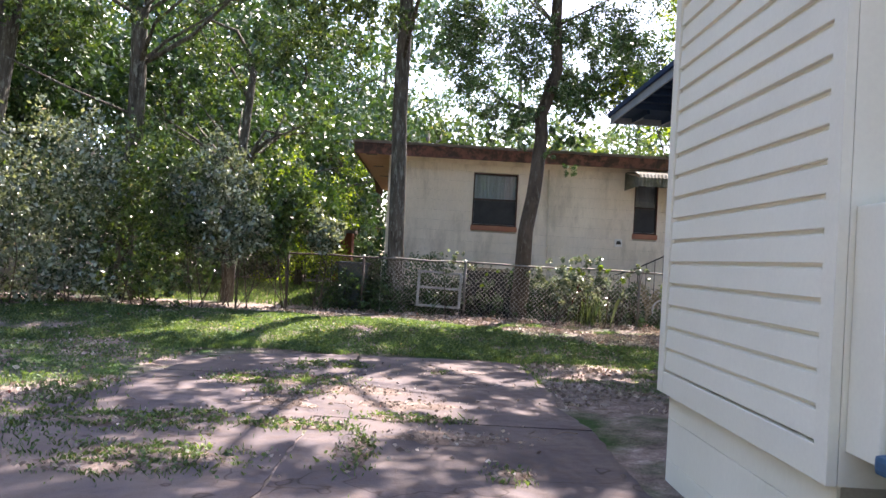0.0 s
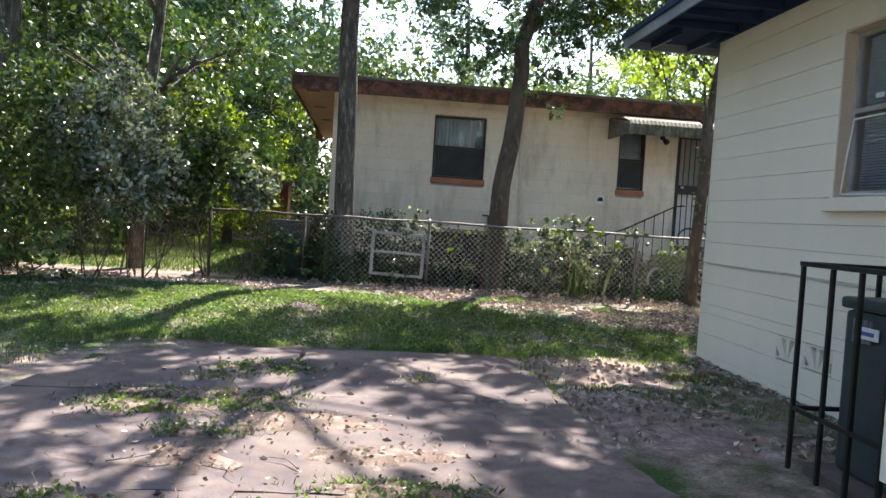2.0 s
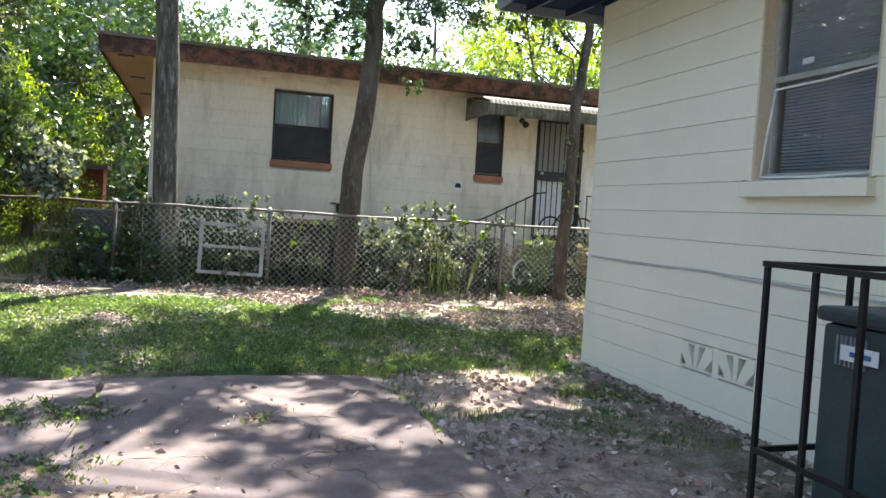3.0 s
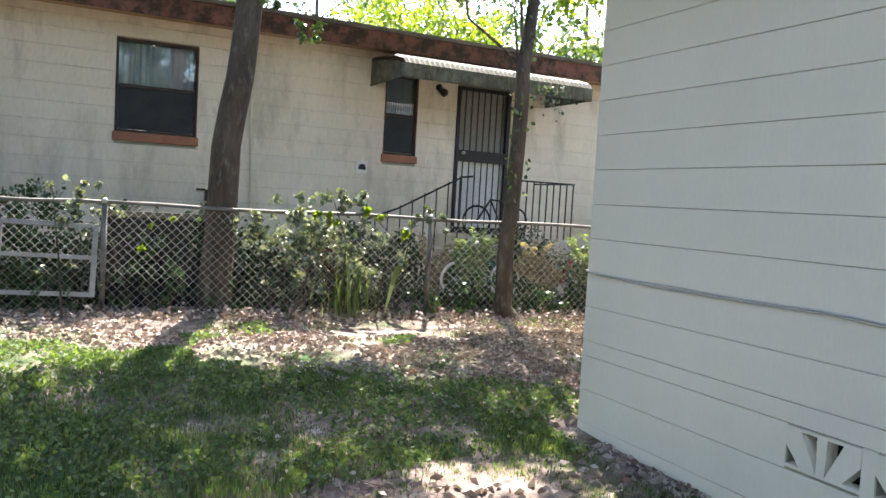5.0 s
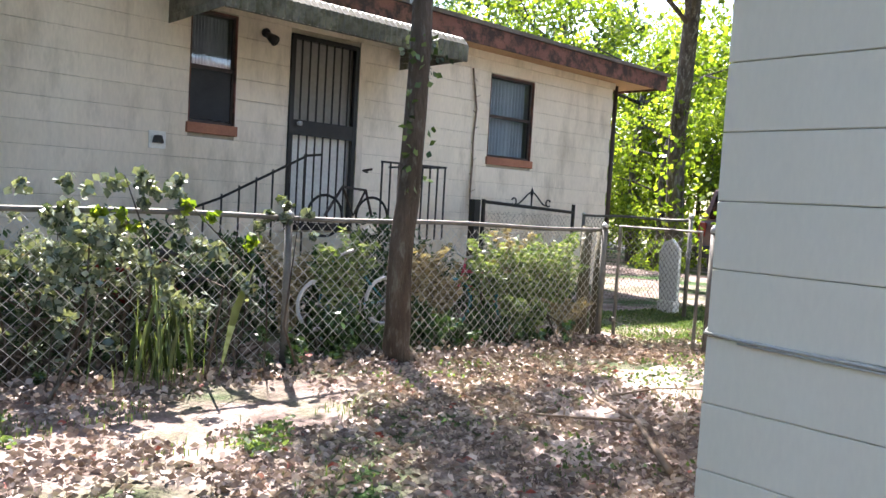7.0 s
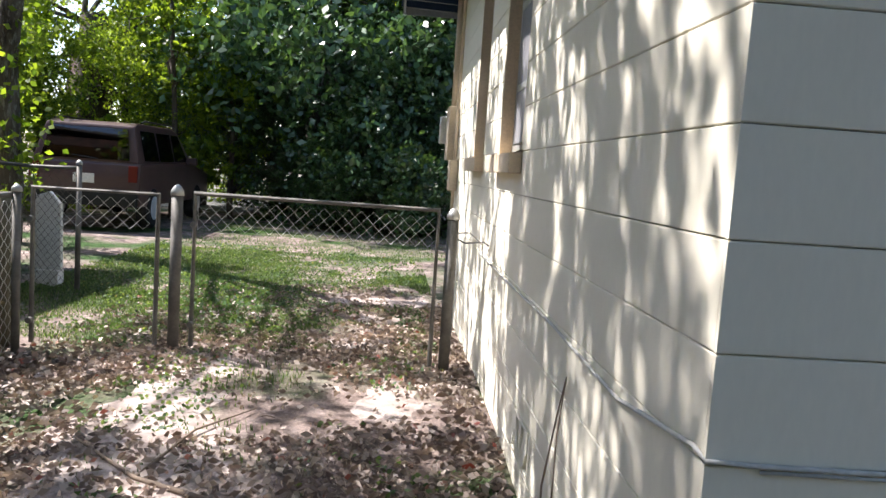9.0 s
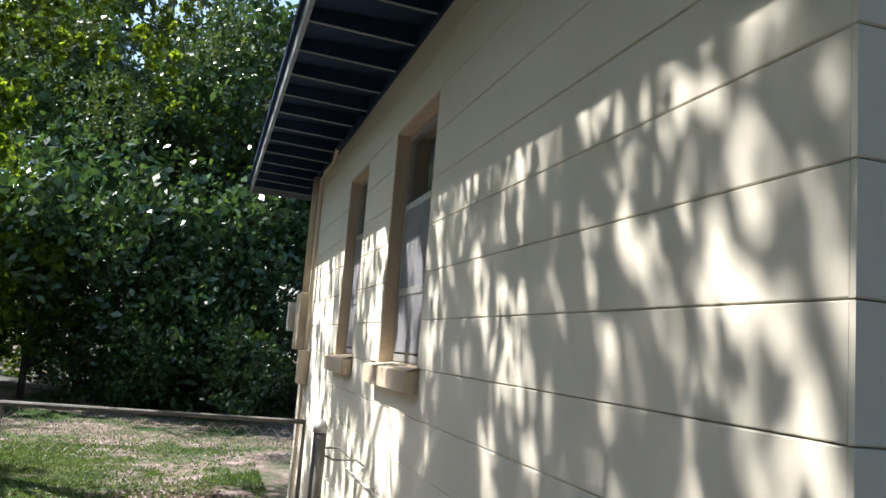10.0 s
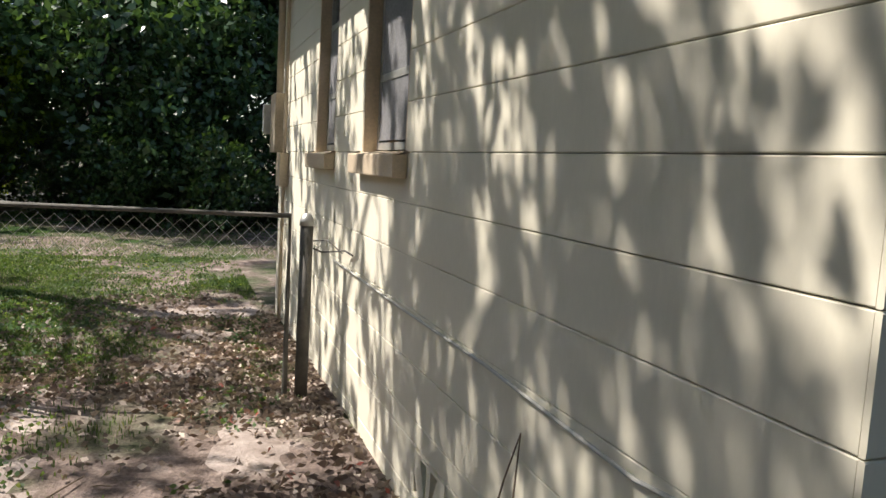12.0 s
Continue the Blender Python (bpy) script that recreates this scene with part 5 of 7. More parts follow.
# ---- bicycles behind the fence ----
def bike(x, y, z, r, w, mat, label, lean=0.0, rim=M_RIM):
    t = thing("bicycle", (x, y, z), label, "bicycle", "bicycles behind the fence")
    for dx in (0, w):
        wh = part("tyre", Shape().ring((x + dx, y, z + r), r, 0.016), rim, t)
        part("hub", Shape().tube([(x + dx, y - 0.04, z + r), (x + dx, y + 0.04, z + r)], 0.014, 8), M_ALU, wh)
        sp = Shape()
        for k in range(12):
            a = k * math.pi / 6
            sp.tube([(x + dx, y, z + r), (x + dx + r * math.cos(a), y, z + r + r * math.sin(a))], 0.0015, 3)
        part("spokes", sp, M_ALU, wh)
    h = z + r
    f = Shape()
    f.tube([(x, y, h), (x + 0.14 * w, y, h + r * 1.5), (x + 0.17 * w, y, h + r * 1.9)], 0.014, 6)
    f.tube([(x + 0.14 * w, y, h + r * 1.35), (x + 0.62 * w, y, h + r * 1.25)], 0.016, 6)
    f.tube([(x + 0.14 * w, y, h + r * 1.15), (x + 0.5 * w, y, h - 0.02)], 0.017, 6)
    f.tube([(x + 0.5 * w, y, h - 0.02), (x + 0.64 * w, y, h + r * 1.6)], 0.014, 6)
    f.tube([(x + 0.5 * w, y, h - 0.02), (x + w, y, h), (x + 0.62 * w, y, h + r * 1.2)], 0.011, 6)
    part("frame", f, mat, t, smooth=True)
    part("handlebar", Shape().tube([(x + 0.22 * w, y - 0.2, h + r * 2.3), (x + 0.16 * w, y - 0.1, h + r * 2.05), (x + 0.17 * w, y, h + r * 1.9), (x + 0.16 * w, y + 0.1, h + r * 2.05), (x + 0.22 * w, y + 0.2, h + r * 2.3)], 0.011, 6), M_ALU, t, smooth=True)
    part("saddle", Shape().tube([(x + 0.54 * w, y, h + r * 1.68), (x + 0.64 * w, y, h + r * 1.70), (x + 0.76 * w, y, h + r * 1.72)], [0.02, 0.04, 0.06], 8), M_BLACK, t, smooth=True)
    part("crank", Shape().ring((x + 0.5 * w, y - 0.03, h - 0.02), 0.05, 0.008), M_ALU, t)


bike(4.45, 15.0, 0.28, 0.18, 0.60, M_TEAL, "small child's bicycle with a pale front wheel and teal frame")
bike(5.84, 15.05, 0.20, 0.20, 0.72, M_PINK, "small pink red child's bicycle among ferns", rim=M_TEAL)
bike(2.9, 15.3, 0.15, 0.24, 0.8, M_REDLAMP, "rusty red bicycle hidden in shrubs", rim=M_TYRE)

# odds and ends beyond the gate
wt = thing("plastic_panel", (9.5, 15.2, 0.1), "off-white moulded plastic panel leaning by the fence", "plastic panel")
part("panel", Shape().prism([(15.16, 0.22), (15.40, 0.22), (15.44, 0.78), (15.38, 0.92), (15.27, 0.96), (15.17, 0.84)], "x", 9.62, 9.68), M_WHITE, wt, bevel=0.012)
part("foot", Shape().box(9.58, 9.72, 15.17, 15.39, 0.03, 0.218), M_WHITE, wt, bevel=0.01)


# ---- parked car ----
def car():
    t = thing("car", (16.4, 16.3, 0.05), "dusty maroon sport utility vehicle with dark tinted glass, parked", "car")
    y0, y1 = 15.42, 17.16
    low = [(14.02, 0.42), (18.5, 0.42), (18.62, 0.62), (18.58, 0.95), (17.35, 1.13), (14.05, 1.13), (13.98, 0.9), (13.98, 0.55)]
    part("body", Shape().prism(low, "y", y0, y1), M_CAR, t, bevel=0.05)
    up = [(14.05, 1.12), (14.22, 1.72), (14.45, 1.78), (16.4, 1.78), (16.7, 1.70), (17.4, 1.12)]
    s = Shape()
    n = len(up)
    vs = [(x, y0 + 0.04 + (z - 1.12) * 0.22, z) for x, z in up] + [(x, y1 - 0.04 - (z - 1.12) * 0.22, z) for x, z in up]
    s.add(vs, [tuple(range(n)), tuple(range(2 * n - 1, n - 1, -1))] + [(i, i + n, (i + 1) % n + n, (i + 1) % n) for i in range(n)])
    part("cabin", s, M_CAR, t, bevel=0.03)
    part("rear_window", Shape().add([(14.055, y0 + 0.18, 1.16), (14.055, y1 - 0.18, 1.16), (14.19, y1 - 0.26, 1.66), (14.19, y0 + 0.26, 1.66), (14.035, y0 + 0.18, 1.17), (14.035, y1 - 0.18, 1.17), (14.17, y1 - 0.26, 1.67), (14.17, y0 + 0.26, 1.67)], [(0, 1, 2, 3), (7, 6, 5, 4), (0, 4, 5, 1), (1, 5, 6, 2), (2, 6, 7, 3), (3, 7, 4, 0)]), M_DARKGLASS, t, "dark tinted rear window")
    for xa, xb in ((14.35, 15.1), (15.2, 16.0), (16.1, 16.95)):
        xt = min(xb, 16.55)
        yb, yt = y0 + 0.034, y0 + 0.145
        q = [(xa, yb, 1.17), (xb, yb, 1.17), (xt, yt, 1.66), (xa + 0.05, yt, 1.66)]
        part("side_window", Shape().add(q + [(x, y - 0.012, z) for x, y, z in q], [(0, 1, 2, 3), (7, 6, 5, 4), (0, 4, 5, 1), (1, 5, 6, 2), (2, 6, 7, 3), (3, 7, 4, 0)]), M_DARKGLASS, t)
    part("bumper", Shape().box(13.90, 14.03, y0 + 0.02, y1 - 0.02, 0.42, 0.66), M_ACDARK, t, bevel=0.03)
    for y in (y0 + 0.03, y1 - 0.17):
        part("tail_lamp", Shape().box(13.962, 14.02, y, y + 0.14, 0.82, 1.08), M_REDLAMP, t, bevel=0.01)
    part("number_plate", Shape().box(13.955, 13.972, 16.12, 16.45, 0.78, 0.93), M_WHITE, t, bevel=0.004)
    part("wiper", Shape().tube([(14.03, 16.1, 1.17), (14.05, 16.5, 1.21)], 0.01, 5), M_BLACK, t)
    for y in (y0 + 0.16, y1 - 0.19):
        part("roof_rail", Shape().tube([(14.5, y, 1.79), (14.7, y, 1.83), (16.2, y, 1.83), (16.4, y, 1.79)], 0.016, 6), M_BLACK, t)
    part("mirror", Shape().box(16.85, 16.97, y0 - 0.17, y0 + 0.03, 1.12, 1.26), M_CAR, t, bevel=0.02)
    for x in (14.75, 17.65):
        for y in (y0 - 0.02, y1 - 0.20):
            w = part("wheel", Shape().tube([(x, y, 0.38), (x, y + 0.03, 0.38), (x, y + 0.19, 0.38), (x, y + 0.22, 0.38)], [0.30, 0.345, 0.345, 0.30], 28), M_TYRE, t, smooth=False)
            part("rim", Shape().tube([(x, y - 0.004, 0.38), (x, y + 0.226, 0.38)], 0.2, 20), M_RIM, w, "grey wheel rim")
    return t


suv = car()
suv.location += Vector((0.9, 0.72, 0.05))
road = solid("road", Shape().box(21.5, 27.0, -40, 60, 0.045, 0.07), M_ASPHALT, "worn asphalt street seen through the hedge", "road", kind="structure")


# ---- trees and shrubs ----
def scatter(rng, n, x0, x1, y0, y1, z0, z1, r0, r1):
    return [(rng.uniform(x0, x1), rng.uniform(y0, y1), rng.uniform(z0, z1), rng.uniform(r0, r1)) for _ in range(n)]


R = random.Random(5)
def thinned(blobs):
    """The crown is thin above the middle of the driveway and thick above its right side."""
    out = []
    for x, y, z, r in blobs:
        gx, gy = x - 0.331 * z, y - 0.677 * z
        if -1.2 < gx < 3.2 and 10.9 < gy < 13.3 and len(out) % 2:
            out.append((x, y, z + 2.5, r * 0.5))
            continue
        out.append((x + 1.7, y, z, r) if abs(gx + 0.15) < 0.85 and 6.4 < gy < 9.2 else (x, y, z, r))
    return out


# the three trunks by the fence
tree("tree", (-0.25, 15.35, 0.1), [(-0.22, 15.35, 0.0, 0.22), (-0.2, 15.35, 0.4, 0.17), (-0.22, 15.35, 1.4, 0.145), (-0.28, 15.35, 3.6, 0.135), (-0.3, 15.3, 6.5, 0.12), (-0.1, 15.2, 9.5, 0.07)],
          thinned(scatter(R, 90, -3.8, 3.6, 11.0, 17.0, 6.4, 9.5, 0.3, 0.6)), 42000, 0.11, M_LEAFM, M_BARK, "tall straight tree with grey lichened bark behind the fence", limbs=8, start=0.8,
          extra=[(scatter(R, 40, -2.8, 1.2, 14.4, 17.0, 4.9, 6.6, 0.25, 0.5), 11000, 0.08)])
R2 = random.Random(12)
SPRAY2 = scatter(R2, 26, 2.6, 5.0, 14.3, 15.6, 3.6, 5.3, 0.15, 0.36) + scatter(R, 22, 1.2, 3.1, 14.5, 15.3, 3.2, 3.9, 0.12, 0.24) + scatter(R, 5, 1.7, 2.9, 14.7, 15.1, 2.8, 3.2, 0.1, 0.18) + scatter(R, 44, 0.5, 4.2, 14.2, 15.8, 3.8, 5.6, 0.25, 0.5)
t2 = tree("tree", (1.95, 14.98, 0.14), [(1.92, 14.98, 0.02, 0.18), (1.95, 14.98, 0.35, 0.15), (2.01, 14.98, 1.67, 0.13), (2.14, 14.98, 2.6, 0.12), (2.19, 14.98, 3.7, 0.11), (2.37, 14.98, 4.5, 0.10), (2.3, 14.95, 6.8, 0.085), (2.07, 14.55, 7.9, 0.075), (2.45, 13.6, 9.6, 0.06), (2.9, 13.4, 11.0, 0.04)],
          thinned(scatter(R, 130, -1.4, 5.2, 8.4, 16.0, 6.4, 9.0, 0.3, 0.6)[:105]),
          56000, 0.105, M_LEAFD, M_BARK2, "leaning tree with smooth brown bark and dark leaves", limb_r=0.03, limbs=9, start=0.7, extra=[(SPRAY2, 46000, 0.055)])
part("limb", Shape().tube([(2.07, 14.55, 7.7), (3.0, 14.35, 9.1), (3.92, 14.1, 10.5)], [0.055, 0.045, 0.03], 8).tube([(2.06, 14.35, 7.9), (3.1, 14.7, 8.8), (4.03, 15.0, 9.6)], [0.04, 0.03, 0.018], 6), M_BARK2, t2, smooth=True)
t3 = tree("tree", (4.7, 14.35, 0.14), [(4.76, 14.34, 0.0, 0.14), (4.66, 14.35, 0.25, 0.095), (4.65, 14.35, 0.8, 0.083), (4.70, 14.35, 1.47, 0.078), (4.73, 14.35, 2.65, 0.07), (4.85, 14.4, 3.6, 0.055), (5.0, 14.5, 5.0, 0.03)],
          [(5.3, 14.9, 3.7, 0.45), (5.9, 15.1, 4.0, 0.5), (4.2, 14.8, 3.9, 0.4), (4.9, 14.6, 4.4, 0.6), (3.6, 14.9, 4.2, 0.45), (6.5, 15.2, 4.5, 0.6)] + scatter(R, 6, 4.0, 8.0, 14.0, 16.5, 4.6, 6.6, 0.5, 0.9),
          13000, 0.085, M_LEAFY, M_BARK2, "slim tree with thin ivy and yellow green leaves", limb_r=0.014, limbs=9,
          extra=[(scatter(R, 620, 4.6, 12.0, 12.8, 15.4, 3.9, 6.2, 0.05, 0.15), 27000, 0.07), (scatter(R, 90, 4.2, 7.2, 12.9, 15.0, 3.9, 6.0, 0.05, 0.14), 2600, 0.07)])
ivy_column = np.array([(12.85 + R.gauss(0, 0.22), 17.1 + R.gauss(0, 0.2), 0.6 + 4.2 * R.random()) for i in range(900)])
ivy = np.array([(4.66 + 0.1 * math.cos(i * 2.1) + R.uniform(-0.05, 0.05), 14.27 + R.uniform(-0.04, 0.06), 1.3 + 2.0 * R.random() ** 1.1) for i in range(70)])
cloud_mesh("ivy", ivy, np.full(70, 0.06), np.full(70, 0.045), -0.2, M_LEAFM, t3)

iv2 = np.array([(6.35 + R.gauss(0, 0.12), 16.2 + R.uniform(-0.05, 0.05), 2.85 - abs(R.gauss(0, 0.16))) for i in range(90)])
cloud_mesh("hanging_ivy", iv2, np.full(90, 0.07), np.full(90, 0.05), -0.2, M_LEAFG, t3)

# shade trees above the side yard
t4 = tree("tree", (12.9, 17.2, 0.05), [(12.9, 17.2, 0.0, 0.17), (12.8, 17.2, 2.5, 0.14), (12.0, 16.6, 5.0, 0.12), (10.7, 15.8, 7.0, 0.08)],
          scatter(R, 70, 5.0, 12.5, 14.5, 17.6, 5.2, 7.6, 0.16, 0.36) + scatter(R, 16, 9.0, 14.5, 12.6, 15.5, 4.4, 7.5, 0.4, 0.7), 30000, 0.08, M_LEAFM, M_BARK, "spreading tree that shades the side yard")
cloud_mesh("ivy", ivy_column, np.full(900, 0.12), np.full(900, 0.09), -0.2, M_LEAFY, t4)
tree("tree", (-5.0, 15.4, 0.1), [(-5.0, 15.4, -0.1, 0.18), (-4.9, 15.3, 2.5, 0.15), (-4.8, 15.0, 5.0, 0.13), (-4.2, 14.5, 8.0, 0.08)],
    scatter(R, 34, -8.5, -1.4, 12.0, 16.2, 4.3, 8.8, 0.3, 0.72), 13500, 0.10, M_LEAFM, M_BARK, "large tree with hanging branches over the grass")
tree("tree", (-3.3, 15.9, 0.1), [(-3.3, 15.9, 0.0, 0.12), (-3.2, 15.9, 2.5, 0.09), (-3.0, 15.8, 4.5, 0.06)],
           scatter(R, 22, -5.2, -1.6, 15.4, 17.4, 2.2, 6.0, 0.28, 0.58), 6500, 0.09, M_LEAFM, M_BARK, "young tree with bright leaves beside the fence")
tree("tree", (-7.6, 15.4, 0.0), [(-7.6, 15.4, -0.1, 0.3), (-7.5, 15.4, 3.0, 0.24), (-7.0, 15.3, 7.0, 0.15)],
           scatter(R, 30, -12.5, -5.0, 14.6, 19.0, 4.2, 8.8, 0.6, 1.2), 17000, 0.12, M_LEAFM, M_BARK, "broad tree behind the shrubs")


def shrub(loc, blobs, count, leaf, mat, label, seed, stems=10, name="shrub", category="shrub", group="shrubs along the fence", wide=0.55):
    rng = np.random.default_rng(seed)
    t = thing(name, loc, label, category, group)
    for i in range(stems):
        b = blobs[i % len(blobs)]
        a = np.array(loc) + rng.normal(size=3) * [0.15, 0.12, 0]
        e = np.array(b[:3]) + rng.normal(size=3) * b[3] * 0.5
        m = (a + e) / 2 + rng.normal(size=3) * 0.12
        part("stem", Shape().tube([a - [0, 0, 0.05], m, e], [0.011, 0.007, 0.003], 5), M_BARK2, t)
    p = blob_points(rng, blobs, count)
    p[:, 2] = np.maximum(p[:, 2], loc[2] + 0.02)
    L = leaf * rng.uniform(0.6, 1.3, count)
    cloud_mesh("foliage", p, L, L * wide, -0.1, mat, t)
    return t


# hedge of shrubs along the left boundary
k = 0
for x, y, top, w in ((-2.55, 14.3, 1.5, 0.55), (-3.3, 14.1, 2.1, 0.7), (-4.1, 13.8, 2.3, 0.8), (-5.0, 13.4, 2.4, 0.8), (-5.8, 13.0, 2.5, 0.8), (-6.6, 12.4, 2.6, 0.8), (-7.3, 11.6, 2.7, 0.9), (-7.9, 10.6, 2.8, 0.9), (-4.6, 14.8, 2.9, 0.8), (-6.0, 14.3, 3.0, 0.9), (-3.0, 14.9, 2.6, 0.6), (-2.05, 14.75, 1.9, 0.5), (-1.5, 14.95, 1.55, 0.36)):
    k += 1
    z = ground_z(x, y)
    bl = [(x + R.uniform(-w, w) * 0.6, y + R.uniform(-w, w) * 0.4, z + q, w * R.uniform(0.55, 0.8)) for q in np.linspace(1.15 if x > -3.6 else 0.3, top, 7)]
    shrub((x, y, z), bl, 3900, 0.085, M_LEAFG if k % 3 else M_LEAFM, "dense broadleaf shrub at the edge of the grass", 40 + k, stems=5)

# low growth on and behind the fence
for x, y, top, w, n, mat, lab in (
        (2.6, 15.05, 0.75, 0.42, 1100, M_LEAFG, "rambling shrub with pale glossy leaves pushing through the fence"),
        (3.15, 15.0, 0.80, 0.40, 1000, M_LEAFG, "rambling shrub with pale glossy leaves pushing through the fence"),
        (3.55, 14.95, 0.6, 0.35, 1500, M_LEAFG, "low shrub tangled in the fence wire"),
        (0.80, 15.1, 1.05, 0.26, 700, M_LEAFG, "small shrub with pale leaves above the fence"),
        (1.45, 15.2, 0.55, 0.35, 900, M_LEAFD, "dark creeper behind the fence"),
        (-0.5, 15.3, 0.55, 0.45, 1900, M_LEAFD, "dark creeper covering the fence foot"),
        (-1.1, 15.4, 0.6, 0.40, 1900, M_LEAFD, "dark creeper covering the fence"),
        (0.35, 15.45, 0.5, 0.45, 1500, M_LEAFD, "dark creeper behind the fence"),
        (4.1, 16.0, 0.55, 0.40, 1500, M_LEAFD, "dark shrub below the steps"),
        (5.4, 16.0, 0.75, 0.45, 450, M_LEAFG, "dry tangled shrub before the stoop"),
        (6.3, 15.6, 0.45, 0.35, 1200, M_LEAFD, "dark undergrowth behind the fence"),
        (7.5, 15.3, 0.4, 0.35, 900, M_LEAFD, "undergrowth past the fence end"),
        (2.2, 15.6, 0.75, 0.5, 4200, M_LEAFD, "dark dense shrub behind the fence"),
        (3.0, 15.7, 0.7, 0.5, 4200, M_LEAFD, "dark dense shrub behind the fence"),
        (1.4, 15.7, 0.75, 0.5, 4200, M_LEAFD, "dark dense shrub behind the fence"),
        (0.4, 15.8, 0.8, 0.5, 4500, M_LEAFD, "dark dense shrub behind the fence"),
        (-0.6, 15.7, 0.8, 0.5, 4500, M_LEAFD, "dark dense shrub behind the fence"),
        (3.9, 15.9, 0.55, 0.5, 3500, M_LEAFD, "dark dense shrub behind the fence"),
        (4.8, 15.6, 0.45, 0.45, 2500, M_LEAFD, "dark low shrub behind the fence"),
        (5.7, 15.85, 0.6, 0.5, 2600, M_LEAFD, "dark dense shrub behind the fence"),
        (6.9, 15.9, 0.7, 0.55, 900, M_LEAFG, "tangled shrub before the stoop"),
        (5.0, 15.45, 0.4, 0.35, 900, M_LEAFD, "dark undergrowth round the bicycles"),
        (5.9, 14.62, 0.22, 0.3, 900, M_LEAFD, "low undergrowth at the fence foot"),
        (5.3, 14.7, 0.18, 0.3, 800, M_LEAFD, "low undergrowth at the fence foot"),
        (4.4, 14.75, 0.18, 0.35, 900, M_LEAFD, "low undergrowth at the fence foot"),
        (2.75, 14.98, 0.9, 0.4, 800, M_LEAFG, "rambling shrub with pale glossy leaves above the fence"),
        (3.3, 14.95, 0.9, 0.3, 500, M_LEAFG, "rambling shrub with pale glossy leaves above the fence")):
    z = ground_z(x, y)
    pale = mat is M_LEAFG
    bl = [(x + R.uniform(-w, w) * (1.15 if pale else 0.7), y + R.uniform(-0.14, 0.14), z + q, w * (R.uniform(0.2, 0.5) if pale else R.uniform(0.5, 0.85))) for q in np.linspace(0.12, top, 16 if pale else 6)]
    shrub((x, y, z), bl, int(n * 1.25) if pale else n, 0.041 if pale else 0.06, mat, lab, int(100 + x * 10), stems=12 if pale else 6)


low = thing("block_wall", (-7.5, 16.0, 0.0), "low grey concrete block wall half hidden by shrubs", "wall")
for i in range(7):
    for j in range(6):
        x0 = -9.2 + i * 0.4 + (0.2 if j % 2 else 0)
        part("block", Shape().box(x0, x0 + 0.392, 15.9, 16.08, -0.02 + j * 0.2, 0.172 + j * 0.2), M_ROOM, low, bevel=0.004)

# broad-leaved creeper over the fence top
for x, y, zc, w, n, mat in ((2.15, 14.72, 1.02, 0.22, 130, M_LEAFG), (2.55, 14.66, 1.10, 0.26, 190, M_LEAFG), (2.85, 14.62, 1.12, 0.2, 60, M_LEAFY), (3.1, 14.6, 1.16, 0.24, 170, M_LEAFG), (3.45, 14.58, 1.08, 0.2, 60, M_LEAFY), (3.75, 14.56, 1.1, 0.2, 70, M_LEAFG), (3.95, 14.5, 1.12, 0.16, 50, M_LEAFG),
                           (1.45, 14.84, 0.98, 0.12, 26, M_LEAFY), (1.2, 14.88, 0.8, 0.12, 14, M_LEAFY), (2.3, 14.7, 0.75, 0.35, 150, M_LEAFG), (2.8, 14.65, 0.6, 0.4, 210, M_LEAFG), (0.72, 14.95, 1.14, 0.2, 170, M_LEAFG), (2.5, 14.62, 0.85, 0.4, 260, M_LEAFG), (3.0, 14.58, 0.9, 0.3, 160, M_LEAFG), (3.5, 14.55, 0.75, 0.3, 120, M_LEAFG)):
    bl = [(x + R2.uniform(-w, w), y + R2.uniform(-0.1, 0.1), zc + R2.uniform(-0.12, 0.12), w * R2.uniform(0.35, 0.7)) for _ in range(8)]
    shrub((x, y, ground_z(x, y)), bl, int(n * 1.5), 0.055, mat, "broad-leaved creeper lit by the sun on the fence top", int(700 + x * 10), stems=1, name="creeper", category="creeper", group="creepers on the fence", wide=0.75)

# Added black sheet that stands in for the deep shade behind the fence.
board = thing("leaning_board", (1.5, 15.3, 0.1), "black upright sheet standing in for the shaded dark behind the fence", "board")
part("sheet", Shape().box(0.98, 2.02, 15.30, 15.325, 0.06, 1.03, m=Matrix.Rotation(radians(0.6), 4, "Y")), M_ACDARK, board, bevel=0.004)
part("top_batten", Shape().box(0.97, 2.03, 15.275, 15.297, 0.985, 1.04, m=Matrix.Rotation(radians(0.6), 4, "Y")), M_OLDWOOD, board, "grey batten along the top", bevel=0.004)
bin2 = thing("dark_bin", (-0.95, 15.6, 0.1), "dark green plastic yard bin behind the fence", "bin")
part("tub", Shape().add([(-1.18, 15.45, 0.08), (-0.76, 15.45, 0.08), (-0.76, 15.85, 0.08), (-1.18, 15.85, 0.08), (-1.24, 15.4, 0.96), (-0.70, 15.4, 0.96), (-0.70, 15.9, 0.96), (-1.24, 15.9, 0.96)], [(0, 3, 2, 1), (4, 5, 6, 7), (0, 1, 5, 4), (1, 2, 6, 5), (2, 3, 7, 6), (3, 0, 4, 7)]), M_AC, bin2, bevel=0.02)
part("lid", Shape().box(-1.27, -0.67, 15.37, 15.93, 0.962, 1.0), M_AC, bin2, bevel=0.015)
stem = Shape().tube([(8.20, NY - 0.03, 2.95), (8.31, NY - 0.02, 2.45), (8.27, NY - 0.03, 2.1), (8.29, NY - 0.02, 1.72), (8.26, NY - 0.04, 1.4), (8.28, NY - 0.03, 1.12)], 0.011, 5)
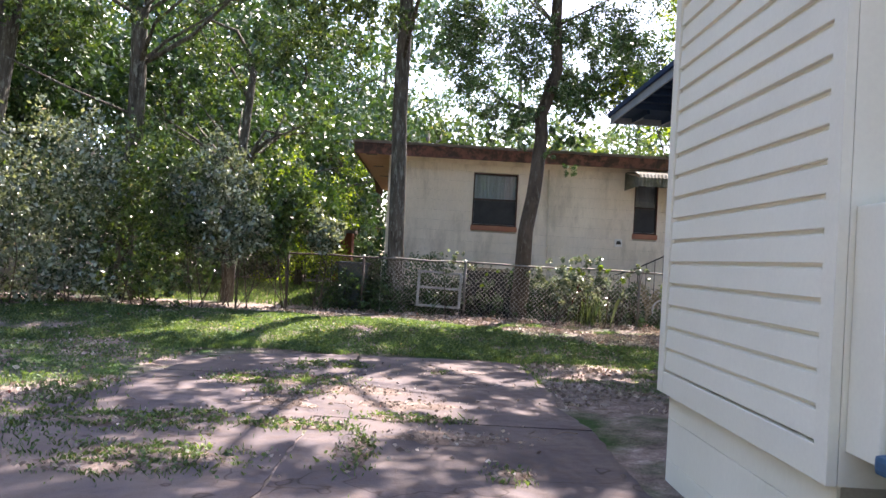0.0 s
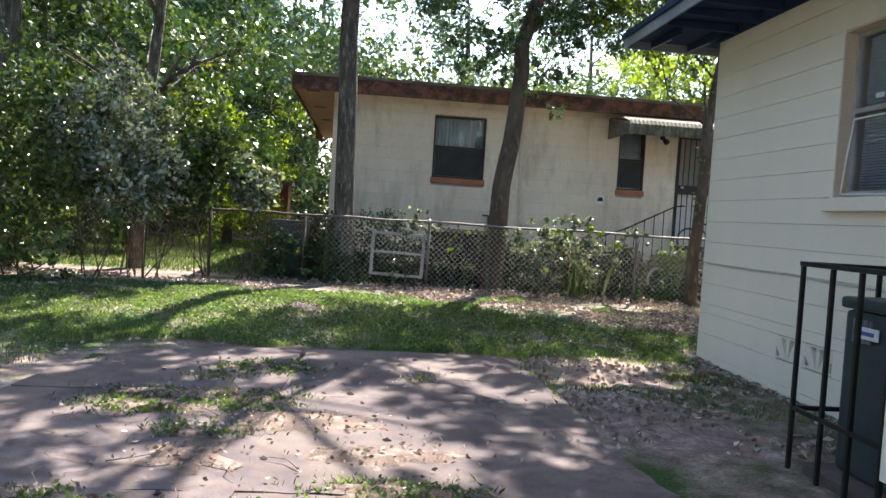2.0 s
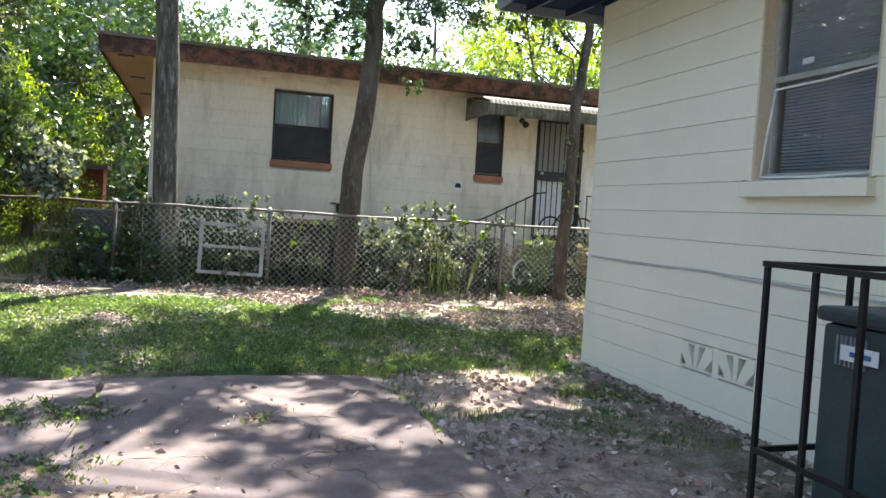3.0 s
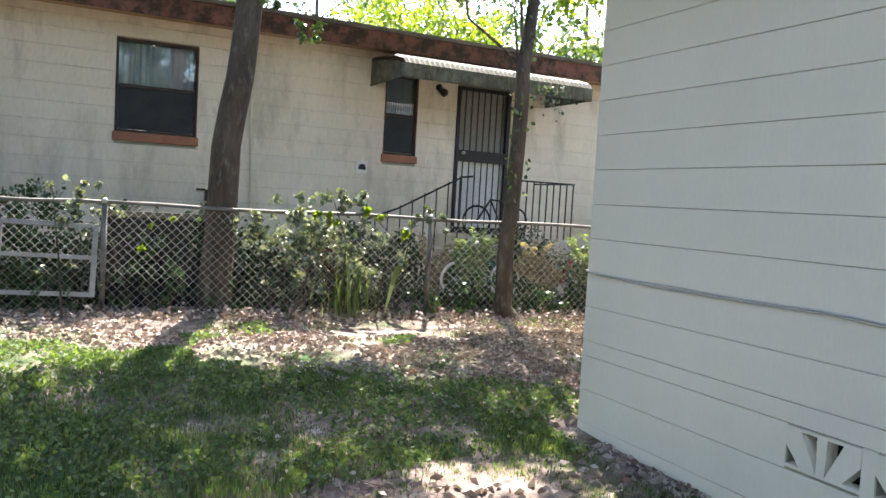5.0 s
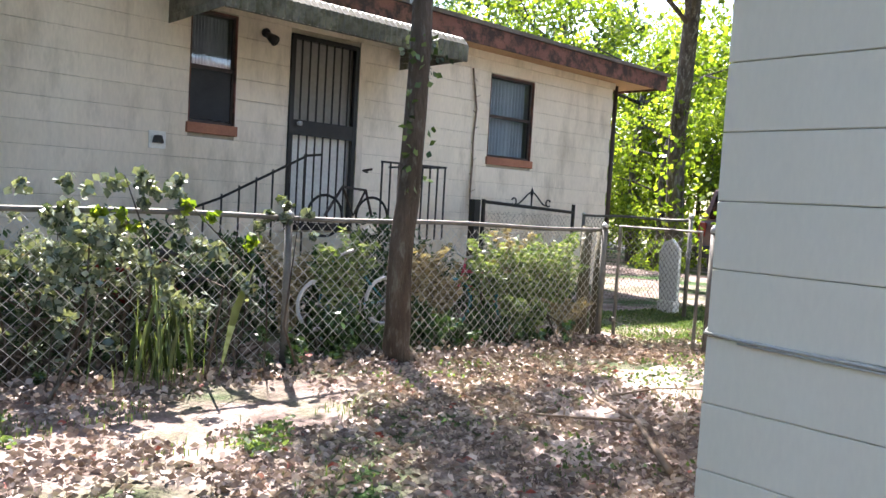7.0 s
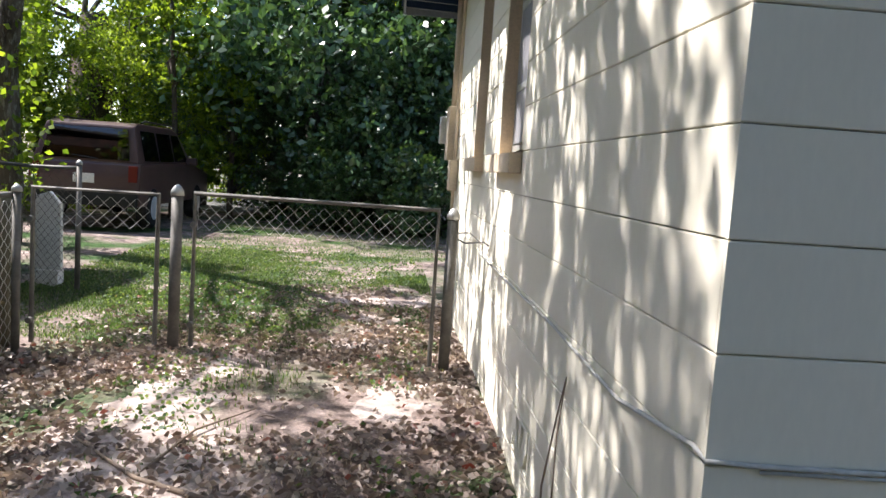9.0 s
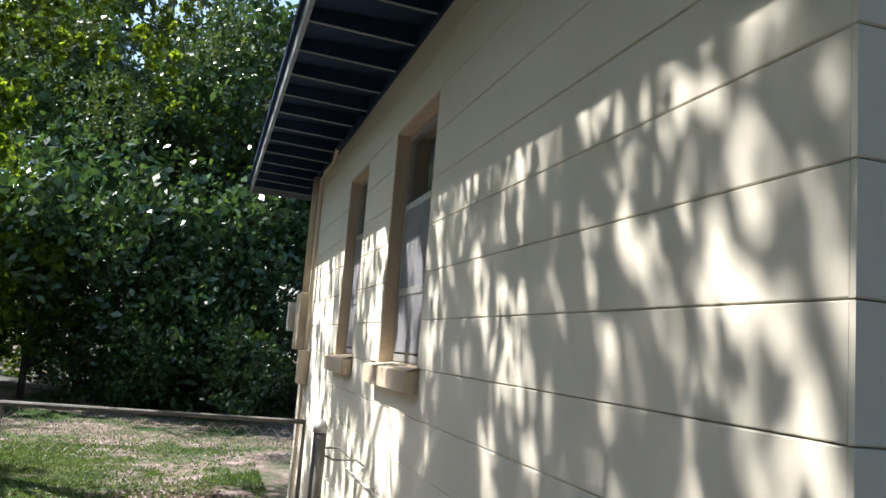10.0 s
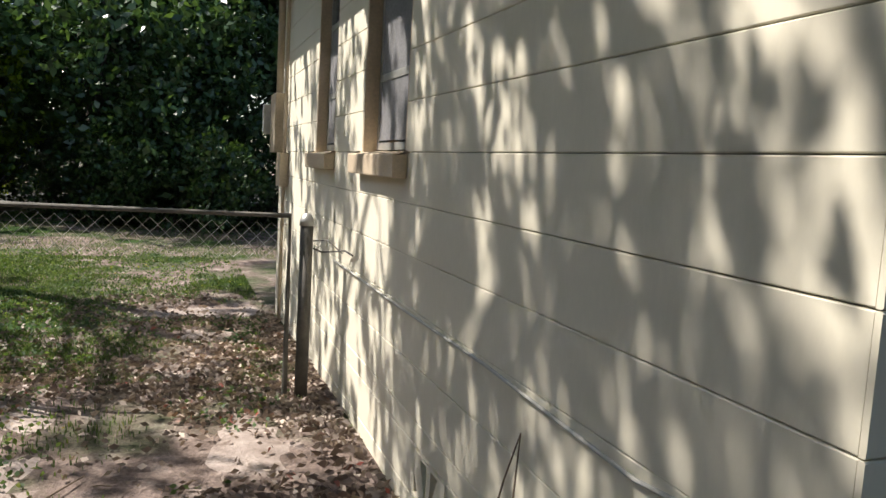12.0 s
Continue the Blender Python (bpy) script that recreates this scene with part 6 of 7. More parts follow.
for q in range(9):
    zz = 1.2 + q * 0.2
    stem.tube([(8.28, NY - 0.03, zz), (8.28 + (0.06 if q % 2 else -0.06), NY - 0.04, zz + 0.03)], [0.006, 0.003], 4)
solid("bare_vine", stem, M_TWIG, "bare brown vine climbing the cream wall", "vine")
solid("drain_pipe", Shape().tube([(2.71, NY - 0.03, 3.08), (2.79, NY - 0.03, 0.1)], 0.014, 8), M_NBR, "thin painted pipe down the cream wall", "pipe", smooth=True)


def fronds(loc, n, h, spread, mat, label, seed, name="fern", leaf=0.045):
    """Arching stalks with leaflets on both sides."""
    rng = np.random.default_rng(seed)
    t = thing(name, loc, label, "fern", "ferns behind the fence")
    pos = []
    for i in range(n):
        a = rng.uniform(0, 2 * math.pi)
        r = spread * rng.uniform(0.4, 1.0)
        hh = h * rng.uniform(0.6, 1.05)
        pts = [np.array(loc) + [math.cos(a) * r * q * q, math.sin(a) * r * 0.5 * q * q, hh * (q - 0.25 * q ** 3)] for q in np.linspace(0, 1, 7)]
        part("stalk", Shape().tube(pts, [0.005, 0.0045, 0.004, 0.0035, 0.003, 0.002, 0.001], 4), M_STALK, t)
        for q in np.linspace(0.2, 1, 26):
            f = q * 6
            j = min(int(f), 5)
            p = pts[j] + (pts[j + 1] - pts[j]) * (f - j)
            for sd in (-1, 1):
                pos.append(p + np.array([sd * 0.035 * (1.15 - q), rng.normal() * 0.015, rng.normal() * 0.012]))
    pos = np.array(pos)
    cloud_mesh("foliage", pos, np.full(len(pos), leaf * 1.5), np.full(len(pos), leaf * 0.4), 0.0, mat, t, flat=0.75)
    return t


for x, y, h, sp, m in ((4.66, 14.92, 1.15, 0.24, M_FERN), (4.52, 14.95, 1.0, 0.22, M_FERN), (5.95, 14.8, 1.05, 0.36, M_FERN), (6.2, 14.72, 1.15, 0.38, M_FERN), (6.45, 14.66, 1.1, 0.38, M_FERN), (6.7, 14.6, 1.2, 0.34, M_FERN), (6.6, 14.75, 0.8, 0.4, M_FERN), (6.3, 14.85, 1.2, 0.36, M_STALK), (6.15, 14.5, 0.5, 0.3, M_FERN), (6.6, 14.42, 0.45, 0.3, M_STALK), (4.25, 15.1, 1.0, 0.3, M_STALK), (5.35, 14.95, 1.0, 0.36, M_STALK), (5.55, 14.9, 0.8, 0.3, M_STALK)):
    fronds((x, y, ground_z(x, y)), 20, h, sp, m, "arching fern with pale leaflets behind the fence" if m is M_FERN else "dry pale fern stalks tangled behind the fence", int(x * 100), leaf=0.056)


def blades(name, spots, h, mat, label, category, kind="", lean=0.35, w=0.006, parent=None):
    """Upright blades at the spots (x, y, z, scale)."""
    sp = np.array(spots)
    n = len(sp)
    rng = np.random.default_rng(n)
    a = rng.uniform(0, 2 * np.pi, n)
    hh = h * sp[:, 3] * rng.uniform(0.6, 1.25, n)
    ln = lean * hh * rng.uniform(0.2, 1.2, n)
    dx, dy = np.cos(a), np.sin(a)
    wx, wy = -dy * w * 0.5, dx * w * 0.5
    v = np.empty((n, 5, 3))
    p = sp[:, :3]
    v[:, 0] = p + np.stack([wx, wy, np.zeros(n) - 0.01], 1)
    v[:, 1] = p - np.stack([wx, wy, np.zeros(n) + 0.01], 1)
    mid = p + np.stack([dx * ln * 0.35, dy * ln * 0.35, hh * 0.6], 1)
    v[:, 2] = mid - np.stack([wx, wy, np.zeros(n)], 1) * 0.8
    v[:, 4] = mid + np.stack([wx, wy, np.zeros(n)], 1) * 0.8
    v[:, 3] = p + np.stack([dx * ln, dy * ln, hh], 1)
    ob = fast_mesh(name, v.reshape(-1, 3), np.arange(n * 5).reshape(n, 5), mat, parent, kind)
    return tagged(ob, label, category) if parent is None else ob


# leaf drift and undergrowth along the fence foot
foot = np.random.default_rng(31)
fx = foot.uniform(-1.6, 6.8, 5200)
fy = 15.06 - 0.129 * fx + foot.normal(-0.12, 0.10, 5200)
drift = np.stack([fx, fy, 0.135 + np.abs(foot.normal(0, 0.035, 5200)) - 0.02 * (fx < 0.5)], 1)
ob = cloud_mesh("leaf_drift", drift, foot.uniform(0.03, 0.07, 5200), foot.uniform(0.02, 0.04, 5200), 0.0, M_LITTER, kind="stuff", flat=0.5)
tagged(ob, "brown fallen leaves drifted against the fence foot", "fallen leaves")
for i in range(11):
    x = -1.3 + i * 0.74
    y = 15.02 - 0.129 * x
    bl = [(x + R2.uniform(-0.35, 0.35), y + R2.uniform(-0.02, 0.25), 0.14 + R2.uniform(0.02, 0.2), R2.uniform(0.08, 0.18)) for _ in range(6)]
    shrub((x, y, ground_z(x, y)), bl, 380, 0.045, M_LEAFD, "low dark weeds at the fence foot", 900 + i, stems=1, name="weed_clump", category="weeds", group="weeds at the fence foot")


# grass
def grass_spots(rng, n, x0, x1, y0, y1, thr, scale=0.8, inside=None, seed=0):
    out = []
    while len(out) < n:
        x, y = rng.uniform(x0, x1), rng.uniform(y0, y1)
        d = noise.noise((x * scale, y * scale, seed)) + 0.5 * noise.noise((x * 3.1, y * 3.1, seed + 5.0))
        if inside and not inside(x, y):
            continue
        if d > thr + rng.uniform(-0.2, 0.2):
            out.append((x, y, ground_z(x, y), 0.7 + 0.6 * max(d, 0)))
        else:
            n -= 0.25
    return out


# bare places in the side yard: centre, half sizes
SAND = ((5.75, 13.15, 0.95, 0.55), (6.9, 13.2, 0.7, 0.4), (5.1, 12.9, 0.6, 0.5), (6.3, 12.05, 0.7, 0.22), (9.75, 12.3, 0.42, 0.55), (8.75, 12.15, 0.35, 0.3), (7.7, 12.3, 0.5, 0.35), (9.9, 11.75, 0.5, 0.2), (4.3, 12.6, 0.3, 0.3))
off_sand = lambda x, y: all(((x - cx) / rx) ** 2 + ((y - cy) / ry) ** 2 > 0.8 + 0.8 * noise.noise((x * 3, y * 3, 6.0)) for cx, cy, rx, ry in SAND)
rg = random.Random(11)
lawn = lambda x, y: y > 11.15 + 0.1 * math.sin(x * 3) and not (x > 3.3 and y < 11.6) and y < 14.6 - 0.129 * x and y < 13.85 - 0.5 * max(x, 0) + 0.1 * math.sin(x * 2) + 0.3 * noise.noise((x * 2.5, y * 2.5, 7.0))
sp = grass_spots(rg, 84000, -6.5, 3.4, 11.05, 14.6, -0.12, 1.3, lawn)
sp += grass_spots(rg, 12000, -7.0, -2.3, 7.5, 12.5, 0.0, 0.8)
sp += grass_spots(rg, 4500, 1.55, 3.4, 9.0, 11.6, 0.12, 1.2)
sp += grass_spots(rg, 4500, 0.5, 7.5, 11.9, 14.4, 0.3, 1.6)
sp += grass_spots(rg, 64000, 7.3, 13.5, 11.6, 15.5, -0.25, 0.6, lambda x, y: off_sand(x, y) and noise.noise((x * 0.8, y * 1.3, 4.0)) > 0.12 - 0.75 * min(max((y - 11.9) / 2.2, 0), 1) - 0.5 * (x > 10.4))
sp += grass_spots(rg, 22000, 13.5, 21, 9.5, 15.5, -0.4, 0.6)
sp += grass_spots(rg, 12000, -7.0, -0.8, 15.6, 24, -0.45, 0.5)
blades("grass", sp, 0.034, M_GRASS, "short uneven green lawn", "grass", kind="stuff", w=0.007)
sp = []
TUFTS = ((-1.65, 6.98, 0.42, 0.15, 2400), (-1.2, 7.22, 0.22, 0.10, 900), (-0.5, 7.1, 0.28, 0.08, 1500), (-1.15, 6.17, 0.42, 0.14, 2200), (-1.12, 8.86, 0.34, 0.12, 1700), (-0.98, 9.2, 0.42, 0.07, 500),
         (-0.6, 10.1, 0.26, 0.13, 1500), (-0.92, 9.7, 0.14, 0.09, 350), (-0.48, 9.0, 0.2, 0.14, 1100), (-0.75, 8.33, 0.22, 0.09, 600), (0.0, 6.5, 0.09, 0.26, 700), (0.3, 7.5, 0.3, 0.07, 900), (0.57, 9.86, 0.06, 0.05, 160),
         (2.87, 10.33, 0.13, 0.09, 600), (-2.3, 7.6, 0.2, 0.5, 900), (-2.2, 6.6, 0.3, 0.5, 1200), (-1.3, 5.9, 0.3, 0.12, 700), (0.9, 6.1, 0.1, 0.1, 200), (1.6, 10.3, 0.1, 0.4, 300))
for cx, cy, rx, ry, n in TUFTS:
    for _ in range(n):
        x, y = rg.gauss(cx, rx * 0.7), rg.gauss(cy, ry * 0.95)
        if noise.noise((x * 7, y * 9, 2.0)) < -0.08:
            continue
        sp.append((x, y, max(ground_z(x, y), -0.07) if x < 2 else ground_z(x, y), rg.uniform(0.4, 1.15)))
blades("grass", sp, 0.034, M_GRASS, "grass tufts growing in the driveway joints", "grass", kind="stuff", w=0.006, lean=1.1)
DRIVE_WEEDS = [p for p in sp if rg.random() < 0.14]
sp = grass_spots(rg, 26000, -9.0, 0.2, 15.8, 27, -0.9, 0.5)
blades("grass", sp, 0.09, M_GRASS, "longer sunlit grass behind the fence", "grass", kind="stuff", w=0.022)
tuft = []
for _ in range(70):
    tuft.append((rg.gauss(3.10, 0.13), rg.gauss(14.48, 0.06), 0.13, rg.uniform(0.4, 1.15)))
tl = thing("tall_grass", (3.22, 14.42, 0.13), "tall clump of bright green blades at the fence foot", "grass clump")
ob = blades("blade_clump", tuft, 0.52, M_FERN, "", "", w=0.0048, lean=0.3, parent=tl)
ob.location = -Vector(tl.location)

wd = np.array([(x + rg.uniform(-0.02, 0.02), y + rg.uniform(-0.02, 0.02), z + rg.uniform(0.01, 0.035)) for x, y, z, q in grass_spots(rg, 42000, -5.5, 4.5, 11.1, 14.3, -0.1, 1.3, lambda x, y: lawn(x, y) or (1.5 < x < 4.2 and y > 12.2 and noise.noise((x * 1.7, y * 1.7, 21.0)) > 0.32), seed=3)])
w2 = grass_spots(rg, 9000, 7.6, 14.0, 11.7, 15.5, -0.2, 0.9, off_sand, seed=4) + grass_spots(rg, 1700, 4.0, 7.4, 11.7, 14.3, 0.25, 1.4, seed=6) + grass_spots(rg, 5000, -6.5, -2.4, 8.0, 11.5, -0.3, 1.2, seed=7)
wd = np.concatenate([wd, np.array([(x, y, z + rg.uniform(0.012, 0.04)) for x, y, z, q in w2 + DRIVE_WEEDS])])
ob = cloud_mesh("weeds", wd, np.full(len(wd), 0.033), np.full(len(wd), 0.022), 0.3, M_GRASS, kind="stuff", flat=0.4)
tagged(ob, "small broad weed leaves among the grass", "weeds")

# soil washed over the slabs
x_on_slab = lambda x, y: -2.2 < x < 1.6 and y < 10.9
soil_spots = tuple((cx, cy, max(rx * 1.35, 0.14), max(ry * 1.6, 0.14)) for cx, cy, rx, ry, n in TUFTS if x_on_slab(cx, cy)) + ((-0.2, 8.6, 0.55, 0.3), (0.25, 8.0, 0.5, 0.25), (0.6, 6.95, 0.5, 0.22), (-0.7, 7.9, 0.3, 0.3))
def soil_patch(k, cx, cy, rx, ry, low, high, mat, label):
    """Thin uneven patch that thins out to its rim."""
    rr = random.Random(k)
    out = []
    for i in range(46):
        a = 2 * math.pi * i / 46
        q = 0.75 + 0.5 * noise.noise((math.cos(a) * 1.3 + k * 7, math.sin(a) * 1.3, 1.0)) + 0.35 * noise.noise((math.cos(a) * 4, math.sin(a) * 4 + k, 8.0)) + rr.uniform(-0.04, 0.04)
        out.append((cx + rx * q * math.cos(a), cy + ry * q * math.sin(a)))
    inner = [(cx + (x - cx) * 0.7, cy + (y - cy) * 0.7) for x, y in out]
    vs = [(x, y, low(x, y)) for x, y in out] + [(x, y, high(x, y) - 0.004 * (k % 2)) for x, y in inner] + [(cx, cy, high(cx, cy) + 0.004)]
    n = len(out)
    fs = [(i, (i + 1) % n, (i + 1) % n + n, i + n) for i in range(n)] + [(i + n, (i + 1) % n + n, 2 * n) for i in range(n)]
    solid("soil_patch", Shape().add(vs, fs), mat, label, "soil", "soil patches", smooth=True)


for k, spot in enumerate(soil_spots):
    soil_patch(k, *spot, lambda x, y: -0.064, lambda x, y: -0.050, M_DIRT, "thin patch of soil washed over the driveway")
yard_z = lambda x, y: ground_z(x, y) + noise.noise((x * 0.9, y * 0.9, 0)) * 0.02
for k, spot in enumerate(SAND):
    soil_patch(k + 40, *spot, lambda x, y: yard_z(x, y) - 0.006, lambda x, y: yard_z(x, y) + 0.010, M_SAND, "bare patch of pale trodden sand in the side yard")
spots = []
rl2 = np.random.default_rng(8)
for cx, cy, rx, ry in soil_spots:
    m = int(110 * rx * ry / 0.2) + 20
    spots.append(np.stack([rl2.normal(cx, rx * 0.55, m), rl2.normal(cy, ry * 0.6, m), np.full(m, -0.042)], 1))
spots = np.concatenate(spots)
ob = cloud_mesh("driveway_leaves", spots, 0.035 * rl2.uniform(0.5, 1.3, len(spots)), 0.02 * rl2.uniform(0.5, 1.3, len(spots)), 0.0, M_LITTER, kind="stuff", flat=0.85)
tagged(ob, "small dead leaves caught on the soil patches", "fallen leaves")

# fallen leaves and twigs
def litter(n, x0, x1, y0, y1, thr, size, seed, mat=M_LITTER):
    rng = np.random.default_rng(seed)
    pts = []
    while len(pts) < n:
        x, y = rng.uniform(x0, x1), rng.uniform(y0, y1)
        if (x < 4.2 and 11.2 < y < 13.8 - 0.5 * max(x, 0) + 0.4 * noise.noise((x * 2, y * 2, 3.0)) and rng.random() < 0.72) or (x > XC - 0.02 and y < YC + 0.03) or (x > 4 and rng.random() < 0.6 and not off_sand(x, y)) or noise.noise((x * 0.9, y * 0.9, 9.0)) + 0.4 * noise.noise((x * 3, y * 3, 2.0)) < thr + rng.uniform(-0.15, 0.15):
            n -= 0.1
            continue
        pts.append((x, y, max(ground_z(x, y) + 0.012 + 0.012 * (x > 4), -0.058 if (-2.5 < x < 1.6 and y < 11.1) else -1)))
    p = np.array(pts)
    L = size * rng.uniform(0.5, 1.3, len(p))
    return p, L


allp, allL = [], []
for a in ((18000, -3.5, 7.2, 12.7, 14.8, -0.2, 0.030, 1), (9000, 3.8, 8.6, 11.55, 14.0, -0.25, 0.034, 12), (5000, 3.7, 10.5, 11.55, 14.3, -9.0, 0.030, 14), (1800, 7.2, 10.6, 11.6, 13.0, -0.2, 0.032, 15), (14000, 2.0, 8.0, 11.5, 13.6, -0.2, 0.034, 2), (1800, 1.6, 3.5, 8.2, 12.0, -0.1, 0.045, 3), (500, -3, 2.2, 6.0, 11.2, 0.1, 0.035, 4), (2500, -7, -2, 12.4, 15.0, -0.2, 0.05, 5), (1800, -6, -2.2, 7.5, 12.5, 0.1, 0.045, 6), (1000, 7.2, 10.4, 11.6, 13.2, 0.0, 0.05, 7), (900, 3.3, 3.5, 8.2, 11.5, -0.5, 0.04, 8), (1500, 3.5, 9.8, 11.5, 11.75, -0.5, 0.045, 9)):
    a = (int(a[0] * 0.6), *a[1:6], a[6] * 1.4, *a[7:])
    p, L = litter(*a)
    allp.append(p)
    allL.append(L)
allp, allL = np.concatenate(allp), np.concatenate(allL)
ob = cloud_mesh("fallen_leaves", allp, allL, allL * 0.55, 0.0, M_LITTER, kind="stuff", flat=0.8)
tagged(ob, "dry tan and reddish fallen leaves on the soil", "fallen leaves")
tw = Shape()
for i in range(150):
    x, y = rg.choice([(rg.uniform(-2, 2), rg.uniform(6.5, 11)), (rg.uniform(1, 8), rg.uniform(11.8, 14.4)), (rg.uniform(1.6, 3.4), rg.uniform(8, 11.5)), (rg.uniform(-4, 1), rg.uniform(13, 14.7))])
    if x > 3.4 and y < 11.6:
        continue
    z = max(ground_z(x, y) + 0.012, -0.05)
    a, L = rg.uniform(0, 6.28), rg.uniform(0.05, 0.3)
    tw.tube([(x, y, z), (x + math.cos(a) * L * 0.5, y + math.sin(a) * L * 0.5, z + 0.012), (x + math.cos(a + 0.3) * L, y + math.sin(a + 0.3) * L, z + 0.004)], [0.004, 0.003, 0.0015], 4)
solid("twigs", tw, M_TWIG, "dry twigs scattered on the ground", "twigs", kind="stuff")
br = Shape()
br.tube([(4.4, 12.1, 0.12), (4.9, 12.6, 0.14), (5.1, 13.0, 0.15), (5.5, 13.4, 0.16)], [0.018, 0.014, 0.010, 0.004], 6)
br.tube([(4.9, 12.6, 0.14), (4.5, 12.9, 0.16), (4.2, 13.4, 0.15)], [0.010, 0.007, 0.003], 5)
br.tube([(5.1, 13.0, 0.15), (5.6, 12.9, 0.17), (6.0, 12.7, 0.15)], [0.008, 0.006, 0.003], 5)
solid("fallen_branch", br, M_TWIG, "thin forked dead branch lying on the soil", "branch", smooth=True)
vine = Shape().tube([(4.75, YC + 0.006, 0.05), (4.7, YC + 0.02, 0.35), (4.6, YC + 0.012, 0.62), (4.52, YC + 0.01, 0.78)], [0.005, 0.004, 0.003, 0.002], 5)
vine.tube([(4.52, YC + 0.01, 0.78), (4.5, YC + 0.03, 0.6), (4.46, YC + 0.04, 0.3), (4.4, YC + 0.05, 0.05)], [0.002, 0.003, 0.003, 0.004], 5)
solid("dead_vine", vine, M_TWIG, "dead vine stem climbing the end wall", "vine")


# ---- distance ----
def far_tree(loc, height, spread, mat, label, seed, count=9000, leaf=0.24, low=0.15):
    rr = random.Random(seed)
    bl = [(loc[0] + rr.gauss(0, spread * 0.42), loc[1] + rr.gauss(0, spread * 0.42), loc[2] + height * (low + (1 - low) * rr.random() ** 0.8), spread * rr.uniform(0.2, 0.36)) for _ in range(22)]
    return tree("tree", loc, [(loc[0], loc[1], loc[2] - 0.2, 0.28), (loc[0] + 0.2, loc[1], loc[2] + height * 0.5, 0.2), (loc[0], loc[1], loc[2] + height * 0.85, 0.08)], bl, count, leaf, mat, M_BARK, label, limbs=12, limb_r=0.06, seed=seed, group="background trees")


fa = far_tree((0, 34, 0), 7.5, 6.0, M_LEAFM, "tall leafy tree with an open crown", 71)
fb = far_tree((-9, 27, 0), 9.5, 6.0, M_LEAFD, "dark green tree with a dense crown", 72, count=21000, low=0.0)
fc = far_tree((21, 14.0, 0), 11.0, 5.0, M_LEAFR, "dark dense tree shading the street edge", 73, count=26000, leaf=0.2, low=0.06)
fd = far_tree((21, 26.5, 0), 8.5, 5.0, M_LEAFY, "sunlit yellow green tree beyond the car", 74, count=16000, leaf=0.17, low=0.1)
RB = random.Random(77)
for bx, by, lo, hi, wd_, sd in ((17.6, 20.6, 0.9, 5.2, 0.75, 1), (19.3, 20.4, 1.6, 5.6, 0.8, 2), (23.6, 19.2, 1.2, 5.4, 0.9, 3), (18.4, 16.6, 1.6, 6.2, 0.85, 4), (19.2, 15.6, 0.9, 4.2, 0.7, 5)):
    tree("young_tree", (bx, by, 0.03), [(bx, by, -0.05, 0.07), (bx + 0.1, by, 1.8, 0.055), (bx - 0.1, by + 0.1, (lo + hi) / 2 + 0.6, 0.035)],
         [(bx + RB.gauss(0, wd_ * 0.6), by + RB.gauss(0, wd_ * 0.6), RB.uniform(lo, hi), RB.uniform(0.22, 0.5)) for _ in range(22)], 4200, 0.15, M_LEAFY, M_BARK2,
         "young sunlit tree with yellow green leaves beyond the car", group="young trees beyond the car", limbs=9, limb_r=0.02, seed=sd, start=0.4)
stub = thing("tree_stump", (21.7, 19.7, 0.03), "tall broken dead trunk with peeling pale bark", "tree stump")
part("trunk", Shape().tube([(21.7, 19.7, -0.1), (21.75, 19.7, 1.2), (21.68, 19.72, 2.6), (21.8, 19.7, 3.7)], [0.52, 0.42, 0.38, 0.34], 14), M_DEADBARK, stub, smooth=True)
part("splinters", Shape().tube([(21.6, 19.5, 3.5), (21.55, 19.5, 4.5)], [0.16, 0.02], 6).tube([(21.9, 19.8, 3.5), (21.95, 19.85, 4.2)], [0.18, 0.02], 6).tube([(21.85, 19.5, 3.4), (21.8, 19.45, 4.0)], [0.14, 0.02], 6), M_DEADBARK, stub)
fe = far_tree((5, 46, 0), 15.0, 6.5, M_LEAFR, "tall hazy tree with a thin crown", 75, count=6500, leaf=0.26, low=0.4)
for i, (x, y, sc, rz) in enumerate(((12.5, 48, 0.95, 40), (-14, 46, 1.0, 70), (-23, 40, 1.0, 170), (-8, 44, 0.9, 300), (27, 44, 1.0, 20), (-3, 50, 1.1, 140), (19, 46, 0.9, 250))):
    copy_thing(fe, Matrix.Translation((x, y, 0)) @ Matrix.Rotation(radians(rz), 4, "Z") @ Matrix.Scale(sc, 4))
for i, (x, y, sc, rz) in enumerate(((8, 36, 0.95, 40), (16, 33, 1.0, 120), (-7, 38, 1.15, 200), (24, 30, 1.2, 10), (2.5, 44, 1.2, 80), (6.5, 29.5, 0.72, 300), (12, 30, 0.8, 33), (-3, 30, 0.8, 77))):
    copy_thing(fa, Matrix.Translation((x, y, 0)) @ Matrix.Rotation(radians(rz), 4, "Z") @ Matrix.Scale(sc, 4))
for i, (x, y, sc, rz) in enumerate(((-13, 22, 1.0, 60), (-6.5, 35, 1.25, 95), (-20, 33, 1.2, 45), (-17, 27, 1.1, 10), (-12, 17, 0.8, 110), (-15, 14, 1.05, 150), (-5, 31, 0.9, 260), (-9.5, 19.5, 0.75, 200), (-6.2, 21.5, 0.7, 310), (-13, 19, 0.9, 20), (-11, 14.5, 0.6, 80), (-14, 5, 1.0, 300), (-12, -6, 1.1, 20), (4, -14, 1.1, 90), (14, -12, 1.0, 170), (-4, -16, 1.2, 33), (31, -6, 1.1, 60))):
    copy_thing(fb, Matrix.Translation((x, y, 0)) @ Matrix.Rotation(radians(rz), 4, "Z") @ Matrix.Scale(sc, 4))
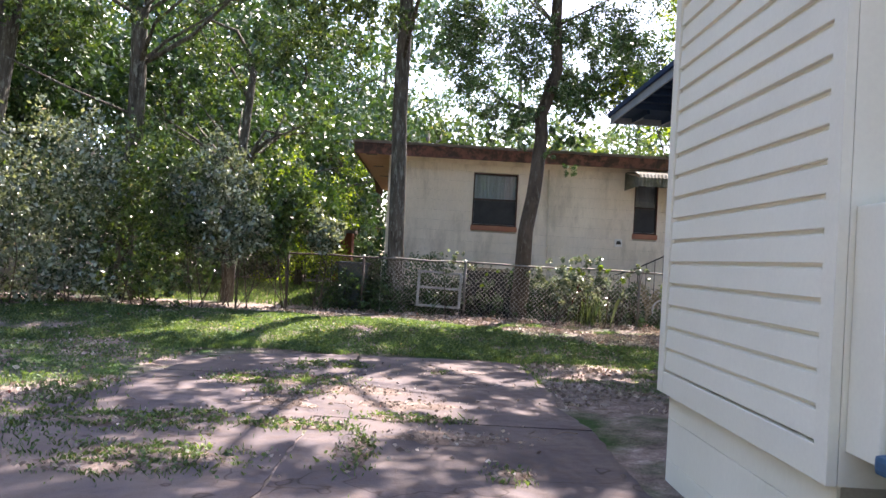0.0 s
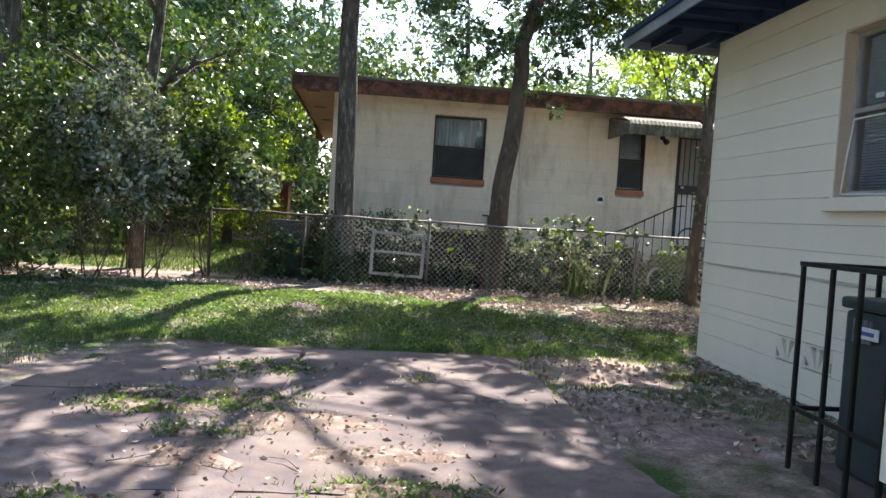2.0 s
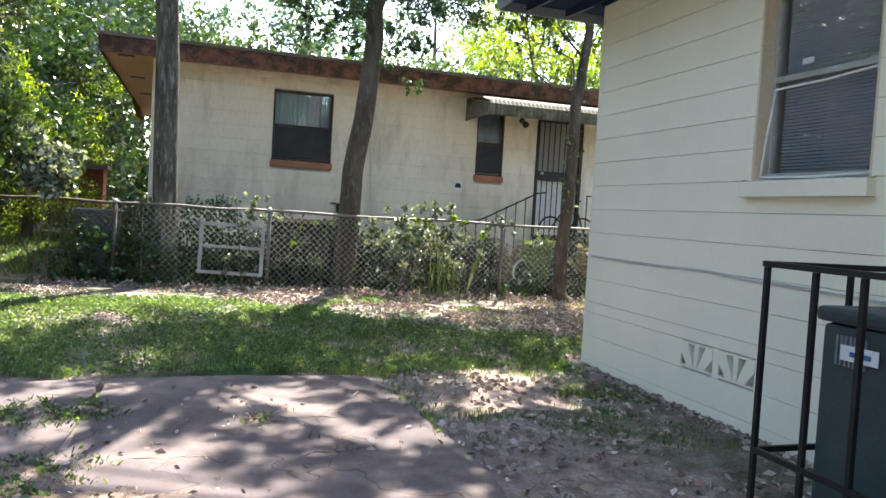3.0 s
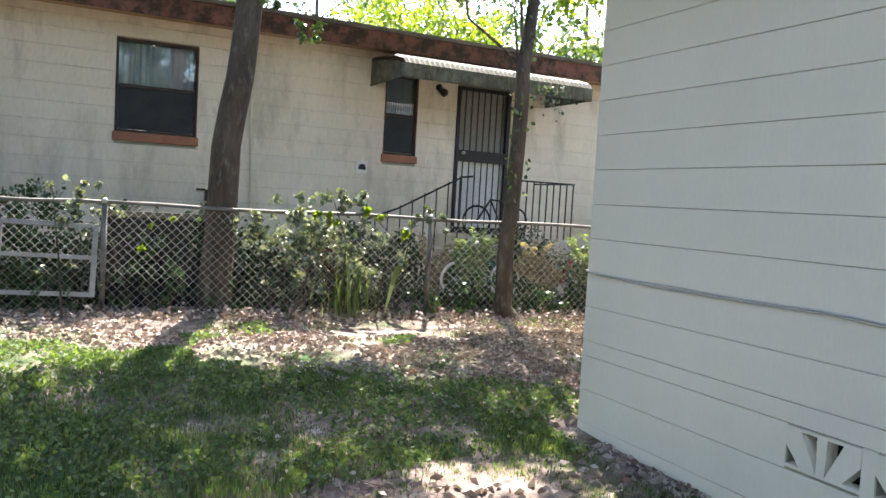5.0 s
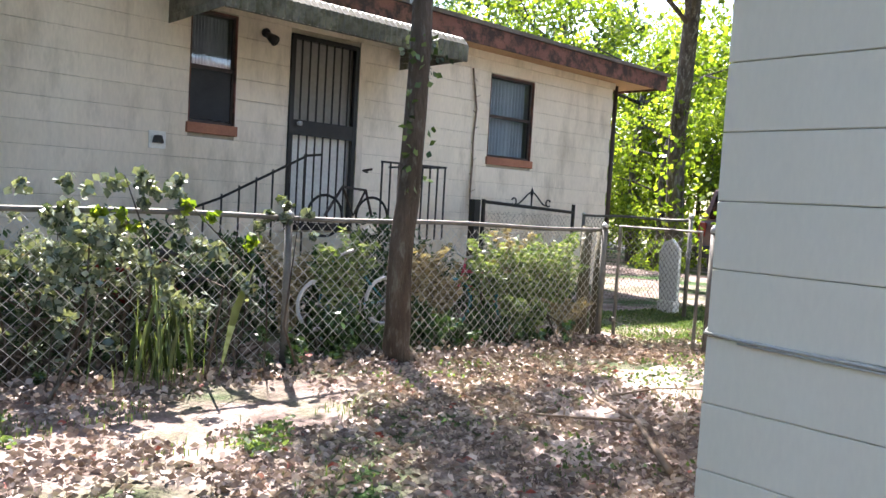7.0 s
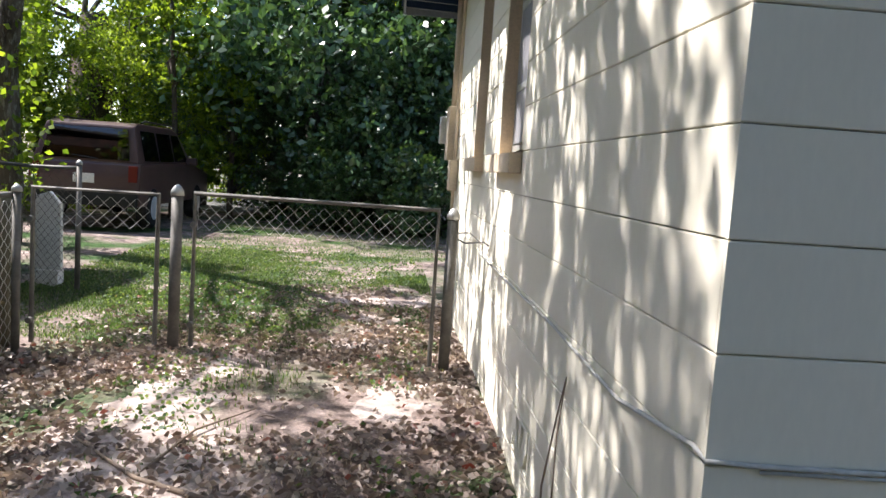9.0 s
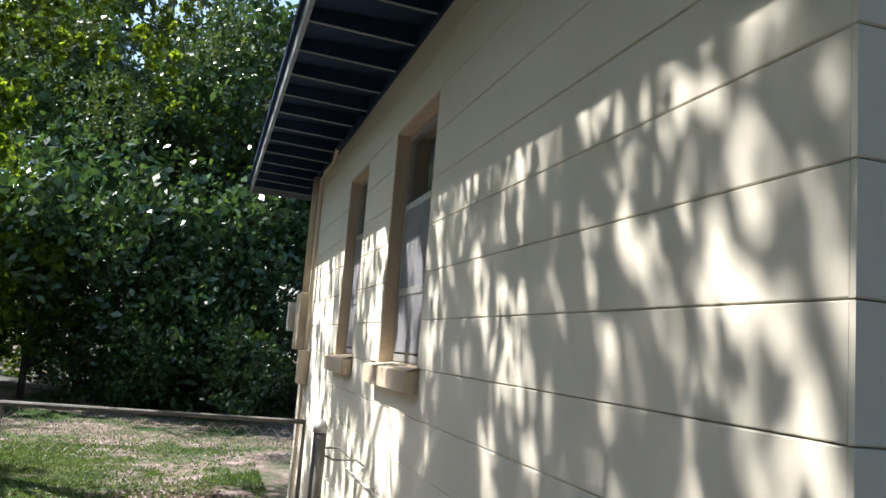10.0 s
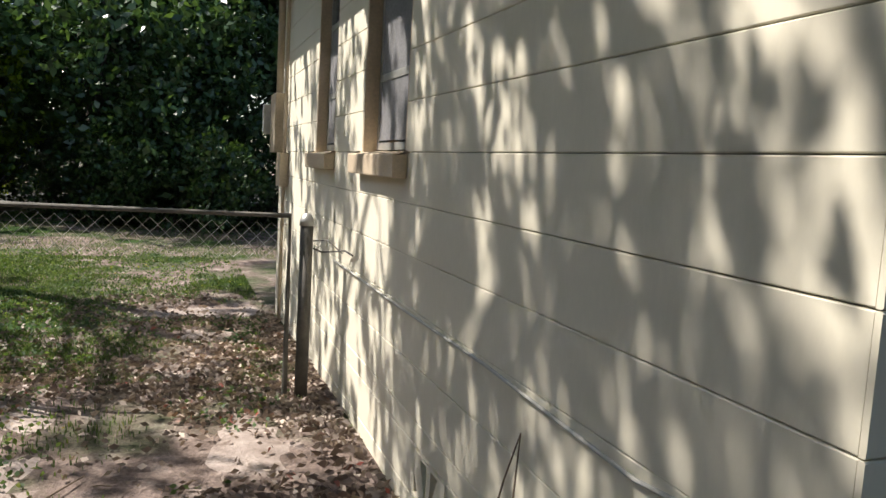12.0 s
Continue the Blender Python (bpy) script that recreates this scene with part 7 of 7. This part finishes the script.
for i, (x, y, sc, rz) in enumerate(((19.5, 9.0, 1.0, 70), (24, 4.0, 1.05, 190), (27, 12, 1.15, 250), (22.5, 13.6, 0.9, 320), (28.5, 16.0, 1.1, 15), (21.5, 11.5, 0.9, 140))):
    copy_thing(fc, Matrix.Translation((x, y, 0)) @ Matrix.Rotation(radians(rz), 4, "Z") @ Matrix.Scale(sc, 4))
for i, (x, y, sc, rz) in enumerate(((26, 27, 0.8, 80), (17.5, 21.0, 0.62, 150), (21.5, 19.6, 0.7, 60), (23.0, 17.2, 0.75, 240), (18.6, 19.4, 0.5, 330), (16.4, 19.6, 0.4, 100), (19.6, 18.0, 0.42, 10), (12.0, 30.5, 0.9, 15), (-3.4, 24.0, 0.45, 20))):
    copy_thing(fd, Matrix.Translation((x, y, 0)) @ Matrix.Rotation(radians(rz), 4, "Z") @ Matrix.Scale(sc, 4))
hd = [(18.6, 13.9), (17.8, 12.4), (18.2, 11.0), (19.0, 13.0), (18.4, 9.6), (20.0, 11.6), (21.5, 15.0), (20.6, 13.4)]
h0 = shrub((17.0, 12.0, 0.05), [(17.0 + R.uniform(-0.9, 0.9), 12.0 + R.uniform(-0.9, 0.9), 0.05 + q, 0.7) for q in (0.4, 0.6, 0.9, 1.2, 0.5, 1.5)], 3600, 0.11, M_LEAFD, "dense dark hedge shrub at the street side", 300, group="hedge at the street")
for i, (x, y) in enumerate(hd):
    copy_thing(h0, Matrix.Translation((x, y, 0.05)) @ Matrix.Rotation(i * 0.9, 4, "Z"))
solid("tree_stub", Shape().tube([(20.0, 18.8, 0), (20.0, 18.8, 1.2), (20.05, 18.8, 3.0), (20.0, 18.85, 4.3)], [0.5, 0.4, 0.37, 0.28], 14), M_BARK2, "broken dead tree trunk with peeling bark", "tree trunk", smooth=True)
shed = thing("shed", (-2.4, 25.5, 0.1), "small faded red shed seen between leaves", "shed")
part("wall", Shape().box(-2.45, -1.95, 24.5, 25.2, 0.0, 1.75), M_REDSHED, shed)
part("roof", Shape().box(-2.55, -1.85, 24.4, 25.3, 1.752, 1.85), M_SHINGLE, shed)
part("door_trim", Shape().box(-2.49, -2.451, 24.45, 24.49, 0.0, 1.75), M_WHITE, shed)

# ---- blocks of the walls, last ----
courses(wall_back, "y", XC + D, -1, AY1 + 0.001, YC - 0.0, OWN_Z, back_holes, M_CREAM)
courses(wall_end, "x", YC - D, 1, XC + 0.013, 9.82, OWN_Z, end_holes, M_CREAM)
NZ = [-0.1 + 0.2037 * k for k in range(17)]
courses(wall_nbr, "x", NY + D, -1, NX0, NX1, NZ, n_holes, M_NBR, name="block", gap=0.0028, length=0.406, joint=0.0006)
